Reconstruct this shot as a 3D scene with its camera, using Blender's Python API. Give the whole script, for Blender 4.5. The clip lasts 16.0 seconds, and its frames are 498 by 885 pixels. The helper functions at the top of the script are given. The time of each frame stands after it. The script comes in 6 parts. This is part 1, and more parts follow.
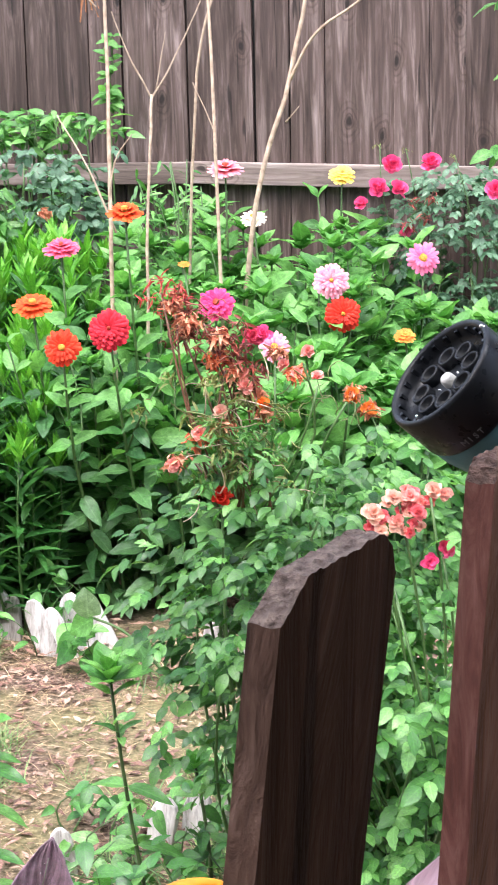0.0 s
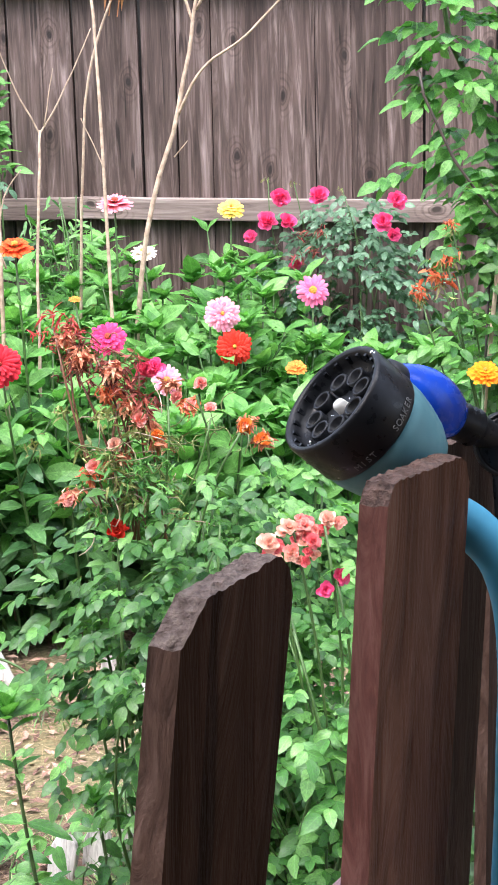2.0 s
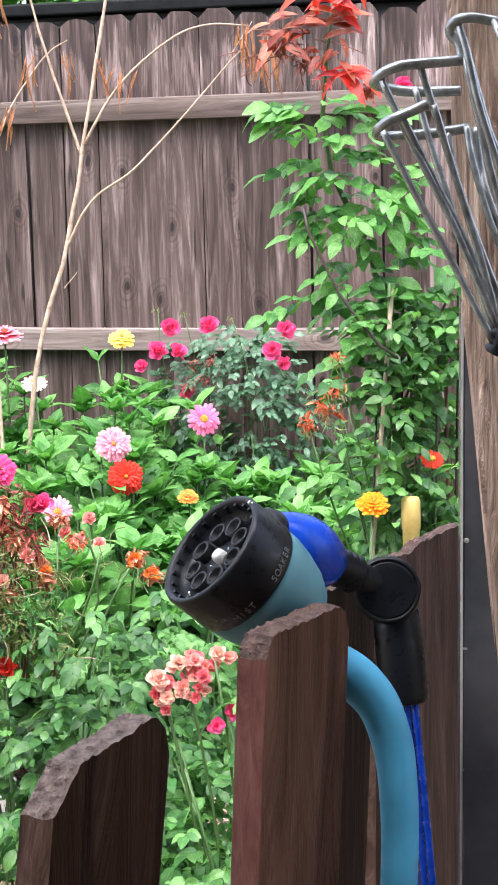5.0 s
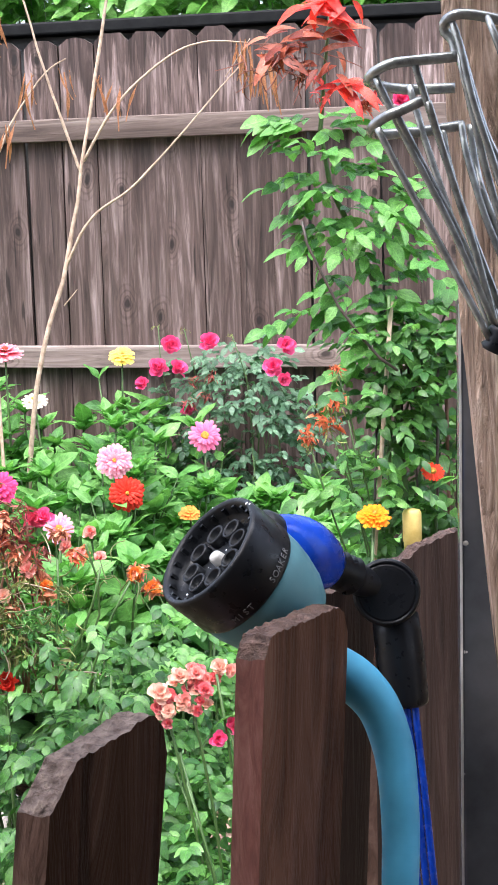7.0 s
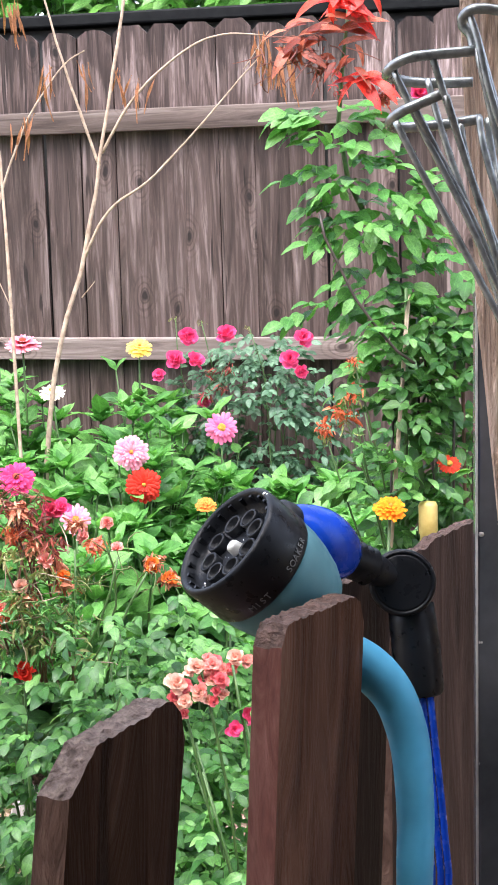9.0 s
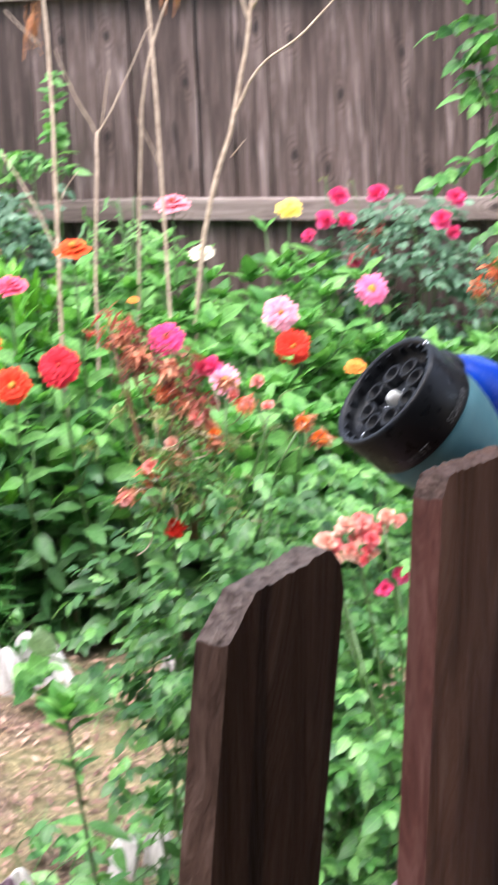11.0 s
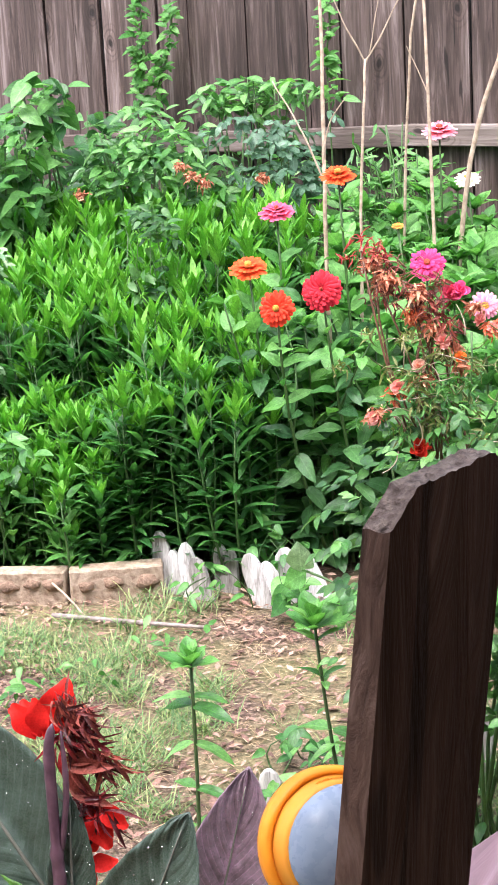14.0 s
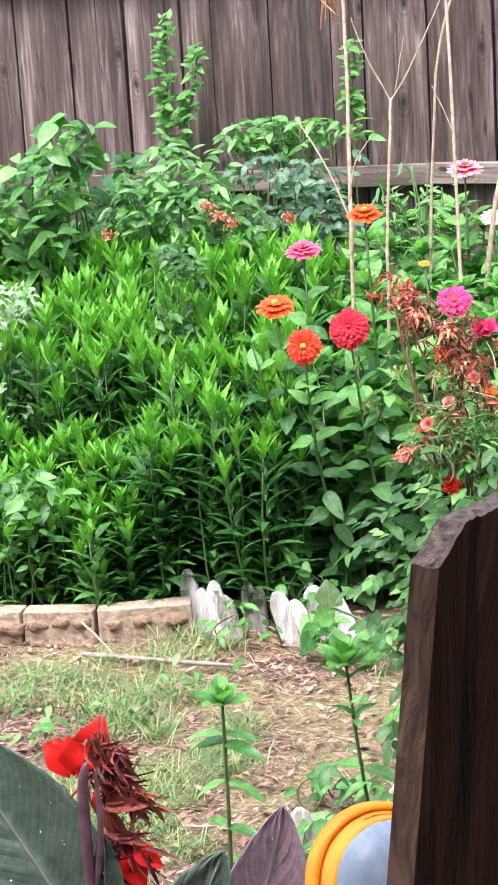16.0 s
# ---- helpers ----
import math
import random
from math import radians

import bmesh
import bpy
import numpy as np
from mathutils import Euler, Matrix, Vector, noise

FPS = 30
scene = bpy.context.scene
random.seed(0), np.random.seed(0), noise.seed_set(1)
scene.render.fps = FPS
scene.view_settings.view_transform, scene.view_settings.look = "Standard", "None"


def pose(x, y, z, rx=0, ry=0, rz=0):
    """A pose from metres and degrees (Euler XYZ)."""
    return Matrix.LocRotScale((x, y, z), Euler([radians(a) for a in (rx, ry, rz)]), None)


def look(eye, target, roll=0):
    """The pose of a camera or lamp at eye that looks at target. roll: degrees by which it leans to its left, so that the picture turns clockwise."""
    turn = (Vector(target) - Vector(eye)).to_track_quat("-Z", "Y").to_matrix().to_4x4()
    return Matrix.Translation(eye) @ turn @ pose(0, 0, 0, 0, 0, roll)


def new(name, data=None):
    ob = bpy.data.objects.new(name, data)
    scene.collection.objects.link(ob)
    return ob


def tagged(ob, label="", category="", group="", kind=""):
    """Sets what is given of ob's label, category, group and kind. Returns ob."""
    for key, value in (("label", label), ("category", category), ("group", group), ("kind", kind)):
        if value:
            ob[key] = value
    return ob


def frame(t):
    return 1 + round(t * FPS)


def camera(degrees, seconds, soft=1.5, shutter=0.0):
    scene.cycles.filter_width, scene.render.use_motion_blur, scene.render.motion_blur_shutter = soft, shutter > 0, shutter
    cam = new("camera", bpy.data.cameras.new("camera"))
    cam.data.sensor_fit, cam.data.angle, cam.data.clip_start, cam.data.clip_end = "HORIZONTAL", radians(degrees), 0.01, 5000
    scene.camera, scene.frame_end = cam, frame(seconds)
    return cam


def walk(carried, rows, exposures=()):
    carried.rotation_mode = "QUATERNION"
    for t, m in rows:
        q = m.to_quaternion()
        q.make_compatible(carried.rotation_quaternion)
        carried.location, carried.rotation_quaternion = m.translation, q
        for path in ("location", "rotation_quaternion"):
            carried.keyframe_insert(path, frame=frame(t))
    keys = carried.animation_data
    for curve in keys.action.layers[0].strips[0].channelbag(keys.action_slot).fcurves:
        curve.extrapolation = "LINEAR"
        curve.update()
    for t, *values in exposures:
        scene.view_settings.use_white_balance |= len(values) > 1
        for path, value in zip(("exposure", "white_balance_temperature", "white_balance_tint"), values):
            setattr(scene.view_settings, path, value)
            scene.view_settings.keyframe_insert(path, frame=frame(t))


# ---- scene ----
cam = camera(16.0, 16.0, 1.6, 0.5)
PATH = [
    (0, (0.046, -0.122, 1.313), (-0.569, 1.725, 0.854), -1.2),
    (0.5, (0.046, -0.119, 1.312), (-0.54, 1.735, 0.843), -1.2),
    (1, (0.052, -0.122, 1.312), (-0.494, 1.748, 0.856), -1.6),
    (1.5, (0.05, -0.125, 1.31), (-0.447, 1.765, 0.881), -1.4),
    (2, (0.048, -0.134, 1.312), (-0.453, 1.756, 0.888), -1.4),
    (2.5, (0.05, -0.134, 1.311), (-0.462, 1.751, 0.883), -1.8),
    (3, (0.055, -0.137, 1.313), (-0.457, 1.753, 0.902), -2.1),
    (3.5, (0.058, -0.133, 1.313), (-0.447, 1.763, 0.928), -2.3),
    (4, (0.06, -0.132, 1.315), (-0.412, 1.777, 0.95), -2.1),
    (4.5, (0.059, -0.129, 1.32), (-0.35, 1.802, 0.999), -1.7),
    (4.7, (0.057, -0.129, 1.327), (-0.335, 1.809, 1.025), -1.4),
    (7, (0.059, -0.127, 1.316), (-0.332, 1.816, 1.048), -1.9),
    (7.5, (0.063, -0.128, 1.315), (-0.333, 1.814, 1.045), -1.8),
    (8, (0.06, -0.133, 1.315), (-0.34, 1.807, 1.041), -1.7),
    (8.2, (0.06, -0.134, 1.316), (-0.342, 1.806, 1.042), -1.7),
    (10.3, (0.058, -0.136, 1.316), (-0.404, 1.786, 1.009), -1.6),
    (10.5, (0.042, -0.117, 1.308), (-0.439, 1.796, 0.977), -1.6),
    (11, (0.049, -0.118, 1.304), (-0.519, 1.754, 0.884), -2.2),
    (11.5, (0.119, -0.149, 1.308), (-0.636, 1.627, 0.784), -3.1),
    (12, (0.152, -0.168, 1.311), (-0.719, 1.543, 0.75), -3.9),
    (12.5, (0.135, -0.177, 1.309), (-0.745, 1.542, 0.79), -4.4),
    (13, (0.123, -0.188, 1.31), (-0.728, 1.553, 0.814), -3.8),
    (13.5, (0.122, -0.186, 1.312), (-0.727, 1.558, 0.827), -3.2),
    (14, (0.121, -0.185, 1.313), (-0.736, 1.555, 0.827), -3.1),
    (14.5, (0.114, -0.189, 1.314), (-0.751, 1.55, 0.836), -3.2),
    (15, (0.108, -0.191, 1.313), (-0.774, 1.543, 0.851), -3.1),
    (15.5, (0.111, -0.192, 1.312), (-0.779, 1.542, 0.861), -3.2),
    (16, (0.113, -0.194, 1.314), (-0.77, 1.546, 0.871), -3.5),
]
walk(cam, [(t, look(eye, target, roll)) for t, eye, target, roll in PATH], [(0, 2.17, 6200, 15), (16, 2.13, 6200, 15)])

# ---- world, light, exposure ----
world = bpy.data.worlds.new("overcast_sky")
scene.world = world
world.use_nodes = True
_n, _l = world.node_tree.nodes, world.node_tree.links
sky = _n.new("ShaderNodeTexSky")
sky.sky_type, sky.sun_disc = "NISHITA", False
sky.sun_elevation, sky.sun_rotation = radians(62), radians(205)
sky.air_density, sky.dust_density, sky.ozone_density = 1.0, 4.0, 1.0
_hsv = _n.new("ShaderNodeHueSaturation")
_hsv.inputs["Saturation"].default_value = 0.55
_l.new(sky.outputs[0], _hsv.inputs["Color"])
_l.new(_hsv.outputs[0], _n["Background"].inputs[0])
_n["Background"].inputs[1].default_value = 0.15
sun = new("sun", bpy.data.lights.new("sun", "SUN"))
sun.data.energy, sun.data.angle, sun.data.color = 1.15, radians(60), (1.0, 0.985, 0.96)
sun.matrix_world = look((0.8, 1.6, 6.0), (0, 3.2, 0))


# ---- materials ----
def nodes_of(name, rough=0.6, spec=0.5, metal=0.0):
    m = bpy.data.materials.new(name)
    m.use_nodes = True
    t = m.node_tree
    b = t.nodes["Principled BSDF"]
    b.inputs["Roughness"].default_value = rough
    b.inputs["Metallic"].default_value = metal
    b.inputs["Specular IOR Level"].default_value = spec
    return m, t, b


def node(t, kind, **values):
    n = t.nodes.new(kind)
    for key, value in values.items():
        n.inputs[key.replace("_", " ")].default_value = value
    return n


def ramp(t, source, stops):
    r = t.nodes.new("ShaderNodeValToRGB")
    while len(r.color_ramp.elements) < len(stops):
        r.color_ramp.elements.new(0.5)
    for e, (p, c) in zip(r.color_ramp.elements, stops):
        e.position, e.color = p, (*c, 1)
    t.links.new(source, r.inputs[0])
    return r


def mapped(t, scale, offset_random=0.0):
    """Object coordinates, scaled and shifted by each object's random number."""
    co = t.nodes.new("ShaderNodeTexCoord")
    mp = t.nodes.new("ShaderNodeMapping")
    mp.inputs["Scale"].default_value = scale
    t.links.new(co.outputs["Object"], mp.inputs["Vector"])
    if offset_random:
        info = t.nodes.new("ShaderNodeObjectInfo")
        mul = t.nodes.new("ShaderNodeVectorMath")
        mul.operation = "SCALE"
        mul.inputs[0].default_value = (offset_random, offset_random * 0.7, offset_random * 1.3)
        t.links.new(info.outputs["Random"], mul.inputs["Scale"])
        t.links.new(mul.outputs[0], mp.inputs["Location"])
    return mp.outputs[0]


def mixed(t, a, b, fac, mode="MIX"):
    """A colour mix of two sockets or colours."""
    m = t.nodes.new("ShaderNodeMix")
    m.data_type, m.blend_type = "RGBA", mode
    for i, v in ((6, a), (7, b), (0, fac)):
        if isinstance(v, bpy.types.NodeSocket):
            t.links.new(v, m.inputs[i])
        else:
            m.inputs[i].default_value = v if i == 0 else (*v, 1)
    return m.outputs[2]


def bump(t, b, height, strength, distance):
    n = t.nodes.new("ShaderNodeBump")
    n.inputs["Strength"].default_value, n.inputs["Distance"].default_value = strength, distance
    t.links.new(height, n.inputs["Height"])
    t.links.new(n.outputs[0], b.inputs["Normal"])


def wood(name, dark, mid, light, rough=0.6, grain=1.0, streak=0.35, axis="z", spec=0.3, relief=0.003, lengthwise=2.6, knots=0.72, cracks=0.0, wet=None, blotch=0.2, bleach=0.0):
    m, t, b = nodes_of(name, rough, spec)
    along, across = lengthwise, 38.0 * grain
    s = {"z": (across, across, along), "x": (along, across, across), "y": (across, along, across)}[axis]
    v = mapped(t, s, 40.0)
    warp = node(t, "ShaderNodeTexNoise", Scale=1.0, Detail=6.0, Roughness=0.65, Distortion=1.3)
    t.links.new(v, warp.inputs["Vector"])
    c = ramp(t, warp.outputs[0], [(0.28, dark), (0.5, mid), (0.74, light)]).outputs[0]
    v2 = mapped(t, tuple(k * blotch for k in s), 17.0)
    blot = node(t, "ShaderNodeTexNoise", Scale=1.0, Detail=3.0, Roughness=0.5)
    t.links.new(v2, blot.inputs["Vector"])
    r2 = ramp(t, blot.outputs[0], [(0.35, (0.55, 0.52, 0.5)), (0.68, (1.35, 1.38, 1.4))])
    c = mixed(t, c, r2.outputs[0], streak * 2, "MULTIPLY")
    # knots
    v3 = mapped(t, (1, 1, 1), 23.0)
    sep = t.nodes.new("ShaderNodeSeparateXYZ")
    t.links.new(v3, sep.inputs[0])
    com = t.nodes.new("ShaderNodeCombineXYZ")
    for i, (which, size) in enumerate({"z": ((0, 8.0), (2, 4.6)), "x": ((2, 8.0), (0, 4.6)), "y": ((2, 8.0), (1, 4.6))}[axis]):
        mul = t.nodes.new("ShaderNodeMath")
        mul.operation = "MULTIPLY"
        mul.inputs[1].default_value = size
        t.links.new(sep.outputs[which], mul.inputs[0])
        t.links.new(mul.outputs[0], com.inputs[i])
    wob = node(t, "ShaderNodeTexNoise", Scale=3.0, Detail=2.0)
    t.links.new(com.outputs[0], wob.inputs["Vector"])
    shift = t.nodes.new("ShaderNodeVectorMath")
    shift.operation = "MULTIPLY_ADD"
    shift.inputs[1].default_value = (0.16, 0.16, 0)
    t.links.new(wob.outputs["Color"], shift.inputs[0])
    t.links.new(com.outputs[0], shift.inputs[2])
    vor = node(t, "ShaderNodeTexVoronoi", Scale=1.0)
    vor.voronoi_dimensions = "2D"
    t.links.new(shift.outputs[0], vor.inputs["Vector"])
    few = t.nodes.new("ShaderNodeSeparateColor")
    t.links.new(vor.outputs["Color"], few.inputs[0])
    gate = t.nodes.new("ShaderNodeMath")
    gate.operation = "GREATER_THAN"
    gate.inputs[1].default_value = knots
    t.links.new(few.outputs[0], gate.inputs[0])

    def gated(socket):
        g = t.nodes.new("ShaderNodeMath")
        g.operation = "MULTIPLY"
        t.links.new(socket, g.inputs[0])
        t.links.new(gate.outputs[0], g.inputs[1])
        return g.outputs[0]

    k = ramp(t, vor.outputs["Distance"], [(0.045, (1, 1, 1)), (0.1, (0, 0, 0))])
    rings = t.nodes.new("ShaderNodeMath")
    rings.operation = "SINE"
    wide = t.nodes.new("ShaderNodeMath")
    wide.operation = "MULTIPLY"
    wide.inputs[1].default_value = 75.0
    t.links.new(vor.outputs["Distance"], wide.inputs[0])
    t.links.new(wide.outputs[0], rings.inputs[0])
    rr = ramp(t, rings.outputs[0], [(0.0, (1.15, 1.13, 1.12)), (1.0, (0.6, 0.57, 0.55))])
    near = ramp(t, vor.outputs["Distance"], [(0.1, (0.95, 0.95, 0.95)), (0.36, (0, 0, 0))])
    c = mixed(t, c, mixed(t, c, rr.outputs[0], 1.0, "MULTIPLY"), gated(near.outputs[0]))
    c = mixed(t, c, tuple(0.5 * x for x in dark), gated(k.outputs[0]))
    if cracks:
        v5 = mapped(t, tuple(k * (0.75 if k > 20 else 0.7) for k in s), 31.0)
        split = node(t, "ShaderNodeTexNoise", Scale=1.0, Detail=2.0, Roughness=0.6, Distortion=0.4)
        t.links.new(v5, split.inputs["Vector"])
        line = ramp(t, split.outputs[0], [(0.0, (1, 1, 1)), (0.655, (1, 1, 1)), (0.68, (0.28, 0.26, 0.25))])
        c = mixed(t, c, line.outputs[0], cracks, "MULTIPLY")
    if bleach:
        v6 = mapped(t, tuple(k * (0.55 if k > 20 else 0.32) for k in s), 27.0)
        run = node(t, "ShaderNodeTexNoise", Scale=1.0, Detail=3.0, Roughness=0.55, Distortion=0.25)
        t.links.new(v6, run.inputs["Vector"])
        pale = ramp(t, run.outputs[0], [(0.3, (0.62, 0.56, 0.54)), (0.5, (1, 1, 1)), (0.62, (1.1, 1.1, 1.12)), (0.74, (1.9, 1.95, 2.05))])
        c = mixed(t, c, pale.outputs[0], bleach, "MULTIPLY")
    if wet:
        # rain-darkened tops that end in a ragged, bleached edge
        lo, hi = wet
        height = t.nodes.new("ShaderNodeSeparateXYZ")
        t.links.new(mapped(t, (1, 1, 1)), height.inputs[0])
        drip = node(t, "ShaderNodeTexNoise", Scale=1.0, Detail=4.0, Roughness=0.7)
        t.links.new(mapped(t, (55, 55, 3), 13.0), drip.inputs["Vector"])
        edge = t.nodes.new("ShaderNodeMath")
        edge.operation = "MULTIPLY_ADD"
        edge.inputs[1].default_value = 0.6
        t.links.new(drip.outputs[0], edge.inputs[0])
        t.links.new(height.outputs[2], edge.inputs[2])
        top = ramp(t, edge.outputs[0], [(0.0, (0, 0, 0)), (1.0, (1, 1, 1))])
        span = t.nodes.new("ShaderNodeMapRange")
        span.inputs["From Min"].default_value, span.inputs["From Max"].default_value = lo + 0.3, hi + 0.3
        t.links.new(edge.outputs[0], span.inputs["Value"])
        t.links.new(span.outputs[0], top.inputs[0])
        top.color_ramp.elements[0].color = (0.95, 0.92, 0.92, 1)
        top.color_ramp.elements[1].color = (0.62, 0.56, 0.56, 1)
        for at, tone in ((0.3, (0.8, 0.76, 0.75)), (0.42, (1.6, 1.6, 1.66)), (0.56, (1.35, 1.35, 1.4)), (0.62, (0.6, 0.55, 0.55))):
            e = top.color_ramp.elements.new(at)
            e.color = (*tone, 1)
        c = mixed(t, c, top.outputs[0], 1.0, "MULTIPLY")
    info = t.nodes.new("ShaderNodeObjectInfo")
    r4 = ramp(t, info.outputs["Random"], [(0.0, (0.72, 0.69, 0.68)), (1.0, (1.22, 1.22, 1.24))])
    c = mixed(t, c, r4.outputs[0], 1.0, "MULTIPLY")
    t.links.new(c, b.inputs["Base Color"])
    bump(t, b, warp.outputs[0], 0.8, relief)
    return m


def leafy(name, low, mid, high, rough=0.38, thin=0.3, glow=(1.0, 1.3, 0.75), vein=0.45, along=0.0, spec=0.5, veins=6.0, mottle=0.75):
    """Leaf or petal colour that varies leaf by leaf and along the blade, with veins; lets light through."""
    m, t, b = nodes_of(name, rough, spec)
    geo = t.nodes.new("ShaderNodeNewGeometry")
    blade = t.nodes.new("ShaderNodeAttribute")
    blade.attribute_name = "blade"
    xyz = t.nodes.new("ShaderNodeSeparateXYZ")
    t.links.new(blade.outputs["Vector"], xyz.inputs[0])

    def math_node(op, a, c=0.0, third=None):
        n = t.nodes.new("ShaderNodeMath")
        n.operation = op
        for i, v in enumerate((a, c) if third is None else (a, c, third)):
            if isinstance(v, bpy.types.NodeSocket):
                t.links.new(v, n.inputs[i])
            else:
                n.inputs[i].default_value = v
        return n.outputs[0]

    u, v = xyz.outputs[0], math_node("ABSOLUTE", xyz.outputs[1])
    pick = math_node("MULTIPLY_ADD", geo.outputs["Random Per Island"], 1.0 - along, math_node("MULTIPLY", u, along))
    c = ramp(t, pick, [(0.0, low), (0.5, mid), (1.0, high)]).outputs[0]
    co = mapped(t, (75, 75, 75))
    ns = node(t, "ShaderNodeTexNoise", Scale=1.0, Detail=5.0)
    t.links.new(co, ns.inputs["Vector"])
    r = ramp(t, ns.outputs[0], [(0.3, (0.6, 0.64, 0.56)), (0.7, (1.25, 1.22, 1.25))])
    c = mixed(t, c, r.outputs[0], mottle, "MULTIPLY")
    fine = node(t, "ShaderNodeTexNoise", Scale=5.5, Detail=3.0)
    t.links.new(co, fine.inputs["Vector"])
    speck = ramp(t, fine.outputs[0], [(0.32, (0.6, 0.62, 0.58)), (0.5, (1, 1, 1)), (0.7, (1.35, 1.3, 1.3))])
    c = mixed(t, c, speck.outputs[0], mottle, "MULTIPLY")
    shine = ramp(t, fine.outputs[0], [(0.4, (rough + 0.2,) * 3), (0.62, (rough * 0.55,) * 3)])
    t.links.new(shine.outputs[0], b.inputs["Roughness"])
    wave = math_node("SINE", math_node("MULTIPLY", math_node("MULTIPLY_ADD", v, -0.3, u), math.tau * veins))
    if vein:
        mid_line = ramp(t, v, [(0.03, (1, 1, 1)), (0.12, (0, 0, 0))]).outputs[0]
        side = ramp(t, wave, [(0.75, (0, 0, 0)), (0.98, (0.5, 0.5, 0.5))]).outputs[0]
        pale = mixed(t, c, (1.7, 1.55, 1.75), 1.0, "MULTIPLY")
        c = mixed(t, c, pale, math_node("MULTIPLY", math_node("MULTIPLY", math_node("MAXIMUM", mid_line, side), vein), xyz.outputs[2]))
    t.links.new(c, b.inputs["Base Color"])
    bump(t, b, math_node("MULTIPLY_ADD", wave, -0.1 * vein, ns.outputs[0]), 0.4, 0.003)
    tr = t.nodes.new("ShaderNodeBsdfTranslucent")
    lit = mixed(t, c, glow, 1.0, "MULTIPLY")
    t.links.new(lit, tr.inputs[0])
    mx = t.nodes.new("ShaderNodeMixShader")
    mx.inputs[0].default_value = thin
    t.links.new(b.outputs[0], mx.inputs[1])
    t.links.new(tr.outputs[0], mx.inputs[2])
    t.links.new(mx.outputs[0], t.nodes["Material Output"].inputs[0])
    return m


def speckled(name, low, high, rough=0.5, scale=30.0, metal=0.0, depth=0.3, distance=0.002, spec=0.5):
    m, t, b = nodes_of(name, rough, spec, metal)
    v = mapped(t, (scale, scale, scale), 9.0)
    ns = node(t, "ShaderNodeTexNoise", Scale=1.0, Detail=6.0, Roughness=0.6)
    t.links.new(v, ns.inputs["Vector"])
    c = ramp(t, ns.outputs[0], [(0.3, low), (0.7, high)])
    t.links.new(c.outputs[0], b.inputs["Base Color"])
    bump(t, b, ns.outputs[0], depth, distance)
    return m


def petal(name, low, high, thin=0.15):
    # The gradient along each petal holds its own tones plus painted shade at the base.
    return leafy(name, low, tuple((a + c) / 2 for a, c in zip(low, high)), high, 0.6, thin, (1.1, 1.0, 1.0), 0.0, 0.55, 0.12, mottle=0.25)


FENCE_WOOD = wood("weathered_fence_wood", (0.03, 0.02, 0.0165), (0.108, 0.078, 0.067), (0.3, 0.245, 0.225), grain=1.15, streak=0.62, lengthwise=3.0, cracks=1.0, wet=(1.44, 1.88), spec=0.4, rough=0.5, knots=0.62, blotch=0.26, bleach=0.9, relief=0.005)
RAIL_WOOD = wood("weathered_rail_wood", (0.075, 0.055, 0.047), (0.19, 0.148, 0.128), (0.34, 0.29, 0.262), axis="x", cracks=0.9, streak=0.5)
STAIN_WOOD = wood("stained_picket_wood", (0.1, 0.043, 0.026), (0.225, 0.108, 0.067), (0.38, 0.21, 0.148), rough=0.5, grain=0.9, spec=0.12, lengthwise=5.0, streak=0.65, cracks=0.9, relief=0.005, blotch=0.3, bleach=0.5)
# Darker copy of the picket stain: the nearest board's shade is in its colour.
SHADED_STAIN = wood("shaded_stain_picket_wood", (0.034, 0.015, 0.0085), (0.062, 0.03, 0.018), (0.12, 0.066, 0.046), rough=0.55, grain=0.9, spec=0.05, lengthwise=4.0, streak=0.6, cracks=0.75, relief=0.005, knots=0.85, blotch=0.3, bleach=0.4)
RED_EDGE = wood("red_stained_edge", (0.07, 0.026, 0.02), (0.15, 0.062, 0.05), (0.25, 0.13, 0.11), rough=0.6, grain=2.2, spec=0.15, lengthwise=14.0, cracks=0.6, knots=1.0)
# Grey-brown board wood, darkened to paint in shade beside post and pole.
SHADED_GREY_WOOD = wood("shaded_grey_picket_wood", (0.014, 0.0075, 0.0055), (0.038, 0.021, 0.016), (0.085, 0.053, 0.043), rough=0.6, grain=1.1, spec=0.12, lengthwise=4.0, cracks=1.0, streak=0.6, bleach=0.6)
WORN_EDGE = wood("worn_picket_edge", (0.04, 0.022, 0.015), (0.09, 0.053, 0.039), (0.16, 0.104, 0.083), rough=0.7, grain=2.0, spec=0.12, lengthwise=22.0, cracks=0.6, relief=0.006, knots=1.0)
WORN_TOP = speckled("weathered_end_grain", (0.075, 0.053, 0.044), (0.23, 0.178, 0.155), 0.8, 200, 0, 1.0, 0.006, 0.25)
BROWN_TOP = speckled("stained_end_grain", (0.04, 0.022, 0.016), (0.15, 0.092, 0.073), 0.7, 170, 0, 1.0, 0.006, 0.3)
PALE_WOOD = wood("wet_rail_wood", (0.1, 0.056, 0.064), (0.2, 0.122, 0.138), (0.33, 0.23, 0.25), axis="y", rough=0.4)
BARK = wood("rough_post_wood", (0.03, 0.017, 0.011), (0.36, 0.245, 0.17), (0.74, 0.59, 0.46), grain=2.2, streak=0.6, relief=0.03, knots=1.0, lengthwise=9.0, cracks=1.0, bleach=0.7)
LEAF_HERB = leafy("herb_leaf", (0.034, 0.12, 0.034), (0.064, 0.2, 0.05), (0.11, 0.29, 0.075), rough=0.24, thin=0.42, glow=(1.1, 1.3, 0.75))
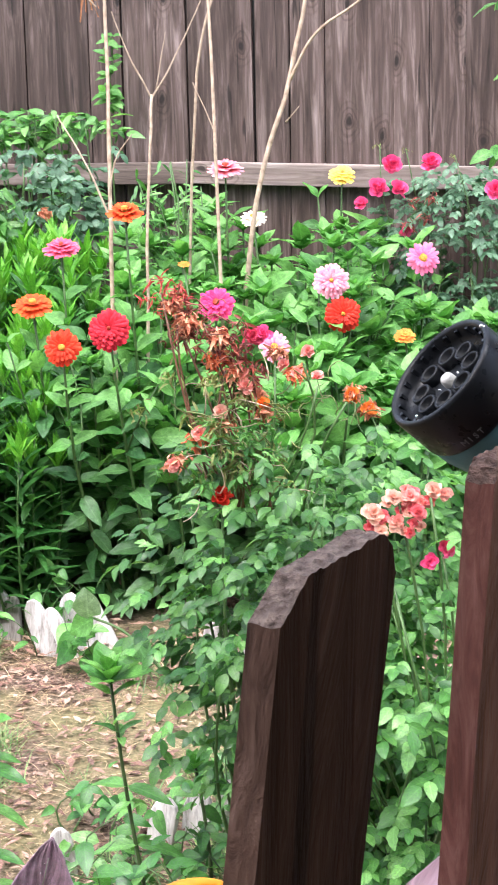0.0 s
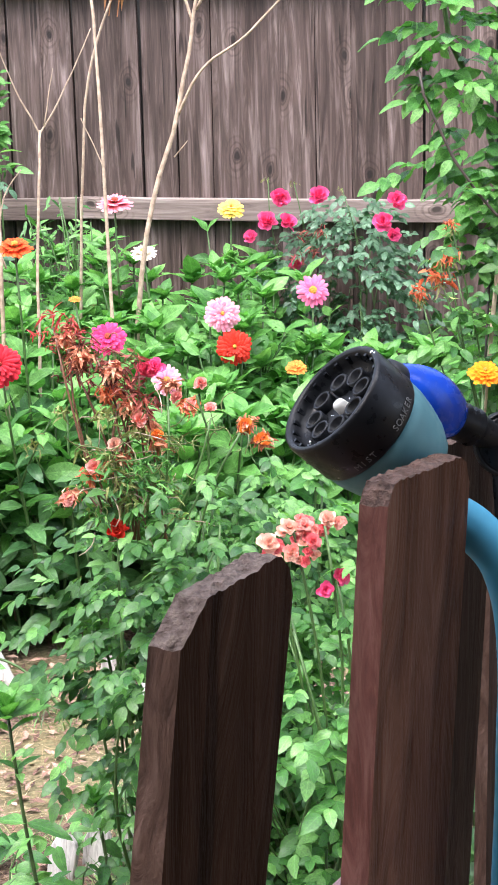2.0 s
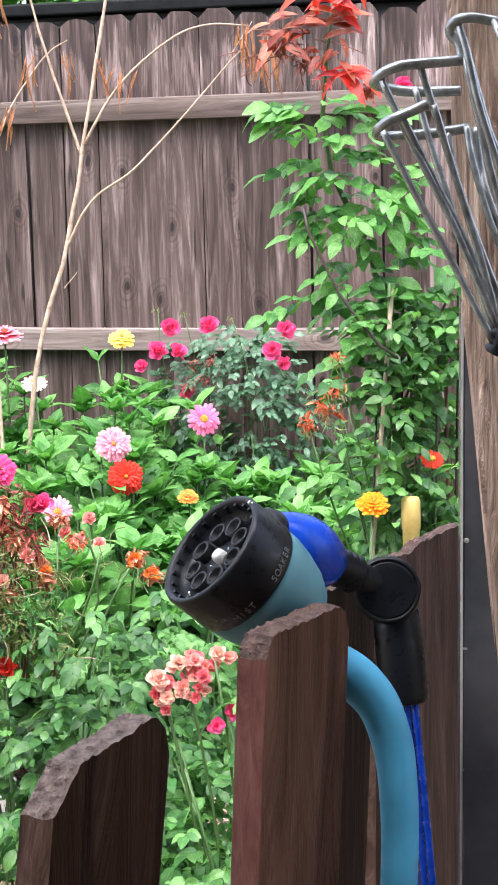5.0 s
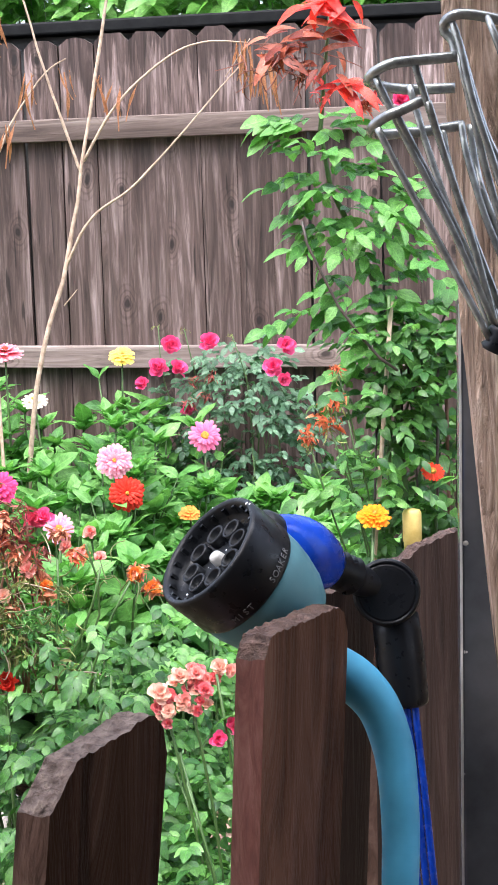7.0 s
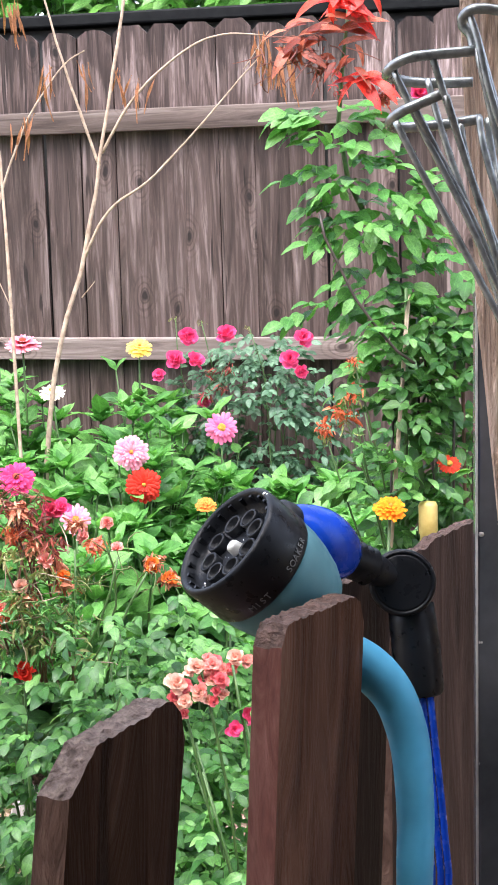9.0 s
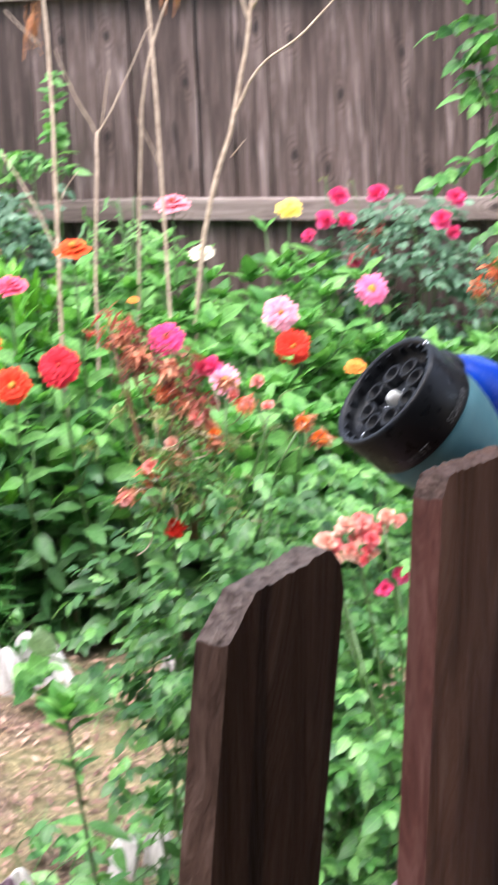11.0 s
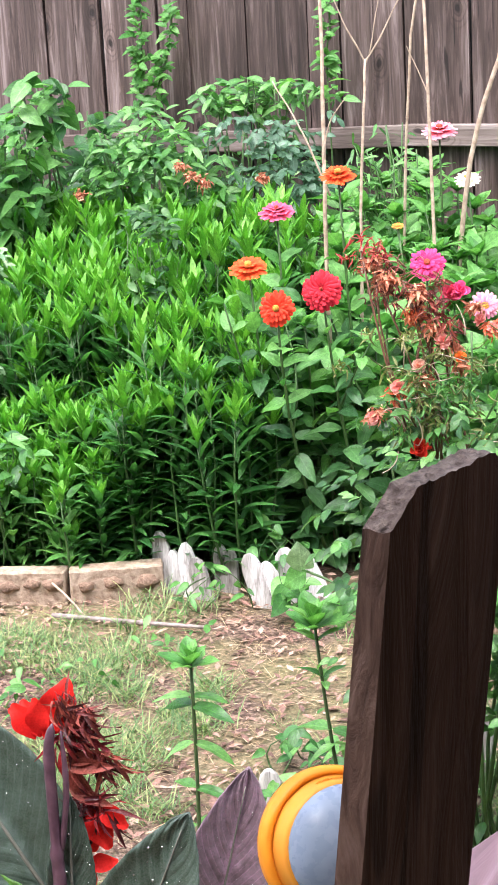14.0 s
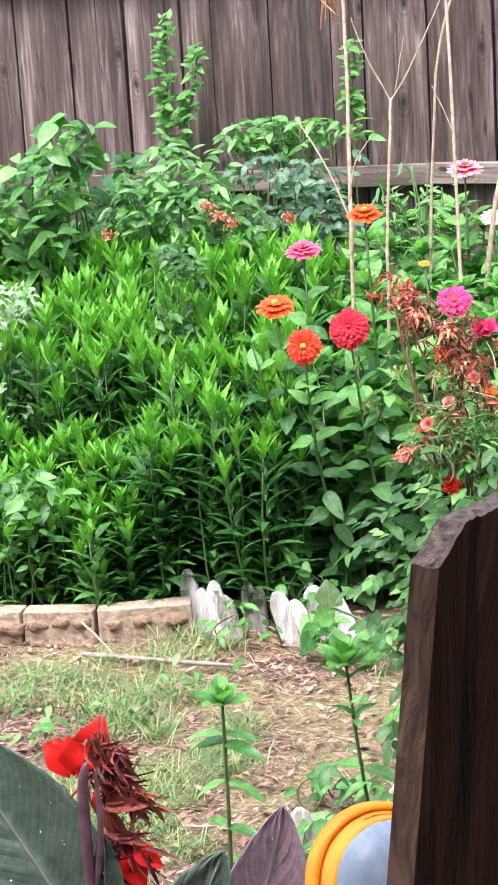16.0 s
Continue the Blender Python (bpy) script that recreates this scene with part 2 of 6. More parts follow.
LEAF_ZINNIA = leafy("zinnia_leaf", (0.034, 0.104, 0.036), (0.068, 0.178, 0.058), (0.12, 0.27, 0.088), rough=0.3, thin=0.3, vein=0.6, spec=0.36, glow=(1.1, 1.3, 0.75))
YOUNG_ZINNIA = leafy("young_zinnia_leaf", (0.062, 0.2, 0.044), (0.112, 0.3, 0.068), (0.18, 0.4, 0.108), rough=0.36, thin=0.36, vein=0.5, spec=0.3, glow=(1.1, 1.3, 0.75))
LEAF_ROSE = leafy("rose_leaf", (0.028, 0.092, 0.028), (0.06, 0.16, 0.044), (0.11, 0.245, 0.07), rough=0.26, vein=0.35, thin=0.34, spec=0.34, glow=(1.2, 1.3, 0.65))
LEAF_GREY = leafy("grey_rose_leaf", (0.045, 0.115, 0.06), (0.085, 0.18, 0.1), (0.15, 0.27, 0.165))
LEAF_BRIGHT = leafy("bright_leaf", (0.034, 0.12, 0.03), (0.1, 0.27, 0.064), (0.2, 0.42, 0.125), rough=0.28, vein=0.55, thin=0.38, spec=0.42, glow=(1.15, 1.3, 0.7))
LEAF_TIP = leafy("young_tip_leaf", (0.085, 0.29, 0.03), (0.135, 0.38, 0.045), (0.2, 0.46, 0.07), 0.42, 0.38, (1.1, 1.25, 0.6), spec=0.3)
LEAF_TREE = leafy("far_tree_leaf", (0.1, 0.27, 0.05), (0.19, 0.42, 0.09), (0.32, 0.56, 0.2), thin=0.4)
DRY_PETAL = leafy("dried_petal", (0.26, 0.06, 0.035), (0.58, 0.19, 0.1), (0.85, 0.5, 0.32), 0.8, 0.2, (1, 1, 1), 0.0, 0.3)
DRY_SEPAL = leafy("faded_sepal", (0.13, 0.1, 0.04), (0.2, 0.22, 0.07), (0.32, 0.38, 0.12), 0.7, 0.25)
DRY_STEM = speckled("dry_stem", (0.24, 0.17, 0.115), (0.5, 0.39, 0.285), 0.7, 60)
GREEN_STEM = speckled("green_stem", (0.035, 0.085, 0.02), (0.08, 0.155, 0.04), 0.5, 60)
RED_STEM = speckled("reddish_stem", (0.1, 0.045, 0.025), (0.2, 0.09, 0.05), 0.5, 60)


# ---- geometry helpers ----
class Geo:
    """Collects vertices and faces of one mesh."""

    def __init__(self):
        self.v, self.f, self.n, self.blades = [], [], 0, []

    def add(self, verts, faces):
        self.v.append(np.asarray(verts, float).reshape(-1, 3))
        self.f.extend(tuple(i + self.n for i in face) for face in faces)
        self.n += len(self.v[-1])
        return self

    def spread(self, base, mats):
        verts, faces, blade = base
        mats = np.asarray(mats)
        if not len(mats):
            return self
        self.blades.append((self.n, np.tile(blade, (len(mats), 1))))
        out = np.einsum("mij,kj->mki", mats[:, :3, :3], verts) + mats[:, None, :3, 3]
        k = len(verts)
        self.v.append(out.reshape(-1, 3))
        for i in range(len(mats)):
            o = self.n + i * k
            self.f.extend(tuple(o + j for j in face) for face in faces)
        self.n += len(mats) * k
        return self

    def tube(self, points, radii, sides=6):
        pts = [Vector(p) for p in points]
        rings = []
        for i, p in enumerate(pts):
            d = (pts[min(i + 1, len(pts) - 1)] - pts[max(i - 1, 0)]).normalized()
            a = d.orthogonal().normalized() if i == 0 else (a - a.dot(d) * d).normalized()
            b = d.cross(a)
            r = radii[i] if hasattr(radii, "__len__") else radii
            rings += [p + r * (math.cos(q) * a + math.sin(q) * b) for q in (math.tau * k / sides for k in range(sides))]
        faces = [(i * sides + k, i * sides + (k + 1) % sides, (i + 1) * sides + (k + 1) % sides, (i + 1) * sides + k) for i in range(len(pts) - 1) for k in range(sides)]
        faces += [tuple(range(sides))[::-1], tuple((len(pts) - 1) * sides + k for k in range(sides))]
        return self.add([tuple(p) for p in rings], faces)

    def lathe(self, profile, m, sides=32):
        """Turns (radius, height) about the z axis of the pose m."""
        verts = [m @ Vector((r * math.cos(q), r * math.sin(q), h)) for r, h in profile for q in (math.tau * k / sides for k in range(sides))]
        faces = [(i * sides + k, i * sides + (k + 1) % sides, (i + 1) * sides + (k + 1) % sides, (i + 1) * sides + k) for i in range(len(profile) - 1) for k in range(sides)]
        return self.add([tuple(p) for p in verts], faces)

    def box(self, lo, hi, m=None):
        c = [Vector((x, y, z)) for x in (lo[0], hi[0]) for y in (lo[1], hi[1]) for z in (lo[2], hi[2])]
        c = [tuple(m @ p) if m else tuple(p) for p in c]
        return self.add(c, [(0, 1, 3, 2), (4, 6, 7, 5), (0, 4, 5, 1), (2, 3, 7, 6), (0, 2, 6, 4), (1, 5, 7, 3)])

    def mesh(self, name, smooth=True):
        me = bpy.data.meshes.new(name)
        me.from_pydata(np.concatenate(self.v).tolist(), [], self.f)
        if smooth:
            me.shade_smooth()
        if self.blades:
            co = np.zeros((self.n, 3), np.float32)
            for at, blade in self.blades:
                co[at : at + len(blade)] = blade
            me.attributes.new("blade", "FLOAT_VECTOR", "POINT").data.foreach_set("vector", co.ravel())
        me.update()
        return me


def thing(name, at, label, category, group="", kind=""):
    e = new(name)
    e.empty_display_size = 0.05
    e.location = at
    e.matrix_basis = Matrix.Translation(at)
    return tagged(e, label, category, group, kind)


def part(name, geo, material, parent=None, label="", smooth=True, bevel=0.0, kind=""):
    me = geo if isinstance(geo, bpy.types.Mesh) else geo.mesh(name, smooth)
    ob = new(name, me)
    if not me.materials:
        me.materials.append(material)
    if parent:
        ob.parent = parent
        root = Matrix()
        up = parent
        while up:
            root = up.matrix_basis @ root if up == parent else up.matrix_basis @ root
            up = up.parent if up.parent and up.type == "EMPTY" else None
        ob.matrix_parent_inverse = root.inverted()
    if bevel:
        mod = ob.modifiers.new("bevel", "BEVEL")
        mod.width, mod.segments, mod.limit_method = bevel, 2, "ANGLE"
    return tagged(ob, label, "", "", kind)


def leaf(length=1.0, width=0.4, fold=0.25, droop=0.25, steps=5, peak=0.42, blunt=0.03, across=1, wave=0.0, tooth=0.0):
    """A leaf blade along x, folded at its midrib and drooping to its tip."""
    verts, faces, blade = [], [], []
    cols = [k / across for k in range(-across, across + 1)]
    for i in range(steps + 1):
        u = i / steps
        w = width / 2 * (math.sin(math.pi * u ** (math.log(0.5) / math.log(peak))) ** 0.75 if 0 < i < steps else (0.05 if i == 0 else blunt))
        w = max(w, width / 2 * blunt * u) * (1 + tooth * (-1) ** i)
        x, z = length * u, -droop * length * u * u
        for v in cols:
            tip = 0.12 * length * blunt * (1 - v * v) if i == steps else 0.0
            verts.append((x + tip, w * v, z + fold * w * abs(v) ** 1.5 + wave * width * math.sin(u * 9 + 2 * v) * abs(v)))
            blade.append((u, v, 1.0))
    c = len(cols)
    for i in range(steps):
        for j in range(c - 1):
            a = c * i + j
            faces.append((a, a + c, a + c + 1, a + 1))
    return np.array(verts), faces, np.array(blade)


def frames(places, ways, ups, sizes):
    """Poses whose x axis follows ways and whose z axis leans to ups."""
    x = np.asarray(ways, float)
    x = x / np.linalg.norm(x, axis=1, keepdims=True)
    y = np.cross(np.asarray(ups, float), x)
    y /= np.maximum(np.linalg.norm(y, axis=1, keepdims=True), 1e-6)
    z = np.cross(x, y)
    out = np.zeros((len(x), 4, 4))
    s = np.asarray(sizes, float).reshape(-1, 1)
    out[:, :3, 0], out[:, :3, 1], out[:, :3, 2], out[:, :3, 3], out[:, 3, 3] = x * s, y * s, z * s, places, 1
    return out


def bent(a, b, n=6, sway=0.02, rng=random):
    """A slightly bent line of points from a to b."""
    a, b = Vector(a), Vector(b)
    off = Vector((rng.uniform(-1, 1), rng.uniform(-1, 1), 0)) * sway
    return [a.lerp(b, i / (n - 1)) + off * math.sin(math.pi * i / (n - 1)) for i in range(n)]


def smooth_line(points, steps=5):
    """A smooth curve through the given points."""
    p, out = [Vector(q) for q in points], []
    for i in range(len(p) - 1):
        before, a, b, after = p[max(i - 1, 0)], p[i], p[i + 1], p[min(i + 2, len(p) - 1)]
        for j in range(steps):
            u = j / steps
            out.append(0.5 * (2 * a + (b - before) * u + (2 * before - 5 * a + 4 * b - after) * u**2 + (3 * a - before - 3 * b + after) * u**3))
    return out + [p[-1]]


# ---- ground ----
def ground_material():
    m, t, b = nodes_of("soil_and_straw", 0.85, 0.3)
    v = mapped(t, (1, 1, 1))
    big = node(t, "ShaderNodeTexNoise", Scale=2.2, Detail=4.0)
    fine = node(t, "ShaderNodeTexNoise", Scale=90.0, Detail=6.0, Roughness=0.7)
    for n in (big, fine):
        t.links.new(v, n.inputs["Vector"])
    c1 = ramp(t, fine.outputs[0], [(0.38, (0.034, 0.018, 0.013)), (0.54, (0.19, 0.115, 0.09)), (0.7, (0.46, 0.35, 0.295))]).outputs[0]
    c2 = ramp(t, fine.outputs[0], [(0.3, (0.07, 0.07, 0.03)), (0.6, (0.26, 0.22, 0.11)), (0.8, (0.42, 0.36, 0.2))]).outputs[0]
    f = ramp(t, big.outputs[0], [(0.42, (0, 0, 0)), (0.58, (1, 1, 1))]).outputs[0]
    t.links.new(mixed(t, c1, c2, f), b.inputs["Base Color"])
    bump(t, b, fine.outputs[0], 0.9, 0.012)
    return m


SOIL = ground_material()


def build_ground():
    n, g = 90, Geo()
    xs = np.concatenate([[-300, -80, -20], np.linspace(-6, 3, n), [20, 80, 300]])
    ys = np.concatenate([[-300, -80, -20], np.linspace(-2, 6, n), [20, 80, 300]])
    verts = [(x, y, 0.02 * noise.noise((x * 1.7, y * 1.7, 0)) if -5 < x < 2 and 0 < y < 5 else 0.0) for y in ys for x in xs]
    w = len(xs)
    faces = [(j * w + i, j * w + i + 1, (j + 1) * w + i + 1, (j + 1) * w + i) for j in range(len(ys) - 1) for i in range(w - 1)]
    g.add(verts, faces)
    return tagged(part("ground", g, SOIL), "reddish soil with straw litter and thin grass", "ground", "", "structure")


build_ground()


# ---- far fence ----
FY = 4.72


def picket_mesh(rng, width, height, thick, cut=0.022, name="picket"):
    """A dog-eared board, its front face in the plane y = 0, its base at z = 0."""
    w = width / 2
    j = lambda a: rng.uniform(-a, a)  # noqa: E731
    prof = [(-w, 0), (w, 0)] + [(w + j(0.0012), height * k / 5) for k in (1, 2, 3, 4)]
    prof += [(w, height - cut + j(0.004)), (w - cut + j(0.004), height + j(0.003)), (0, height + j(0.003)), (-w + cut + j(0.004), height + j(0.003)), (-w, height - cut + j(0.004))]
    prof += [(-w + j(0.0012), height * k / 5) for k in (4, 3, 2, 1)]
    n, g = len(prof), Geo()
    g.add([(x, 0, z) for x, z in prof] + [(x, thick, z) for x, z in prof], [tuple(range(n)), tuple(range(2 * n - 1, n - 1, -1))] + [(i, n + i, n + (i + 1) % n, (i + 1) % n) for i in range(n)])
    me = g.mesh(name, False)
    return me


def build_far_fence():
    rng = random.Random(4)
    f = thing("board_fence", (-1.5, FY, 0), "tall weathered grey-brown wooden board fence with dog-eared tops", "fence")
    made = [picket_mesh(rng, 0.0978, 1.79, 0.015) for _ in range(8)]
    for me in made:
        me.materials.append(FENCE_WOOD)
    for k in range(-46, 42):
        ob = new("picket", made[rng.randrange(8)])
        ob.parent = f
        ob.location = (-1.477 + 0.1003 * k - (-1.5), 0.0 + rng.uniform(-0.002, 0.003), rng.uniform(-0.012, 0.01))
        ob.rotation_euler = (0, radians(rng.uniform(-0.25, 0.25)), radians(rng.uniform(-0.8, 0.8)))
    for z in (0.25, 0.91, 1.533):
        for x0, x1 in ((-6.2, -3.9), (-3.895, -1.72), (-1.715, 0.7), (0.705, 2.6)):
            g = Geo()
            pts = 9
            dz = rng.uniform(-0.008, 0.008)
            for i in range(pts):
                x = x0 + (x1 - x0) * i / (pts - 1)
                s = -0.012 * math.sin(math.pi * i / (pts - 1)) * (z < 1)
                g.v.append(np.array([(x, yy, z + dz + s + zz) for yy, zz in ((FY - 0.04, -0.031), (FY - 0.04, 0.031), (FY - 0.003, 0.031), (FY - 0.003, -0.031))]))
            g.n = 4 * pts
            g.f = [(4 * i + a, 4 * i + 4 + a, 4 * i + 4 + (a + 1) % 4, 4 * i + (a + 1) % 4) for i in range(pts - 1) for a in range(4)] + [(0, 1, 2, 3), (4 * pts - 1, 4 * pts - 2, 4 * pts - 3, 4 * pts - 4)]
            part("rail", g, RAIL_WOOD, f, "", False, 0.003)


build_far_fence()


# ---- near fence ----
def near_picket(parent, corner, base, turn, width, thick, tops, label="", front=None, edge=None, top=None):
    """A leaning board. corner: its top near corner in front; base: that edge's foot; turn: degrees from +y; tops: (along, below the corner's height)."""
    rng = random.Random(int(corner[1] * 1000))
    u = Vector((math.sin(radians(turn)), math.cos(radians(turn)), 0))
    back = Vector((-u.y, u.x, 0))
    c, foot = Vector(corner), Vector(base)
    lean = (c - foot) / (c.z - foot.z)
    ridge = []
    for (s0, z0), (s1, z1) in zip(tops, tops[1:]):
        steps = max(2, int(math.hypot(s1 - s0, z1 - z0) / 0.003))
        ridge += [(s0 + (s1 - s0) * k / steps, z0 + (z1 - z0) * k / steps + rng.uniform(-0.0007, 0.0007)) for k in range(steps)]
    ridge.append(tops[-1])
    n = len(ridge)
    g = Geo()
    rows = []
    for layer in range(5):
        q = layer / 4
        rag = 0.0011 if layer in (1, 2, 3) else 0.0006
        for s, z in ridge:
            zz = c.z + z + rng.uniform(-rag, rag)
            p = foot + lean * (zz - foot.z) + u * s + back * thick * q
            rows.append((p.x, p.y, zz))
    faces = [(l * n + i, l * n + i + 1, (l + 1) * n + i + 1, (l + 1) * n + i) for l in range(4) for i in range(n - 1)]
    low = []
    for q in (0, 1):
        for s in (0, width):
            p = foot + u * s + back * thick * q
            low.append((p.x, p.y, p.z))
    b = 5 * n
    faces += [(b, *range(n), b + 1)[::1], (b + 2, b + 3, *range(5 * n - 1, 4 * n - 1, -1))]
    faces += [(b, b + 2, *(l * n for l in (4, 3, 2, 1, 0))), (b + 1, *(l * n + n - 1 for l in (0, 1, 2, 3, 4)), b + 3), (b, b + 1, b + 3, b + 2)]
    g.add(rows + low, faces)
    ob = part("picket", g, front or STAIN_WOOD, parent, label, False)
    ob.data.materials.append(top or BROWN_TOP)
    ob.data.materials.append(edge or WORN_EDGE)
    for i, poly in enumerate(ob.data.polygons):
        poly.material_index = 1 if i < 4 * (n - 1) else 2 if i == 4 * (n - 1) + 2 else 0
    return ob


def build_near_fence():
    f = thing("picket_fence", (-0.2, 0.7, 0), "dark red-brown stained picket fence with rough weathered tops", "fence")
    near_picket(f, (-0.1458, 0.4936, 1.106), (-0.2546, 0.43, 0), 14.4, 0.095, 0.0148, [(0, -0.019), (0.018, -0.003), (0.078, -0.001), (0.089, -0.008), (0.095, -0.022)], "brown picket with shade painted in, cut corners and a rough grey top", SHADED_STAIN, None, WORN_TOP)
    near_picket(f, (-0.103, 0.703, 1.106), (-0.165, 0.683, 0), 20, 0.087, 0.0165, [(0, -0.012), (0.006, -0.001), (0.076, -0.002), (0.082, -0.006), (0.087, -0.018)], "red-brown picket with a cracked weathered top", None, RED_EDGE)
    near_picket(f, (-0.105, 0.89, 1.086), (-0.16, 0.87, 0), 20, 0.072, 0.0165, [(0, -0.008), (0.004, -0.003), (0.066, -0.004), (0.072, -0.012)], "grey-brown picket darkened for shade", SHADED_GREY_WOOD)
    near_picket(f, (-0.092, 1.034, 1.068), (-0.1, 1.015, 0), 26, 0.115, 0.01, [(0, -0.006), (0.012, -0.001), (0.02, 0.0), (0.03, 0.002), (0.045, 0.001), (0.058, 0.006), (0.08, 0.007), (0.115, 0.01)], "grey-brown picket darkened for shade, with a jagged top", SHADED_GREY_WOOD)
    g = Geo()
    g.box((-0.075, 0.085, -0.019), (-0.003, 0.375, 0.019), pose(-0.186, 0.49, 0.8, -0.5, -3, -14.5))
    part("rail", g, PALE_WOOD, f, "wet purplish-brown rail end behind the pickets", False, 0.003)


build_near_fence()


# ---- unseen walls and ceiling added to block light ----
BACK_BLOCKER = speckled("back_blocker_grey", (0.14, 0.143, 0.14), (0.2, 0.203, 0.195), 0.6, 5)
DARK_BLOCKER = speckled("dark_blocker_brown", (0.06, 0.048, 0.042), (0.09, 0.075, 0.066), 0.7, 6)


def build_light_blockers():
    g = Geo()
    # Unseen dark wall, added to keep side light off the nearest picket.
    g.box((0.22, -2.2, 0), (0.34, 0.7, 2.7))
    tagged(part("wall_porch", g, DARK_BLOCKER, None, "", False), "plain dark unseen wall added to block side light", "wall", "", "structure")
    g = Geo()
    # Unseen tall wall, added to cut low light on the bed's lower leaves.
    g.box((-5.0, -2.4, 0), (4.0, -2.2, 4.6))
    tagged(part("wall_house", g, BACK_BLOCKER, None, "", False), "plain pale unseen wall added to cut low light from behind", "wall", "", "structure")
    g = Geo()
    # Unseen ceiling, added to keep sky light off the nearest picket.
    g.box((-0.3, -2.2, 2.1), (0.22, 0.62, 2.2))
    tagged(part("ceiling_porch", g, DARK_BLOCKER, None, "", False), "plain unseen ceiling added to block light from above", "ceiling", "", "structure")


build_light_blockers()


# ---- herb mass ----
def herb_stuff(name, label, spots, material, rng, leaf_len, leaf_wid, per, stem_mat=GREEN_STEM):
    """Upright leafy stems with a whorl of young leaves on top. spots: (x, y, height)."""
    g, st, young = Geo(), Geo(), Geo()
    base = leaf(1.0, leaf_wid / leaf_len, 0.3, 0.42, 5)
    low, top = ([], [], [], []), ([], [], [], [])
    for x, y, h in spots:
        tip = Vector((x + rng.uniform(-0.05, 0.05), y + rng.uniform(-0.05, 0.05), h))
        line = bent((x, y, -0.01), tip, 4, 0.02, rng)
        st.tube(line, [0.0035, 0.003, 0.0025, 0.0015], 4)
        a = rng.uniform(0, math.tau)
        for k in range(per + 10):
            q = 0.12 + 0.8 * (k + 0.5) / per if k < per else 0.93 + 0.07 * (k - per) / 10
            a += 2.4 + rng.uniform(-0.3, 0.3)
            up = 0.55 + 1.1 * q + rng.gauss(0, 0.4) if k < per else rng.uniform(1.2, 4.0)
            s = leaf_len * rng.uniform(0.75, 1.2) * (1.0 if k < per else 0.72)
            for box, v in zip(low if k < per else top, (line[0].lerp(tip, q), (math.cos(a), math.sin(a), up), (-math.cos(a) * up + rng.gauss(0, 0.3), -math.sin(a) * up - 0.2, 1.0), s)):
                box.append(v)
    g.spread(base, frames(*low))
    young.spread(leaf(1.0, leaf_wid / leaf_len * 1.1, 0.3, 0.1, 3), frames(*top))
    t = thing(name, spots[0][:2] + (0,), label, "plants", "", "stuff")
    part("leaves", g, material, t, "", True, 0, "stuff")
    part("young_leaves", young, LEAF_TIP, t, "lime-green young tips", True, 0, "stuff")
    part("stems", st, stem_mat, t, "", True, 0, "stuff")
    return t


rng = random.Random(11)
spots = []
while len(spots) < 1300:
    x, y = rng.uniform(-3.3, -1.5), rng.uniform(3.12, 4.2)
    front = 3.12 + 0.25 * max(0, x + 2.0)
    if y < front + 0.05 or x > -1.55 - 0.25 * (y - 3.2):
        continue
    h = 0.42 + 0.34 * min(1, (y - front) / 0.7) + rng.uniform(-0.12, 0.05)
    if x < -1.9 and y < 3.42:
        h *= 0.45 + 0.3 * (y - front) / 0.33 + rng.uniform(-0.08, 0.16)
    spots.append((x, y, h))
herb_stuff("leafy_herbs", "dense bright green stand of narrow-leaved garden plants", spots, LEAF_HERB, rng, 0.088, 0.019, 28)


spots = []
while len(spots) < 150:
    x, y = rng.uniform(-2.6, -1.93), rng.uniform(3.1, 3.36)
    spots.append((x, y, 0.1 + 0.75 * (y - 3.1) + rng.uniform(0.02, 0.14)))
herb_stuff("low_herbs", "low bright green leafy herbs along the edging blocks", spots, LEAF_BRIGHT, rng, 0.066, 0.021, 12)


# ---- zinnias ----
ZLEAF = leaf(1.0, 0.47, 0.22, 0.3, 8, 0.4, 0.04, 2, 0.07)
PETAL = leaf(1.0, 0.46, -0.3, 0.25, 5, 0.6, 0.55, 2)


PINKWHITE = petal("pale_pink_petal", (0.68, 0.03, 0.14), (0.9, 0.5, 0.6))
SCARLET = petal("scarlet_petal", (0.38, 0.006, 0.005), (0.76, 0.055, 0.03))
PINK = petal("pink_petal", (0.7, 0.045, 0.2), (0.88, 0.27, 0.44))
YELLOW = petal("yellow_petal", (0.78, 0.5, 0.05), (0.88, 0.7, 0.16))
TANGERINE = petal("tangerine_petal", (0.5, 0.018, 0.006), (0.86, 0.13, 0.03))
GOLD = petal("golden_petal", (0.8, 0.15, 0.004), (0.9, 0.29, 0.01))
ORANGE = petal("orange_petal", (0.78, 0.18, 0.03), (0.88, 0.3, 0.06))
ORANGERED = petal("orange_red_petal", (0.45, 0.01, 0.006), (0.84, 0.075, 0.03))
CREAM = petal("cream_petal", (0.75, 0.6, 0.42), (0.85, 0.78, 0.62))
MAGENTA = petal("magenta_petal", (0.5, 0.008, 0.08), (0.82, 0.075, 0.23))
CRIMSON = petal("crimson_petal", (0.84, 0.025, 0.17), (0.97, 0.2, 0.45), 0.35)
CORAL = petal("coral_petal", (0.85, 0.2, 0.2), (0.95, 0.6, 0.52), 0.35)
ROSE_CORAL = petal("pink_coral_petal", (0.78, 0.1, 0.14), (0.92, 0.34, 0.36), 0.3)
PALE_CORAL = petal("pale_coral_petal", (0.85, 0.42, 0.32), (0.92, 0.68, 0.56), 0.3)
ROSE_PINK = petal("rose_pink_petal", (0.5, 0.015, 0.08), (0.84, 0.15, 0.24))
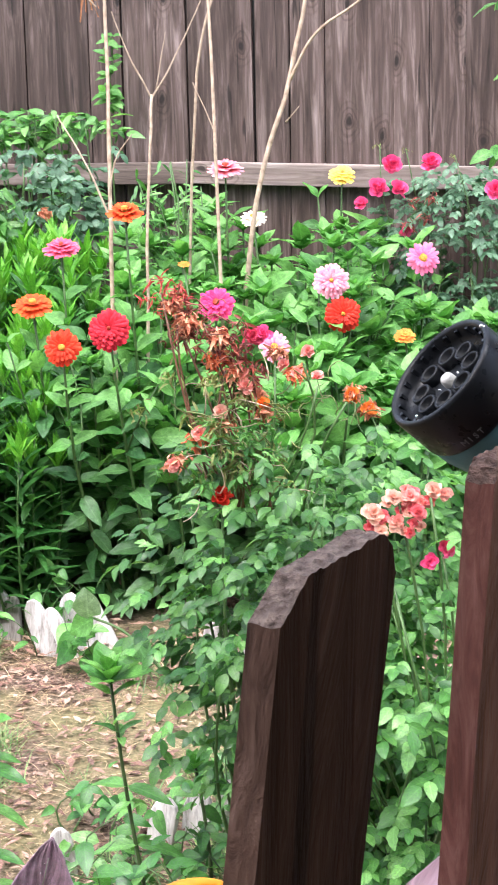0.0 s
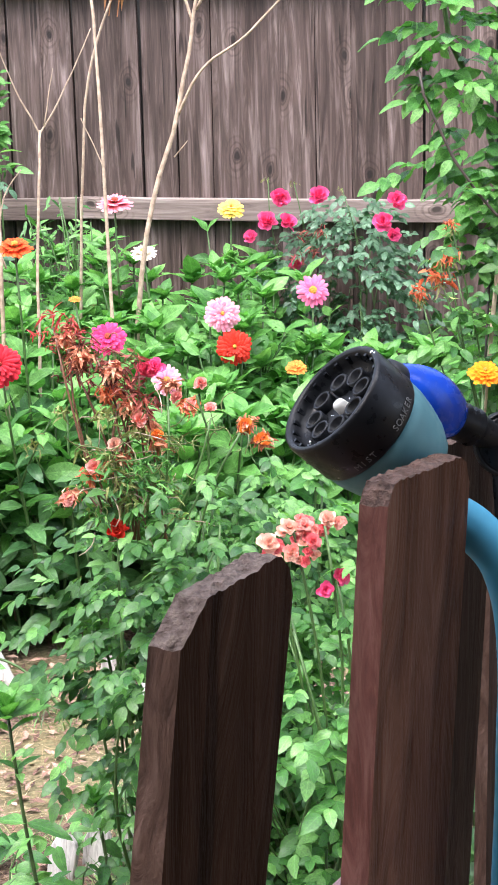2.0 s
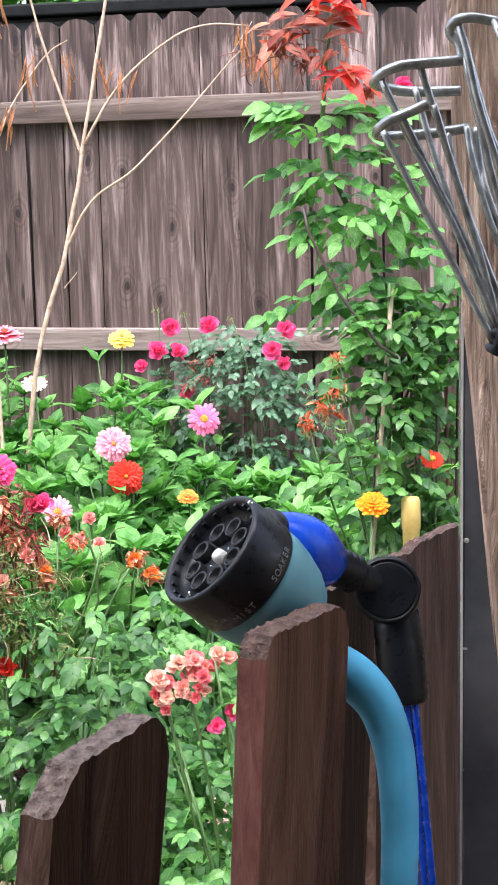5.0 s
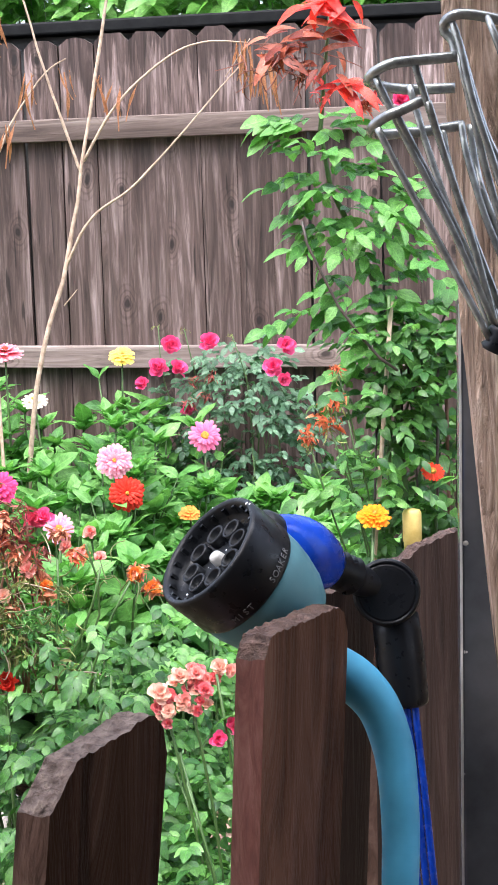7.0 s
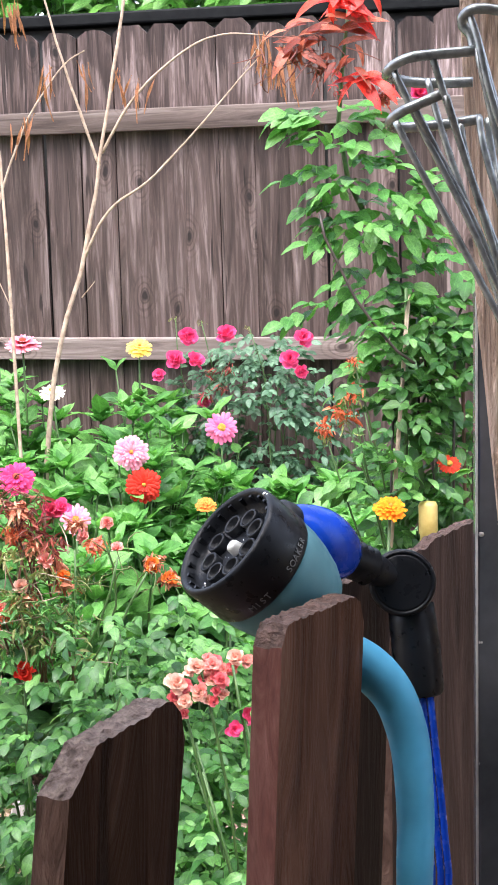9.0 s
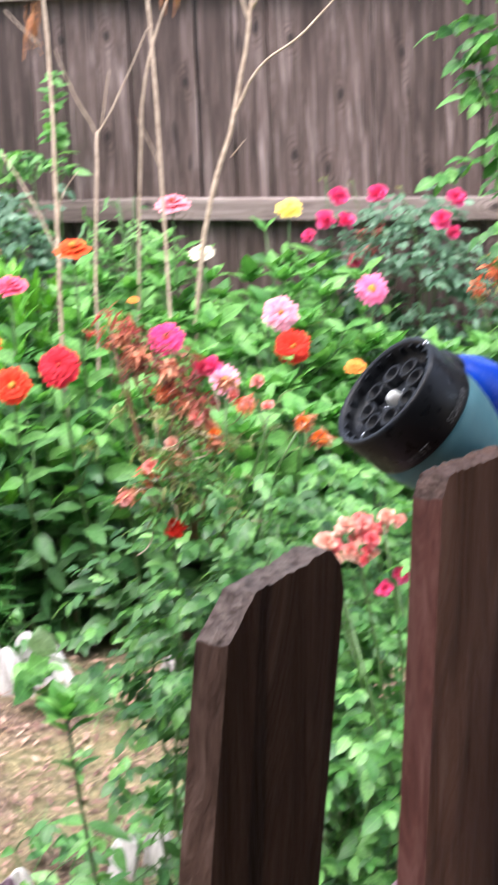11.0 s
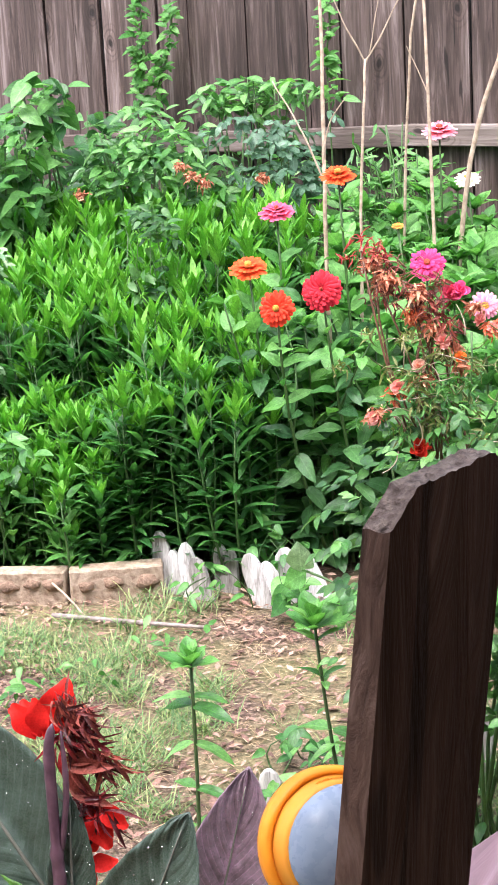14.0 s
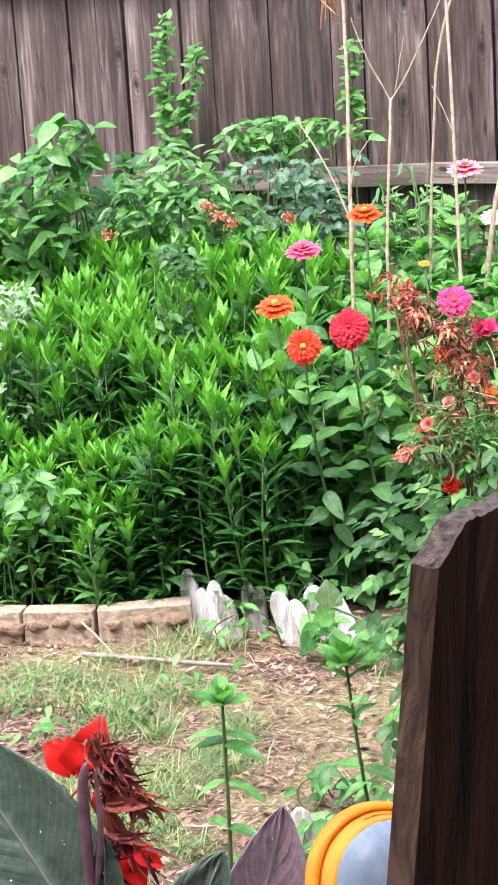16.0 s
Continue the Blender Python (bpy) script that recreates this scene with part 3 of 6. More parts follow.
SALMON = petal("salmon_petal", (0.7, 0.03, 0.1), (0.88, 0.38, 0.42))
DEEP_RED = petal("deep_red_petal", (0.22, 0.003, 0.008), (0.7, 0.035, 0.055))
RED_CANNA = petal("canna_petal", (0.6, 0.01, 0.012), (0.8, 0.03, 0.02))
DISC = speckled("flower_disc", (0.3, 0.09, 0.015), (0.75, 0.4, 0.04), 0.8, 400, 0, 1.0, 0.003)
DISC_RED = speckled("dark_flower_disc", (0.25, 0.02, 0.012), (0.5, 0.08, 0.03), 0.8, 400, 0, 1.0, 0.003)


def flower_pose(at, facing):
    z = Vector(facing).normalized()
    x = z.orthogonal().normalized()
    m = Matrix((x, z.cross(x), z)).transposed().to_4x4()
    m.translation = at
    return m


def bloom(parent, at, facing, wide, material, disc, layers, rng, lift=0.15):
    """A composite flower of layered petals round a disc."""
    m = np.array(flower_pose(at, facing))
    g = Geo()
    P, W, U, S = [], [], [], []
    for k in range(layers):
        q = k / max(1, layers - 0.4)
        count = int(22 - 8 * q) if layers > 2 else 18
        for i in range(count):
            a = math.tau * (i + 0.5 * (k % 2) + rng.uniform(-0.2, 0.2)) / count
            up = (lift + 0.95 * q if layers > 2 else 0.08 + 0.25 * k) + rng.uniform(-0.12, 0.12)
            w = np.array((math.cos(a), math.sin(a), up))
            P.append(m[:3, 3] + m[:3, :3] @ (np.array((math.cos(a), math.sin(a), 0)) * wide * 0.07 * (1 - q) + np.array((0, 0, 0.09 * wide * q))))
            W.append(m[:3, :3] @ w)
            U.append(m[:3, :3] @ np.array((-math.cos(a) * up, -math.sin(a) * up, 1)))
            S.append(wide * 0.405 * (1 - 0.55 * q) * rng.uniform(0.9, 1.06))
    g.spread(PETAL, frames(P, W, U, S))
    head = part("petals", g, material, parent)
    rise = 0.0 if layers <= 2 else 0.09
    wide_disc = wide * (0.5 if layers > 5 else 1.75 if layers <= 2 else 1.15 if layers == 3 else 0.7)
    g = Geo().lathe([(0.0001, (0.1 + rise) * wide), (0.045 * wide_disc, (0.095 + rise) * wide), (0.08 * wide_disc, (0.07 + rise) * wide), (0.085 * wide_disc, 0.0)], Matrix(m.tolist()), 14)
    part("disc", g, disc, parent)
    g = Geo().lathe([(0.03 * wide, -0.16 * wide), (0.12 * wide, -0.08 * wide), (0.14 * wide, -0.01 * wide), (0.05 * wide, 0.0)], Matrix(m.tolist()), 10)
    part("calyx", g, GREEN_STEM, parent)
    return head


def cane_part(parent, line, radii, material, name="cane"):
    return part(name, Geo().tube(line, radii, 5), material, parent)


def zinnia(foot, top, rng, leaves=7, size=0.1, flower=None, label="leafy zinnia plant with broad green leaves", material=None, sides=1, blade=None):
    """flower: facing, width, petal material, disc material, layers."""
    t = thing("zinnia", foot, label, "flower", "zinnias in the bed")
    line = bent(foot, top, 6, 0.025, rng)
    st = Geo().tube(line, [0.005, 0.0045, 0.004, 0.0035, 0.003, 0.0025], 5)
    old, young = ([], [], [], []), ([], [], [], [])

    def dress(pts, n, a, scale, lo=0.12, hi=0.97):
        for k in range(n):
            q = lo + (hi - lo) * k / (n - 1)
            i = q * (len(pts) - 1)
            p = pts[int(i)].lerp(pts[min(int(i) + 1, len(pts) - 1)], i - int(i))
            a += math.pi / 2 + rng.uniform(-0.3, 0.3)
            for side in (0, math.pi):
                b = a + side + rng.uniform(-0.25, 0.25)
                up = rng.uniform(-1.1, 0.45) + 1.6 * q**2
                way, face = (math.cos(b), math.sin(b), up), (-math.cos(b) * up + rng.gauss(0, 0.55), -math.sin(b) * up - 0.9 + rng.gauss(0, 0.5), 1)
                for box, value in zip(young if q > rng.uniform(0.5, 0.82) else old, (p, way, face, scale * rng.uniform(0.8, 1.25) * (1.1 - 0.25 * q**4))):
                    box.append(value)

    hi = 0.86 if flower else 1.0
    dress(line, leaves, rng.uniform(0, 6), size, 0.12, hi)
    for _ in range(sides):
        a, b = line[2].lerp(line[3], rng.random()), rng.uniform(0, math.tau)
        tip = a + Vector((math.cos(b) * 0.1, math.sin(b) * 0.1, (line[-1].z - a.z) * rng.uniform(0.5, 0.85)))
        br = bent(a, tip, 4, 0.015, rng)
        st.tube(br, [0.0035, 0.003, 0.0025, 0.002], 4)
        dress(br, 4, rng.uniform(0, 6), size * 0.85, 0.35, 1.0)
    if not flower:
        for k in range(8):
            b = k * math.pi / 2 + (k > 3) * 0.8 + rng.uniform(-0.2, 0.2)
            up = 0.7 if k < 4 else 1.8
            for box, value in zip(young, (line[-1], (math.cos(b), math.sin(b), up), (-math.cos(b) * up, -math.sin(b) * up, 1), size * (0.75 if k < 4 else 0.55))):
                box.append(value)
    part("stem", st, GREEN_STEM, t)
    if old[0]:
        part("leaves", Geo().spread(blade or ZLEAF, frames(*old)), material or LEAF_ZINNIA, t)
    if young[0]:
        part("young_leaves", Geo().spread(blade or ZLEAF, frames(*young)), material or YOUNG_ZINNIA, t, "paler young leaves")
    if flower:
        facing, wide, mat, disc, layers = flower
        bloom(t, top, facing, wide, mat, disc, layers, rng)
    return t


rng = random.Random(21)
CAM = Vector((0.3, -0.95, 0.28))  # the way from the bed to the camera
SIDE = Vector((0.1, -0.3, 0.95))
for x, y, z, facing, wide, mat, disc, layers, label in (
    (-1.048, 3.788, 0.735, CAM, 0.083, PINKWHITE, DISC, 4, "pale pink and white double zinnia on a leafy stem"),
    (-1.017, 3.775, 0.66, CAM, 0.083, SCARLET, DISC, 4, "red double zinnia with a yellow ring on a leafy stem"),
    (-0.938, 4.26, 0.73, CAM, 0.085, PINK, DISC, 2, "bright pink zinnia with an orange centre"),
    (-1.201, 4.452, 0.921, SIDE + CAM * 0.4, 0.075, YELLOW, DISC, 4, "tall yellow zinnia standing before the fence"),
    (-0.901, 3.901, 0.593, SIDE + CAM * 0.3, 0.052, ORANGE, DISC, 3, "small orange zinnia among green leaves"),
    (-1.391, 4.053, 0.968, SIDE, 0.088, SALMON, DISC_RED, 3, "tall pink zinnia with pale petal tips"),
    (-1.32, 4.048, 0.85, SIDE + CAM * 0.3, 0.066, CREAM, DISC, 2, "cream zinnia with an orange centre"),
    (-1.196, 3.407, 0.736, CAM + SIDE * 0.5, 0.078, MAGENTA, DISC_RED, 3, "magenta zinnia on a leafy stem"),
    (-1.078, 3.44, 0.642, CAM, 0.066, PINKWHITE, DISC, 2, "pink zinnia with white petal bases"),
    (-1.398, 3.294, 0.692, CAM + SIDE * 0.3, 0.092, DEEP_RED, DISC_RED, 7, "large crimson double zinnia"),
    (-1.617, 3.389, 0.723, CAM * 0.15 + SIDE, 0.09, TANGERINE, DISC, 3, "orange zinnia tilted upwards"),
    (-1.492, 3.26, 0.656, CAM, 0.08, ORANGERED, DISC, 3, "orange-red zinnia with a yellow centre"),
    (-1.609, 3.537, 0.831, SIDE, 0.084, ROSE_PINK, DISC_RED, 4, "pink double zinnia seen from its side"),
    (-1.447, 3.526, 0.915, SIDE, 0.084, TANGERINE, DISC, 3, "tall orange-red zinnia with a yellow centre"),
    (-1.427, 3.838, 0.76, SIDE, 0.03, ORANGE, DISC, 2, "small orange zinnia bud among leaves"),
):
    zinnia((x + rng.uniform(-0.05, 0.05), max(y + rng.uniform(0.0, 0.06), 3.5), 0), (x, y, z), rng, 12, 0.07, (facing, wide, mat, disc, layers), label)

BLOOMS = ((-1.048, 3.788, 0.735), (-1.017, 3.775, 0.66), (-0.938, 4.26, 0.73), (-0.901, 3.901, 0.593), (-1.32, 4.048, 0.85), (-1.078, 3.44, 0.642), (-1.196, 3.407, 0.736), (-1.398, 3.294, 0.692), (-1.609, 3.537, 0.831))
made = 0
while made < 205:
    x, y = rng.uniform(-1.72, -0.5), rng.uniform(3.18, 4.5)
    if y < 3.2 + 0.5 * max(0, x + 1.35) or (x < -1.05 and y < 3.45) or x < -1.5 - 0.2 * (y - 3.2):
        continue
    h = 0.45 + 0.3 * min(1, (y - 3.3) / 0.8) + rng.uniform(-0.18, 0.07)
    if x > -1.0 and y > 3.9:
        h *= 0.75
    for bx, by, bz in BLOOMS:
        near = by - y
        if -0.05 < near < 0.5 and abs(x - bx - 0.3 * near) < 0.12:
            h = min(h, bz - 0.1 + 0.12 * near)
    zinnia((x, y, 0), (x + rng.uniform(-0.05, 0.05), y + rng.uniform(-0.05, 0.05), h), rng, 9, rng.uniform(0.066, 0.105))
    made += 1

# young plants in the open ground, and more behind the near fence
YOUNG_BLADE = leaf(1.0, 0.33, 0.3, 0.3, 9, 0.4, 0.03, 2, 0.05)
TIP_BLADE = leaf(1.0, 0.56, 0.3, 0.12, 8, 0.48, 0.08, 2, 0.05)


def young_zinnia(foot, top, tiers, rng, tip=0.042, label="young leafy zinnia standing in bare ground"):
    """tiers: (height along the stem, leaf length, rise, turn in degrees) of each pair of leaves."""
    t = thing("zinnia", foot, label, "flower", "zinnias in the bed")
    line = bent(foot, top, 7, 0.006, rng)
    part("stem", Geo().tube(line, [0.0034, 0.0033, 0.0032, 0.003, 0.0029, 0.0027, 0.0024], 7), DARK_STEM, t)
    P, W, U, S = [], [], [], []
    for q, length, rise, turn in tiers:
        p = Vector(foot).lerp(Vector(top), q)
        for side in (0, math.pi):
            a = radians(turn) + side + rng.uniform(-0.25, 0.25)
            up = rise + rng.uniform(-0.15, 0.15)
            P.append(p)
            W.append((math.cos(a), math.sin(a), up))
            U.append((-math.cos(a) * up + rng.gauss(0, 0.2), -math.sin(a) * up - 0.3, 1))
            S.append(length * rng.uniform(0.88, 1.1))
    part("leaves", Geo().spread(YOUNG_BLADE, frames(P, W, U, S)), LEAF_BRIGHT, t)
    P, W, U, S = [], [], [], []
    for k in range(12):
        a = k * math.pi / 2 + (k // 4) * 0.8 + rng.uniform(-0.2, 0.2)
        up = (0.5, 1.1, 2.6)[k // 4]
        P.append(Vector(top) + Vector((0, 0, 0.006 * (k // 4) - 0.008)))
        W.append((math.cos(a), math.sin(a), up))
        U.append((-math.cos(a) * up, -math.sin(a) * up - 0.2, 1))
        S.append(tip * (1.15, 1.0, 0.7)[k // 4] * rng.uniform(0.85, 1.15))
    part("young_leaves", Geo().spread(TIP_BLADE, frames(P, W, U, S)), YOUNG_ZINNIA, t, "paler young leaves")
    return t


DARK_STEM = speckled("dark_green_stem", (0.03, 0.06, 0.02), (0.07, 0.11, 0.035), 0.5, 60)
young_zinnia((-1.062, 1.968, 0), (-1.052, 1.963, 0.372), ((0.86, 0.062, 0.1, 12), (0.82, 0.082, -0.02, -18), (0.66, 0.065, -0.25, 20), (0.46, 0.06, 0.02, -10), (0.3, 0.05, 0.1, 60)), rng)
young_zinnia((-0.878, 2.14, 0), (-0.928, 2.136, 0.385), ((0.93, 0.045, 0.8, 0), (0.78, 0.04, 0.7, 30), (0.76, 0.04, 0.5, 110), (0.56, 0.075, 0.0, -8), (0.5, 0.045, -0.4, 60), (0.32, 0.07, 0.1, 15), (0.2, 0.05, 0.1, 80)), rng, 0.055)
young_zinnia((-0.80, 2.2, 0), (-0.83, 2.22, 0.22), ((0.8, 0.05, 0.2, 20), (0.55, 0.06, 0.1, 100), (0.3, 0.05, 0.1, 40)), rng, 0.035)
young_zinnia((-0.72, 1.75, 0), (-0.74, 1.78, 0.2), ((0.8, 0.05, 0.2, 60), (0.5, 0.06, 0.1, 0), (0.3, 0.05, 0.1, 90)), rng, 0.035)


DRY_RED = leafy("withered_red_leaf", (0.1, 0.02, 0.015), (0.24, 0.05, 0.035), (0.42, 0.1, 0.07), 0.7, 0.2, (1, 1, 1))


# ---- roses ----
LEAFLET = leaf(1.0, 0.56, 0.22, 0.28, 8, 0.45, 0.05, 1, 0.025, 0.05)
SCRAP = leaf(1.0, 0.26, 0.8, 0.9, 4, 0.5)
CRUMPLE = leaf(1.0, 0.55, 0.9, 1.1, 6, 0.55, 0.35, 2, 0.22)


def rose_sprays(rng, points, size, spread=0.7):
    """Poses of five-part rose leaves at the given points; way: (point, outward)."""
    P, W, U, S = [], [], [], []
    for p, out in points:
        a = math.atan2(out[1], out[0]) + rng.uniform(-spread, spread)
        way = Vector((math.cos(a), math.sin(a), rng.uniform(-0.8, 0.3))).normalized()
        side = way.cross(Vector((0, 0, 1))).normalized()
        s = size * rng.uniform(0.75, 1.2)
        for d, w in ((1.0, 0), (0.6, 1), (0.6, -1), (0.15, 1), (0.15, -1)):
            q = Vector(p) + way * s * d * 1.1
            v = way + side * w * 1.1 + Vector((0, 0, rng.uniform(-0.3, 0.15)))
            P.append(q)
            W.append(v)
            U.append((rng.gauss(0, 0.5), rng.gauss(-0.4, 0.5), 1))
            S.append(s * (1.0 if w == 0 else 0.85))
    return P, W, U, S


def rose_bush(foot, centre, radius, rng, canes, sprays, size, label, material, stem_mat=GREEN_STEM, name="rose_bush", low=0.15, fill=200):
    """An open bush of canes that fan out from its foot into an uneven crown."""
    t = thing(name, foot, label, "rose bush")
    pts = []
    c, r = Vector(centre), Vector(radius)
    for k in range(canes):
        d = Vector((rng.gauss(0, 1), rng.gauss(0, 1), rng.gauss(0.4, 0.8))).normalized()
        tip = c + Vector((d.x * r.x, d.y * r.y, d.z * r.z)) * rng.uniform(0.6, 1.0)
        line = bent(Vector(foot) + Vector((rng.uniform(-0.03, 0.03), rng.uniform(-0.03, 0.03), 0)), tip, 8, 0.06, rng)
        cane_part(t, line, [0.0042 * (1 - 0.09 * i) for i in range(8)], stem_mat)
        for _ in range(sprays):
            q = rng.uniform(low, 1.0) * 7
            p = line[int(q)].lerp(line[min(7, int(q) + 1)], q - int(q)) + Vector((rng.gauss(0, 0.035), rng.gauss(0, 0.035), rng.gauss(0, 0.03)))
            pts.append((p, (p.x - foot[0] + rng.uniform(-0.1, 0.1), p.y - foot[1] + rng.uniform(-0.1, 0.1))))
    for _ in range(fill):
        d = Vector((rng.gauss(0, 1), rng.gauss(0, 1), rng.gauss(0, 1))).normalized() * rng.uniform(0.3, 1) ** 0.5
        p = c + Vector((d.x * r.x, d.y * r.y, d.z * r.z))
        if noise.noise(p * 9) > -0.15:
            pts.append((p, (d.x, d.y - 0.3)))
    rng.shuffle(pts)
    third = len(pts) // 3
    part("leaves", Geo().spread(LEAFLET, frames(*rose_sprays(rng, pts[third:], size))), material, t, "", True, 0, "stuff")
    part("young_leaves", Geo().spread(LEAFLET, frames(*rose_sprays(rng, pts[:third], size * 0.85))), LEAF_BRIGHT if material == LEAF_ROSE else material, t, "", True, 0, "stuff")
    return t


WIDE_PETAL = leaf(1.0, 1.0, 0.35, -0.3, 5, 0.6, 0.6, 2, 0.05)


def rose_flower(parent, at, wide, material, rng, facing=CAM, layers=5):
    """A ruffled rose of overlapping cupped petals."""
    tilt = Vector(facing) + Vector((rng.gauss(0, 0.3), rng.gauss(0, 0.2), rng.gauss(0.1, 0.3)))
    m = np.array(flower_pose(at, tilt))
    P, W, U, S = [], [], [], []
    for k in range(layers):
        q = k / layers
        for i in range(8):
            a = math.tau * (i + 0.5 * (k % 2) + rng.uniform(-0.35, 0.35)) / 8
            up = 0.1 + 1.15 * q + rng.uniform(-0.35, 0.4)
            P.append(m[:3, 3] + m[:3, :3] @ np.array((0, 0, 0.12 * wide * q)))
            W.append(m[:3, :3] @ np.array((math.cos(a), math.sin(a), up)))
            U.append(m[:3, :3] @ np.array((-math.cos(a) * up + rng.gauss(0, 0.45), -math.sin(a) * up + rng.gauss(0, 0.45), 1)))
            S.append(wide * 0.46 * (1 - 0.35 * q) * rng.uniform(0.85, 1.1))
    return part("rose", Geo().spread(WIDE_PETAL, frames(P, W, U, S)), material, parent)


def dry_head(parent, at, wide, rng, count=30, material=DRY_PETAL, label="shrivelled brown bloom"):
    count *= 3 if material in (DRY_PETAL, RUST_PETAL) else 2
    P = [Vector(at) + Vector((rng.gauss(0, 1), rng.gauss(0, 1), rng.gauss(0, 0.7))) * wide * (0.13 if material == DRY_PETAL else 0.17) for _ in range(count)]
    W = [(rng.gauss(0, 1), rng.gauss(0, 1), rng.gauss(-0.1, 0.9)) for _ in range(count)]
    U = [(rng.gauss(0, 1), rng.gauss(0, 1), 1) for _ in range(count)]
    S = [wide * (rng.uniform(0.12, 0.27) if material in (DRY_PETAL, RUST_PETAL) else rng.uniform(0.16, 0.42)) for _ in range(count)]
    return part("dry_bloom", Geo().spread(CRUMPLE if material in (DRY_PETAL, RUST_PETAL) else SCRAP, frames(P, W, U, S)), material, parent, label, True, 0, "stuff")


RUST_PETAL = leafy("rust_orange_petal", (0.45, 0.05, 0.02), (0.72, 0.16, 0.06), (0.88, 0.4, 0.2), 0.7, 0.25, (1, 1, 1), 0.0, 0.3)
rng = random.Random(33)
far_rose = rose_bush((-0.87, 4.5, 0), (-0.9, 4.5, 0.72), (0.25, 0.13, 0.25), rng, 22, 16, 0.027, "bushy rose with crimson blooms and grey-green leaves by the fence", LEAF_GREY, fill=620)
for x, z in ((-1.09, 0.89), (-1.037, 0.886), (-0.952, 0.956), (-1.056, 0.952), (-0.781, 0.891), (-0.756, 0.857), (-0.747, 0.946), (-1.019, 0.783), (-1.133, 0.85)):
    rose_flower(far_rose, (x, 4.4, z), 0.057 if z > 0.86 else 0.042, CRIMSON, rng)
for x, z in ((-1.1, 1.0), (-1.03, 0.99), (-0.9, 0.97)):
    cane_part(far_rose, bent((x + 0.06, 4.46, 0.7), (x, 4.46, z), 5, 0.02, rng), 0.0016, GREEN_STEM)
    dry_head(far_rose, (x, 4.45, z), 0.03, rng, 5, DRY_SEPAL, "dry pale seed head")
for x, z in ((-0.99, 0.86), (-0.96, 0.82), (-1.0, 0.8), (-0.94, 0.87)):
    dry_head(far_rose, (x, 4.37, z), 0.05, rng, 10, DRY_RED, "withered red-brown bloom")

spent_rose = rose_bush((-0.66, 2.15, 0), (-0.66, 2.12, 0.55), (0.22, 0.16, 0.24), rng, 18, 20, 0.026, "rose bush with shrivelled brown and faded pink blooms", LEAF_ROSE, low=0.55, fill=330)
for x, y, z, w in ((-0.699, 2.124, 0.83, 0.034), (-0.728, 2.107, 0.782, 0.032), (-0.762, 2.095, 0.764, 0.032), (-0.795, 2.081, 0.732, 0.03), (-0.68, 2.123, 0.803, 0.034), (-0.745, 2.12, 0.87, 0.034), (-0.715, 2.11, 0.855, 0.03), (-0.562, 2.156, 0.825, 0.028), (-0.54, 2.158, 0.805, 0.03), (-0.637, 2.143, 0.851, 0.028), (-0.735, 2.11, 0.905, 0.03), (-0.665, 2.14, 0.88, 0.03), (-0.775, 2.1, 0.925, 0.034), (-0.805, 2.12, 0.945, 0.034), (-0.79, 2.12, 0.91, 0.03)):
    dry_head(spent_rose, (x, y, z), w * 1.4, rng, 20, rng.choice((DRY_PETAL, DRY_PETAL, RUST_PETAL)), "shrivelled rust-orange bloom")


def tangle(parent, centre, radius, rng, count, material, length=0.06, thick=0.0009, label="", drop=0.0):
    """A tangle of thin curling stalks and sepals about a point."""
    g = Geo()
    for _ in range(count):
        p = Vector(centre) + Vector((rng.gauss(0, 1) * radius[0], rng.gauss(0, 1) * radius[1], rng.gauss(0, 1) * radius[2])) * 0.6
        d = Vector((rng.gauss(0, 1), rng.gauss(0, 0.6), rng.gauss(0.4 - drop, 0.8))).normalized()
        pts = []
        bend = Vector((rng.gauss(0, 1), rng.gauss(0, 1), rng.gauss(0, 1))) * 0.35
        for k in range(5):
            pts.append(p.copy())
            p = p + d * length * rng.uniform(0.14, 0.26)
            d = (d + bend).normalized()
        g.tube(pts, [thick, thick, thick * 0.9, thick * 0.8, thick * 0.5], 4)
    return part("tangle", g, material, parent, label, True, 0, "stuff")


OLIVE_STALK = speckled("olive_stalk", (0.07, 0.1, 0.025), (0.18, 0.21, 0.06), 0.6, 60)
RUST_STALK = speckled("rust_stalk", (0.12, 0.035, 0.022), (0.25, 0.085, 0.055), 0.6, 60)
tangle(spent_rose, (-0.72, 2.11, 0.775), (0.055, 0.03, 0.075), rng, 70, OLIVE_STALK, 0.05, 0.0012, "tangled olive stalks")
tangle(spent_rose, (-0.72, 2.105, 0.76), (0.06, 0.03, 0.07), rng, 30, DRY_STEM, 0.06, 0.001, "dry tan stalks")
tangle(spent_rose, (-0.77, 2.115, 0.91), (0.05, 0.02, 0.04), rng, 50, RUST_STALK, 0.035, 0.0011, "rust-red withered stalks")
tangle(spent_rose, (-0.6, 2.14, 0.82), (0.07, 0.03, 0.05), rng, 18, OLIVE_STALK, 0.05, 0.0009)
for _ in range(56):
    q = rng.random()
    dry_head(spent_rose, (-0.72 + rng.gauss(0, 0.045), 2.11 + rng.gauss(0, 0.025), 0.7 + 0.15 * q), 0.046, rng, 8, rng.choice((DRY_SEPAL, DRY_SEPAL, LEAF_BRIGHT)), "faded yellow-green sepals")
for _ in range(34):
    q = rng.random()
    dry_head(spent_rose, (-0.82 + 0.13 * q + rng.gauss(0, 0.012), 2.12, 0.955 - 0.1 * q + rng.gauss(0, 0.015)), 0.045, rng, 4, DRY_RED, "withered red-brown leaves")
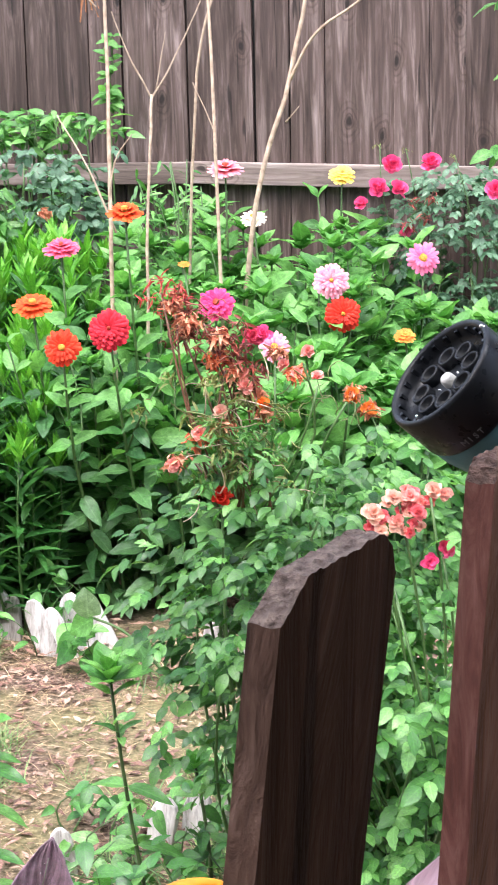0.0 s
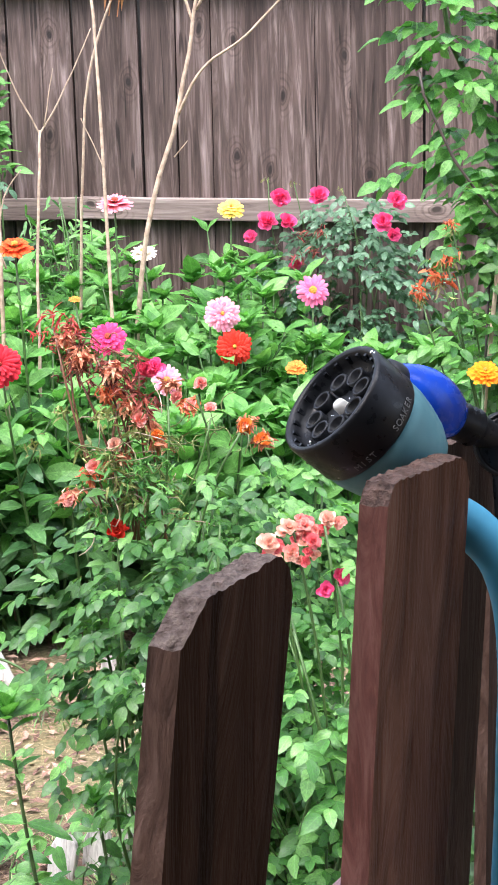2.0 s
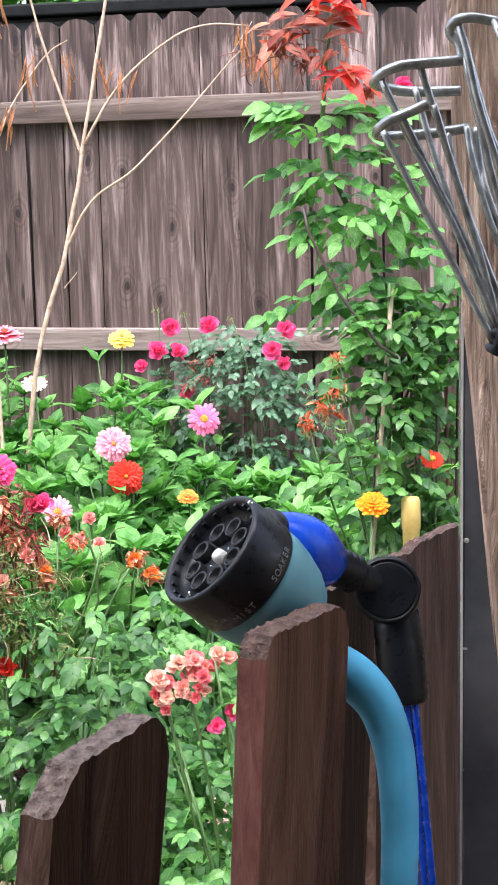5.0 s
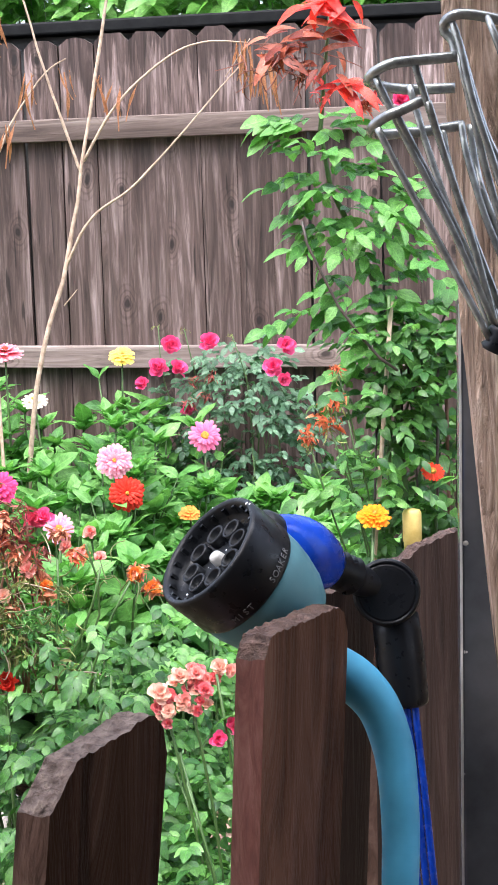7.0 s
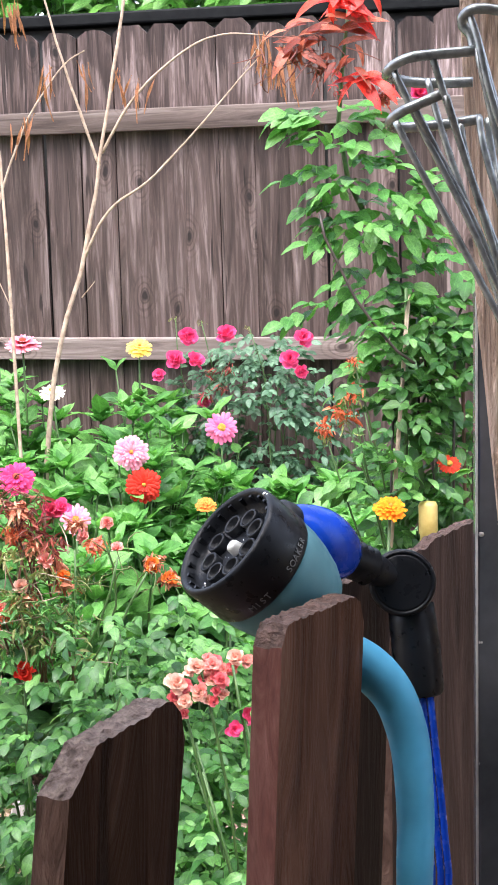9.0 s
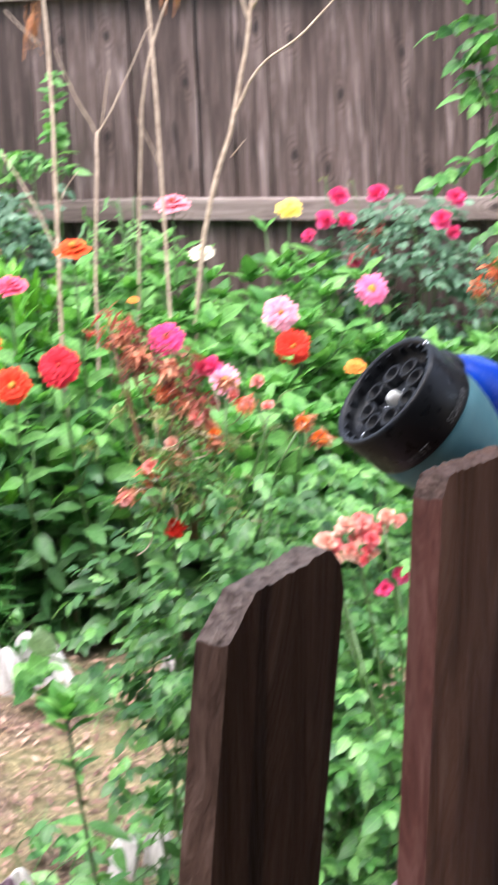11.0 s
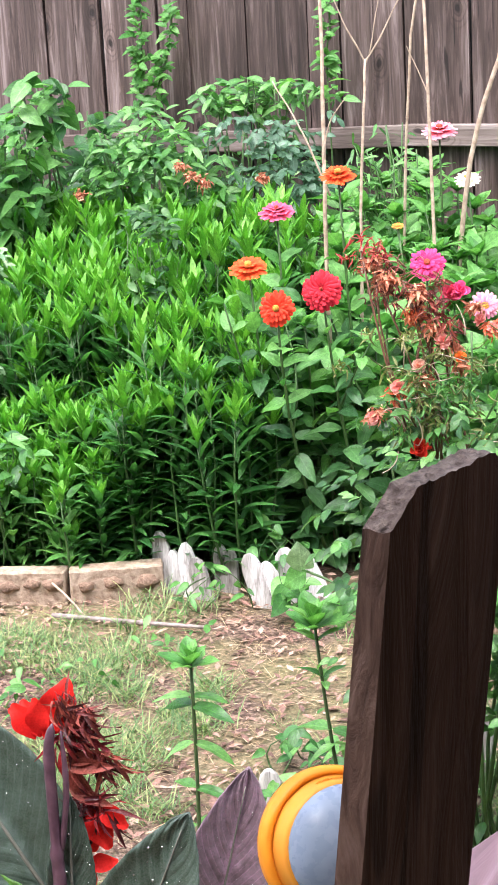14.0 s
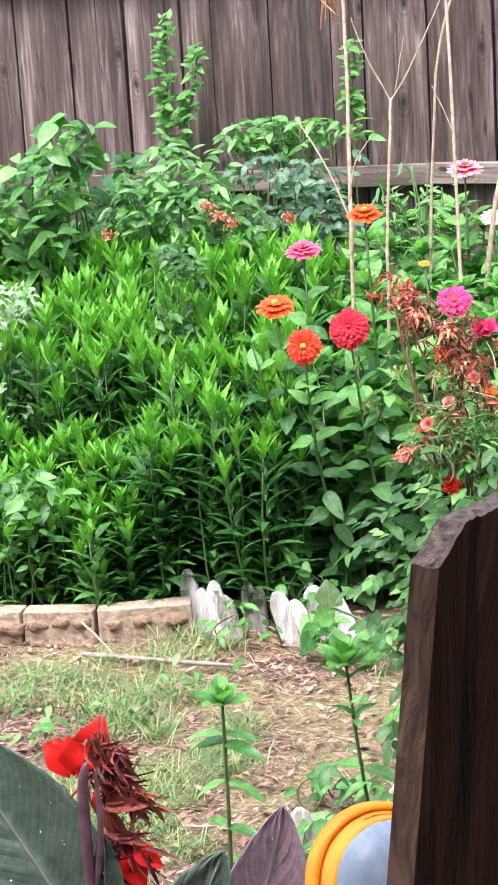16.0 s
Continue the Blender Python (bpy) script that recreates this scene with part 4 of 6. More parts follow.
for x, y, z, w, mat in ((-0.699, 2.136, 0.898, 0.034, ROSE_PINK), (-0.684, 2.141, 0.902, 0.03, CRIMSON), (-0.731, 2.088, 0.685, 0.034, SCARLET), (-0.624, 2.151, 0.879, 0.024, CORAL), (-0.61, 2.148, 0.846, 0.022, CORAL), (-0.762, 2.09, 0.772, 0.03, CORAL), (-0.797, 2.08, 0.728, 0.026, CORAL), (-0.7, 2.11, 0.835, 0.028, CORAL), (-0.637, 2.14, 0.85, 0.024, CORAL), (-0.562, 2.15, 0.822, 0.026, ORANGE), (-0.54, 2.15, 0.803, 0.026, ORANGE), (-0.735, 2.105, 0.8, 0.026, PALE_CORAL), (-0.68, 2.12, 0.81, 0.024, ORANGE), (-0.655, 2.14, 0.862, 0.022, CORAL)):
    rose_flower(spent_rose, (x, y, z), w * 0.9, mat, rng, CAM + SIDE * 0.5, 4)
FADED_RED = leafy("faded_red_petal", (0.3, 0.02, 0.02), (0.52, 0.05, 0.045), (0.72, 0.12, 0.1), 0.6, 0.25, (1, 1, 1), 0.0)
for x, z, w in ((-0.825, 0.975, 0.05), (-0.8, 0.965, 0.045), (-0.84, 0.95, 0.035), (-0.785, 0.955, 0.03), (-0.825, 0.93, 0.03)):
    dry_head(spent_rose, (x, 2.12, z), w, rng, 7, FADED_RED, "limp faded red petals")
for x, z in ((-0.82, 0.96), (-0.79, 0.9), (-0.76, 0.92), (-0.73, 0.86), (-0.7, 0.9), (-0.69, 0.84), (-0.77, 0.77), (-0.73, 0.79), (-0.62, 0.87), (-0.56, 0.82), (-0.66, 0.85), (-0.8, 0.93), (-0.75, 0.89), (-0.71, 0.88), (-0.74, 0.81), (-0.79, 0.74), (-0.6, 0.84)):
    cane_part(spent_rose, bent((-0.69 + rng.uniform(-0.03, 0.03) + 0.35 * (x + 0.69), 2.13, 0.66), (x, 2.115, z), 5, 0.03, rng), 0.0017, RED_STEM if x < -0.68 else GREEN_STEM, "stalk")

coral_rose = rose_bush((-0.4, 1.96, 0), (-0.42, 1.97, 0.4), (0.15, 0.12, 0.3), rng, 12, 22, 0.03, "rose with a cluster of coral-pink blooms", LEAF_BRIGHT)
for x, y, z, w in ((-0.481, 1.944, 0.716, 0.036), (-0.457, 1.952, 0.736, 0.028), (-0.436, 1.956, 0.739, 0.027), (-0.408, 1.963, 0.745, 0.03), (-0.453, 1.948, 0.701, 0.025), (-0.47, 1.94, 0.695, 0.025), (-0.425, 1.95, 0.72, 0.027)):
    rose_flower(coral_rose, (x, y, z), w * 0.85, rng.choice((CORAL, PALE_CORAL, ROSE_CORAL)), rng, CAM + SIDE * 0.3, 4)
    for _ in range(4):
        rose_flower(coral_rose, (x + rng.gauss(0, 0.012), y + 0.006, z + rng.gauss(-0.006, 0.008)), w * 0.62, rng.choice((CORAL, PALE_CORAL, ROSE_CORAL)), rng, CAM + SIDE * 0.3, 3)
for x, y, z in ((-0.411, 1.95, 0.658), (-0.392, 1.957, 0.675)):
    rose_flower(coral_rose, (x, y, z), 0.024, CRIMSON, rng, CAM, 3)
for x, y, z, w, mat in ((-0.537, 1.86, 0.614, 0.018, CRIMSON), (-0.524, 1.84, 0.502, 0.016, CRIMSON), (-0.509, 1.845, 0.504, 0.02, SCARLET), (-0.516, 1.835, 0.474, 0.018, PALE_CORAL), (-0.502, 1.845, 0.487, 0.02, PALE_CORAL)):
    cane_part(coral_rose, bent((-0.45, 1.95, z - 0.22), (x, y + 0.004, z), 5, 0.012, rng), 0.0014, GREEN_STEM, "stalk")
    rose_flower(coral_rose, (x, y, z), w, mat, rng, CAM, 3)
for x, z in ((-0.48, 0.71), (-0.45, 0.73), (-0.41, 0.74), (-0.395, 0.67)):
    cane_part(coral_rose, bent((-0.41, 1.955, 0.3), (x, 1.953, z), 6, 0.035, rng), 0.002, GREEN_STEM, "stalk")

rose_bush((-0.56, 2.28, 0), (-0.565, 2.25, 0.56), (0.17, 0.1, 0.2), rng, 18, 22, 0.023, "fresh green rose bush without blooms beside spent roses", LEAF_BRIGHT, fill=330)
# the tall climbing rose beside the near fence
tall_rose = thing("climbing_rose", (-0.29, 2.6, 0), "tall climbing rose with fresh green leaves and red young tips", "rose bush")
MAIN = [(-0.23, 2.6, 0), (-0.243, 2.61, 0.5), (-0.245, 2.61, 0.857), (-0.262, 2.634, 1.06), (-0.293, 2.646, 1.196), (-0.324, 2.65, 1.268), (-0.356, 2.653, 1.335), (-0.371, 2.66, 1.423), (-0.36, 2.65, 1.52), (-0.35, 2.65, 1.6)]
cane_part(tall_rose, MAIN, [0.0075, 0.007, 0.0065, 0.006, 0.0055, 0.005, 0.0045, 0.004, 0.0035, 0.003], GREEN_STEM)
DARK_CANE = speckled("dark_cane", (0.02, 0.016, 0.012), (0.06, 0.04, 0.03), 0.5, 60)
cane_part(tall_rose, [(-0.3812, 2.5197, 1.2858), (-0.3744, 2.5178, 1.2518), (-0.3618, 2.5158, 1.2256), (-0.3287, 2.5139, 1.1575), (-0.2947, 2.5139, 1.1099), (-0.2675, 2.5149, 1.0778), (-0.2412, 2.5236, 1.0574)], 0.0024, DARK_CANE)
cane_part(tall_rose, bent((-0.17, 2.6, 1.15), (-0.255, 2.6, 0.95), 6, 0.01, rng), 0.0022, DARK_CANE)
for _ in range(12):
    x = rng.uniform(-0.3, -0.13)
    cane_part(tall_rose, bent((x + rng.uniform(-0.03, 0.05), 2.6 + rng.uniform(-0.04, 0.06), 0), (x, 2.6 + rng.uniform(-0.04, 0.06), rng.uniform(0.85, 1.18)), 7, 0.03, rng), rng.uniform(0.0018, 0.0035), rng.choice((GREEN_STEM, DARK_CANE, RED_STEM)))
tops, lows = [], []
for _ in range(125):
    z = rng.uniform(1.05, 1.46)
    x = float(np.interp(z, (1.06, 1.196, 1.268, 1.335, 1.423), (-0.27, -0.293, -0.324, -0.345, -0.36)))
    side = rng.uniform(-0.11, 0.15)
    p = Vector((x + 0.6 * side, 2.63 + rng.gauss(0, 0.03), z))
    if z < 1.2 and rng.random() < 0.3:
        p.x += 0.06
    tops.append((p, (side + rng.gauss(0, 0.03), rng.gauss(-0.05, 0.05))))
for x, z in ((-0.42, 1.135), (-0.4, 1.142), (-0.38, 1.145), (-0.4, 1.435), (-0.385, 1.43)):
    tops.append((Vector((x, 2.575, z)), (-1.0, -0.2)))
for x, z in ((-0.36, 0.885), (-0.33, 0.89), (-0.31, 0.865)):
    tops.append((Vector((x, 2.5, z)), (-1.0, -0.2)))
for _ in range(900):
    z = rng.uniform(0.55, 1.14)
    p = Vector((rng.gauss(-0.23, 0.06), 2.6 + rng.gauss(0, 0.05), z))
    if noise.noise(p * 15) > -0.02 and -0.36 < p.x < -0.13:
        lows.append((p, (rng.gauss(0, 1), rng.gauss(-0.4, 1))))
part("leaves", Geo().spread(LEAFLET, frames(*rose_sprays(rng, tops[::2], 0.037, 0.6))), LEAF_BRIGHT, tall_rose, "", True, 0, "stuff")
part("leaves", Geo().spread(LEAFLET, frames(*rose_sprays(rng, tops[1::2], 0.039, 0.6))), YOUNG_ZINNIA, tall_rose, "", True, 0, "stuff")
part("leaves", Geo().spread(LEAFLET, frames(*rose_sprays(rng, lows[::2], 0.03, 1.2))), LEAF_BRIGHT, tall_rose, "", True, 0, "stuff")
part("leaves", Geo().spread(LEAFLET, frames(*rose_sprays(rng, lows[1::2], 0.027, 1.2))), LEAF_ROSE, tall_rose, "", True, 0, "stuff")
COPPER = leafy("coppery_young_leaf", (0.18, 0.03, 0.02), (0.38, 0.09, 0.045), (0.58, 0.2, 0.11), 0.4, 0.3, (1.2, 0.9, 0.7))
SCARLET_LEAF = leafy("scarlet_young_leaf", (0.5, 0.02, 0.015), (0.7, 0.04, 0.02), (0.8, 0.08, 0.04), 0.4, 0.3, (1.2, 0.9, 0.8))
SLIM = leaf(1.0, 0.34, 0.35, 0.4, 6, 0.42)
for mat, label, spots, size in ((SCARLET_LEAF, "scarlet young leaves", ((-0.35, 1.615), (-0.345, 1.605), (-0.365, 1.61), (-0.33, 1.62), (-0.325, 1.492), (-0.31, 1.49), (-0.345, 1.59)), 0.05), (COPPER, "coppery red young leaves", ((-0.4, 1.575), (-0.42, 1.57), (-0.39, 1.55), (-0.41, 1.54), (-0.375, 1.56), (-0.36, 1.54), (-0.44, 1.565), (-0.35, 1.57), (-0.38, 1.52), (-0.43, 1.55), (-0.345, 1.52)), 0.05)):
    P, W, U, S = [], [], [], []
    for x, z in spots:
        for k in range(5 if mat == SCARLET_LEAF else 3):
            a = rng.uniform(0, math.tau)
            P.append((x + rng.gauss(0, 0.014), 2.62 + rng.gauss(0, 0.01), z + rng.gauss(0, 0.006)))
            W.append((math.cos(a), 0.4 * math.sin(a) - 0.2, rng.uniform(-0.7, 0.45)))
            U.append((rng.gauss(0, 0.3), -0.7, 0.9))
            S.append(size * rng.uniform(0.7, 1.2))
    part("young_leaves", Geo().spread(SLIM, frames(P, W, U, S)), mat, tall_rose, label)
tangle(tall_rose, (-0.41, 2.62, 1.53), (0.05, 0.01, 0.03), rng, 40, RUST_STALK, 0.07, 0.0012, "rust-brown dry stalks", 0.9)
dry_head(tall_rose, (-0.294, 2.63, 1.462), 0.05, rng, 14, FADED_RED, "withered red bud")
dry_head(tall_rose, (-0.294, 2.625, 1.458), 0.045, rng, 8)
dry_head(tall_rose, (-0.36, 2.6, 1.47), 0.035, rng, 10, FADED_RED, "withered red bud")
rose_flower(tall_rose, (-0.235, 2.56, 1.46), 0.035, CRIMSON, rng)
for x, z, w in ((-0.343, 1.017, 0.046), (-0.352, 0.983, 0.052), (-0.383, 0.957, 0.036), (-0.335, 1.062, 0.024)):
    cane_part(tall_rose, bent((-0.27, 2.56, 0.62), (x, 2.525, z), 6, 0.02, rng), 0.0016, GREEN_STEM, "stalk")
    dry_head(tall_rose, (x, 2.52, z), w, rng, 12, RUST_PETAL, "withered salmon-red bloom")
    dry_head(tall_rose, (x, 2.524, z - 0.014), w, rng, 8, DRY_SEPAL, "yellowing sepals")


LEAF_PALE = leafy("pale_leaf", (0.144, 0.26, 0.132), (0.226, 0.36, 0.198), (0.36, 0.46, 0.26))

# ---- plants against the fence ----
rng = random.Random(51)


def leafy_shrub(name, label, foot, centre, radius, rng, stems, leaves, size, wide, material, droop=0.3, category="shrub", fill=0, thin=1.0):
    """A loose shrub: stems from one foot, and single leaves about them."""
    t = thing(name, foot, label, category)
    P, W, U, S = [], [], [], []
    c, r = Vector(centre), Vector(radius)

    def one(p):
        a, up = rng.uniform(0, math.tau), rng.uniform(-0.9, 0.6)
        P.append(p)
        W.append((math.cos(a), math.sin(a) - 0.35, up))
        U.append((rng.gauss(0, 0.5), -0.6 + rng.gauss(0, 0.4), 1))
        S.append(size * rng.uniform(0.6, 1.2))

    for _ in range(stems):
        d = Vector((rng.gauss(0, 1), rng.gauss(0, 1), rng.gauss(0.3, 1))).normalized()
        tip = c + Vector((d.x * r.x, d.y * r.y, d.z * r.z)) * rng.uniform(0.5, 1)
        line = bent(Vector(foot) + Vector((rng.gauss(0, 0.05), rng.gauss(0, 0.03), 0)), tip, 6, 0.05, rng)
        part("stem", Geo().tube(line, [r * thin for r in (0.005, 0.0045, 0.004, 0.0035, 0.003, 0.002)], 4), GREEN_STEM, t)
        for k in range(leaves):
            q = 5 * rng.uniform(0.45, 1.0)
            one(line[int(q)].lerp(line[min(5, int(q) + 1)], q - int(q)) + Vector((rng.gauss(0, 0.02), rng.gauss(0, 0.02), rng.gauss(0, 0.02))))
    for _ in range(fill):
        d = Vector((rng.gauss(0, 1), rng.gauss(0, 1), rng.gauss(0, 1))).normalized() * rng.uniform(0.2, 1) ** 0.5
        p = c + Vector((d.x * r.x, d.y * r.y, d.z * r.z))
        if noise.noise(p * 5) > -0.2:
            one(p)
    part("leaves", Geo().spread(leaf(1.0, wide, 0.25, droop, 3 if category == "tree" else 6, 0.38), frames(P, W, U, S)), material, t, "", True, 0, "stuff")
    return t


leafy_shrub("broadleaf_shrub", "tall broad-leaved bright green plant by the fence", (-2.58, 3.85, 0), (-2.56, 3.76, 0.84), (0.2, 0.13, 0.24), rng, 22, 14, 0.07, 0.6, LEAF_BRIGHT, fill=260)
leafy_shrub("broadleaf_shrub", "leafy shoot rising before the fence", (-2.46, 4.0, 0), (-2.455, 3.9, 1.07), (0.09, 0.08, 0.15), rng, 8, 9, 0.075, 0.55, LEAF_BRIGHT, fill=50)
leafy_shrub("fine_leaved_shrub", "fine-leaved green shrub growing along the fence", (-2.2, 4.2, 0), (-2.2, 4.02, 0.82), (0.25, 0.16, 0.23), rng, 24, 16, 0.055, 0.36, LEAF_BRIGHT, fill=900)
leafy_shrub("fine_leaved_shrub", "leafy green shrub below the fence rail", (-2.5, 4.35, 0), (-2.55, 4.3, 0.75), (0.35, 0.16, 0.28), rng, 16, 12, 0.07, 0.5, LEAF_ZINNIA, fill=500)
leafy_shrub("feathery_shrub", "feathery green plant before the fence rail", (-1.62, 4.4, 0), (-1.63, 4.3, 0.8), (0.16, 0.1, 0.19), rng, 20, 20, 0.05, 0.2, LEAF_BRIGHT, fill=420)
leafy_shrub("trailing_shrub", "arching shrub with leafy twigs against the fence", (-2.05, 4.5, 0), (-2.05, 4.42, 1.05), (0.28, 0.07, 0.05), rng, 14, 14, 0.055, 0.36, LEAF_BRIGHT, fill=230)
leafy_shrub("herb_clump", "dark green rose-like clump among taller herbs", (-2.0, 3.62, 0), (-1.97, 3.56, 0.72), (0.1, 0.07, 0.13), rng, 14, 14, 0.036, 0.5, LEAF_ROSE, fill=420, thin=0.35)
leafy_shrub("herb_clump", "pale silvery clump among green herbs", (-2.4, 3.45, 0), (-2.36, 3.4, 0.73), (0.1, 0.07, 0.05), rng, 8, 10, 0.03, 0.4, LEAF_PALE, fill=90, thin=0.3)
leafy_shrub("low_weed", "low broad-leaved weed at the bed's edge", (-2.2, 3.12, 0), (-2.17, 3.12, 0.3), (0.14, 0.06, 0.1), rng, 8, 8, 0.05, 0.5, LEAF_BRIGHT, fill=60, thin=0.4)
leafy_shrub("low_weed", "small green weed in front of white pickets", (-1.6, 3.12, 0), (-1.6, 3.12, 0.1), (0.06, 0.04, 0.06), rng, 5, 5, 0.035, 0.4, LEAF_BRIGHT, thin=0.35)
leafy_shrub("low_weed", "small green weed in front of white pickets", (-1.36, 3.1, 0), (-1.4, 3.1, 0.1), (0.08, 0.04, 0.05), rng, 4, 3, 0.06, 0.6, LEAF_BRIGHT, thin=0.35)
leafy_shrub("low_weed", "low seedling under the zinnias", (-1.53, 3.3, 0), (-1.53, 3.29, 0.12), (0.05, 0.04, 0.05), rng, 6, 4, 0.05, 0.55, LEAF_BRIGHT, thin=0.35)
weed = thing("low_weed", (-1.189, 3.06, 0), "leaning weed with large rounded leaves by the white pickets", "weed")
part("stem", Geo().tube(smooth_line([(-1.189, 3.07, 0), (-1.280, 3.06, 0.102), (-1.356, 3.055, 0.135)], 5), 0.0028, 6), GREEN_STEM, weed)
ROUND_LEAF = leaf(1.0, 0.82, 0.15, 0.3, 8, 0.45, 0.15, 2, 0.06)
for at, way, size, material in (((-1.366, 3.055, 0.135), (0.1, -0.4, 0.5), 0.075, LEAF_PALE), ((-1.356, 3.055, 0.135), (-0.9, -0.3, -0.55), 0.062, YOUNG_ZINNIA), ((-1.290, 3.06, 0.097), (0.2, -0.4, -0.9), 0.075, LEAF_BRIGHT), ((-1.270, 3.06, 0.102), (0.5, -0.3, -0.7), 0.06, LEAF_ZINNIA)):
    part("leaf", Geo().spread(ROUND_LEAF, frames([at], [way], [(0.2, -0.9, 0.5)], [size])), material, weed)
for k in range(22):
    x, y = rng.uniform(-2.2, -0.7), rng.uniform(1.9, 2.95)
    leafy_shrub("low_weed", "small green weed sprouting from the soil", (x, y, 0), (x, y, rng.uniform(0.025, 0.05)), (0.035, 0.03, 0.02), rng, 4, 4, rng.uniform(0.02, 0.04), 0.45, LEAF_BRIGHT, thin=0.25)
for x, y, h, s, mat in ((-0.97, 2.28, 0.1, 0.05, LEAF_BRIGHT), (-0.86, 2.02, 0.12, 0.055, LEAF_HERB), (-0.8, 2.34, 0.16, 0.045, LEAF_ROSE), (-1.0, 2.1, 0.07, 0.045, LEAF_BRIGHT), (-0.76, 1.96, 0.14, 0.05, LEAF_HERB), (-0.9, 1.8, 0.09, 0.05, LEAF_BRIGHT), (-0.7, 2.08, 0.2, 0.045, LEAF_ROSE), (-0.92, 2.5, 0.08, 0.04, LEAF_BRIGHT), (-0.82, 2.2, 0.12, 0.04, LEAF_ROSE), (-1.08, 2.42, 0.06, 0.04, LEAF_HERB), (-0.68, 1.85, 0.12, 0.05, LEAF_BRIGHT)):
    leafy_shrub("low_weed", "leafy green weed beneath the roses", (x, y, 0), (x, y, h), (0.06, 0.05, h * 0.6), rng, 5, 4, s * 0.9, 0.5, mat, thin=0.4, fill=6)
for x, y in ((-0.6, 2.45), (-0.5, 2.3), (-0.3, 2.2), (-0.45, 2.75), (-0.32, 2.5)):
    leafy_shrub("rose_undergrowth", "leafy green undergrowth below the roses", (x, y, 0), (x, y, 0.28), (0.14, 0.1, 0.15), rng, 8, 8, 0.05, 0.55, LEAF_ROSE, fill=45)
for x, y, z, h in ((-0.6, 4.55, 0.45, 0.35), (-0.35, 4.5, 0.5, 0.4), (-0.55, 4.0, 0.3, 0.25)):
    leafy_shrub("rose_undergrowth", "leafy green growth at the foot of the fence", (x, y, 0), (x, y, z), (0.2, 0.12, h), rng, 12, 10, 0.05, 0.5, LEAF_ROSE, fill=260)
dark_rose = rose_bush((-1.98, 4.35, 0), (-1.97, 4.2, 0.86), (0.2, 0.08, 0.16), rng, 12, 14, 0.036, "old rose with dark leaves and dried brown blooms", LEAF_GREY)
for x, y, z in ((-2.015, 3.9, 0.875), (-2.05, 3.9, 0.9), (-1.98, 3.9, 0.86), (-1.86, 4.0, 0.86), (-2.32, 3.85, 0.83)):
    dry_head(dark_rose, (x, y, z), 0.055, rng, 16)

# leafy shoots that stand before the boards
SHOOT_LEAF = leaf(1, 0.46, 0.25, 0.3, 6, 0.4)
for x0, x1, z0, z1, wide, count in ((-2.555, -2.53, 0.98, 1.4, 0.032, 130), (-2.5, -2.42, 0.99, 1.3, 0.024, 85), (-1.93, -1.918, 1.1, 1.3, 0.024, 50)):
    t = thing("vine", (x0, 4.62, 0), "upright leafy green shoot against the fence boards", "vine")
    line = smooth_line([(x0 + 0.05, 4.6, 0), (x0 + 0.02, 4.61, 0.5), (x0, 4.62, z0), ((x0 + x1) / 2 + 0.008, 4.62, (z0 + z1) / 2), (x1, 4.62, z1)], 4)
    part("stem", Geo().tube(line, 0.0028, 5), GREEN_STEM, t)
    P, W, U, S = [], [], [], []
    for k in range(count):
        q = rng.random()
        a = rng.uniform(0, math.tau)
        P.append((x0 + (x1 - x0) * q + 0.5 * wide * rng.gauss(0, 0.5), 4.615 + rng.gauss(0, 0.012), z0 + (z1 - z0) * q + rng.gauss(0, 0.006)))
        W.append((math.cos(a), 0.5 * math.sin(a) - 0.3, rng.uniform(-0.5, 0.8)))
        U.append((rng.gauss(0, 0.3), -0.7, 0.8))
        S.append(0.042 * rng.uniform(0.65, 1.2) * (1.1 - 0.3 * q))
    part("leaves", Geo().spread(SHOOT_LEAF, frames(P, W, U, S)), YOUNG_ZINNIA, t)


# ---- dead stalks ----
def stalk(label, lines, pods=()):
    """lines: lists of points with a first and a last radius."""
    t = thing("dead_stalk", tuple(lines[0][0][0][:2]) + (0,), label, "dry stalk", "dead stalks in the bed")
    for k, (pts, r0, r1) in enumerate(lines):
        fine = []
        p = [Vector(q) for q in pts]
        for i in range(len(p) - 1):
            before, after = p[max(i - 1, 0)], p[min(i + 2, len(p) - 1)]
            for j in range(6):
                u = j / 6
                fine.append(0.5 * (2 * p[i] + (p[i + 1] - before) * u + (2 * before - 5 * p[i] + 4 * p[i + 1] - after) * u**2 + (3 * p[i] - before - 3 * p[i + 1] + after) * u**3))
        fine.append(p[-1])
        fine = [q + Vector((noise.noise(q * 14), 0, 0)) * 0.004 * (0 < i < len(fine) - 1) for i, q in enumerate(fine)]
        n = len(fine)
        part("stem" if k == 0 else "branch", Geo().tube(fine, [0.82 * (r0 + (r1 - r0) * i / (n - 1)) * (1.12 if i % 9 == 4 else 1) for i in range(n)], 7), DRY_STEM, t)
    pod = leaf(1, 0.075, 0.8, 0.12, 7, 0.5, 0.03, 1, 0.3)
    for x, y, z, many in pods:
        for _ in range(many):
            m = frames([(x + rng.gauss(0, 0.02), y + rng.gauss(0, 0.01), z + rng.gauss(0, 0.01))], [(rng.gauss(0, 0.2), rng.gauss(0, 0.15), -1)], [(rng.gauss(0, 1), -1, 0)], [rng.uniform(0.06, 0.12)])
            part("dry_pod", Geo().spread(pod, m), DRY_LEAF, t, "hanging rust-brown dry pod")
    return t


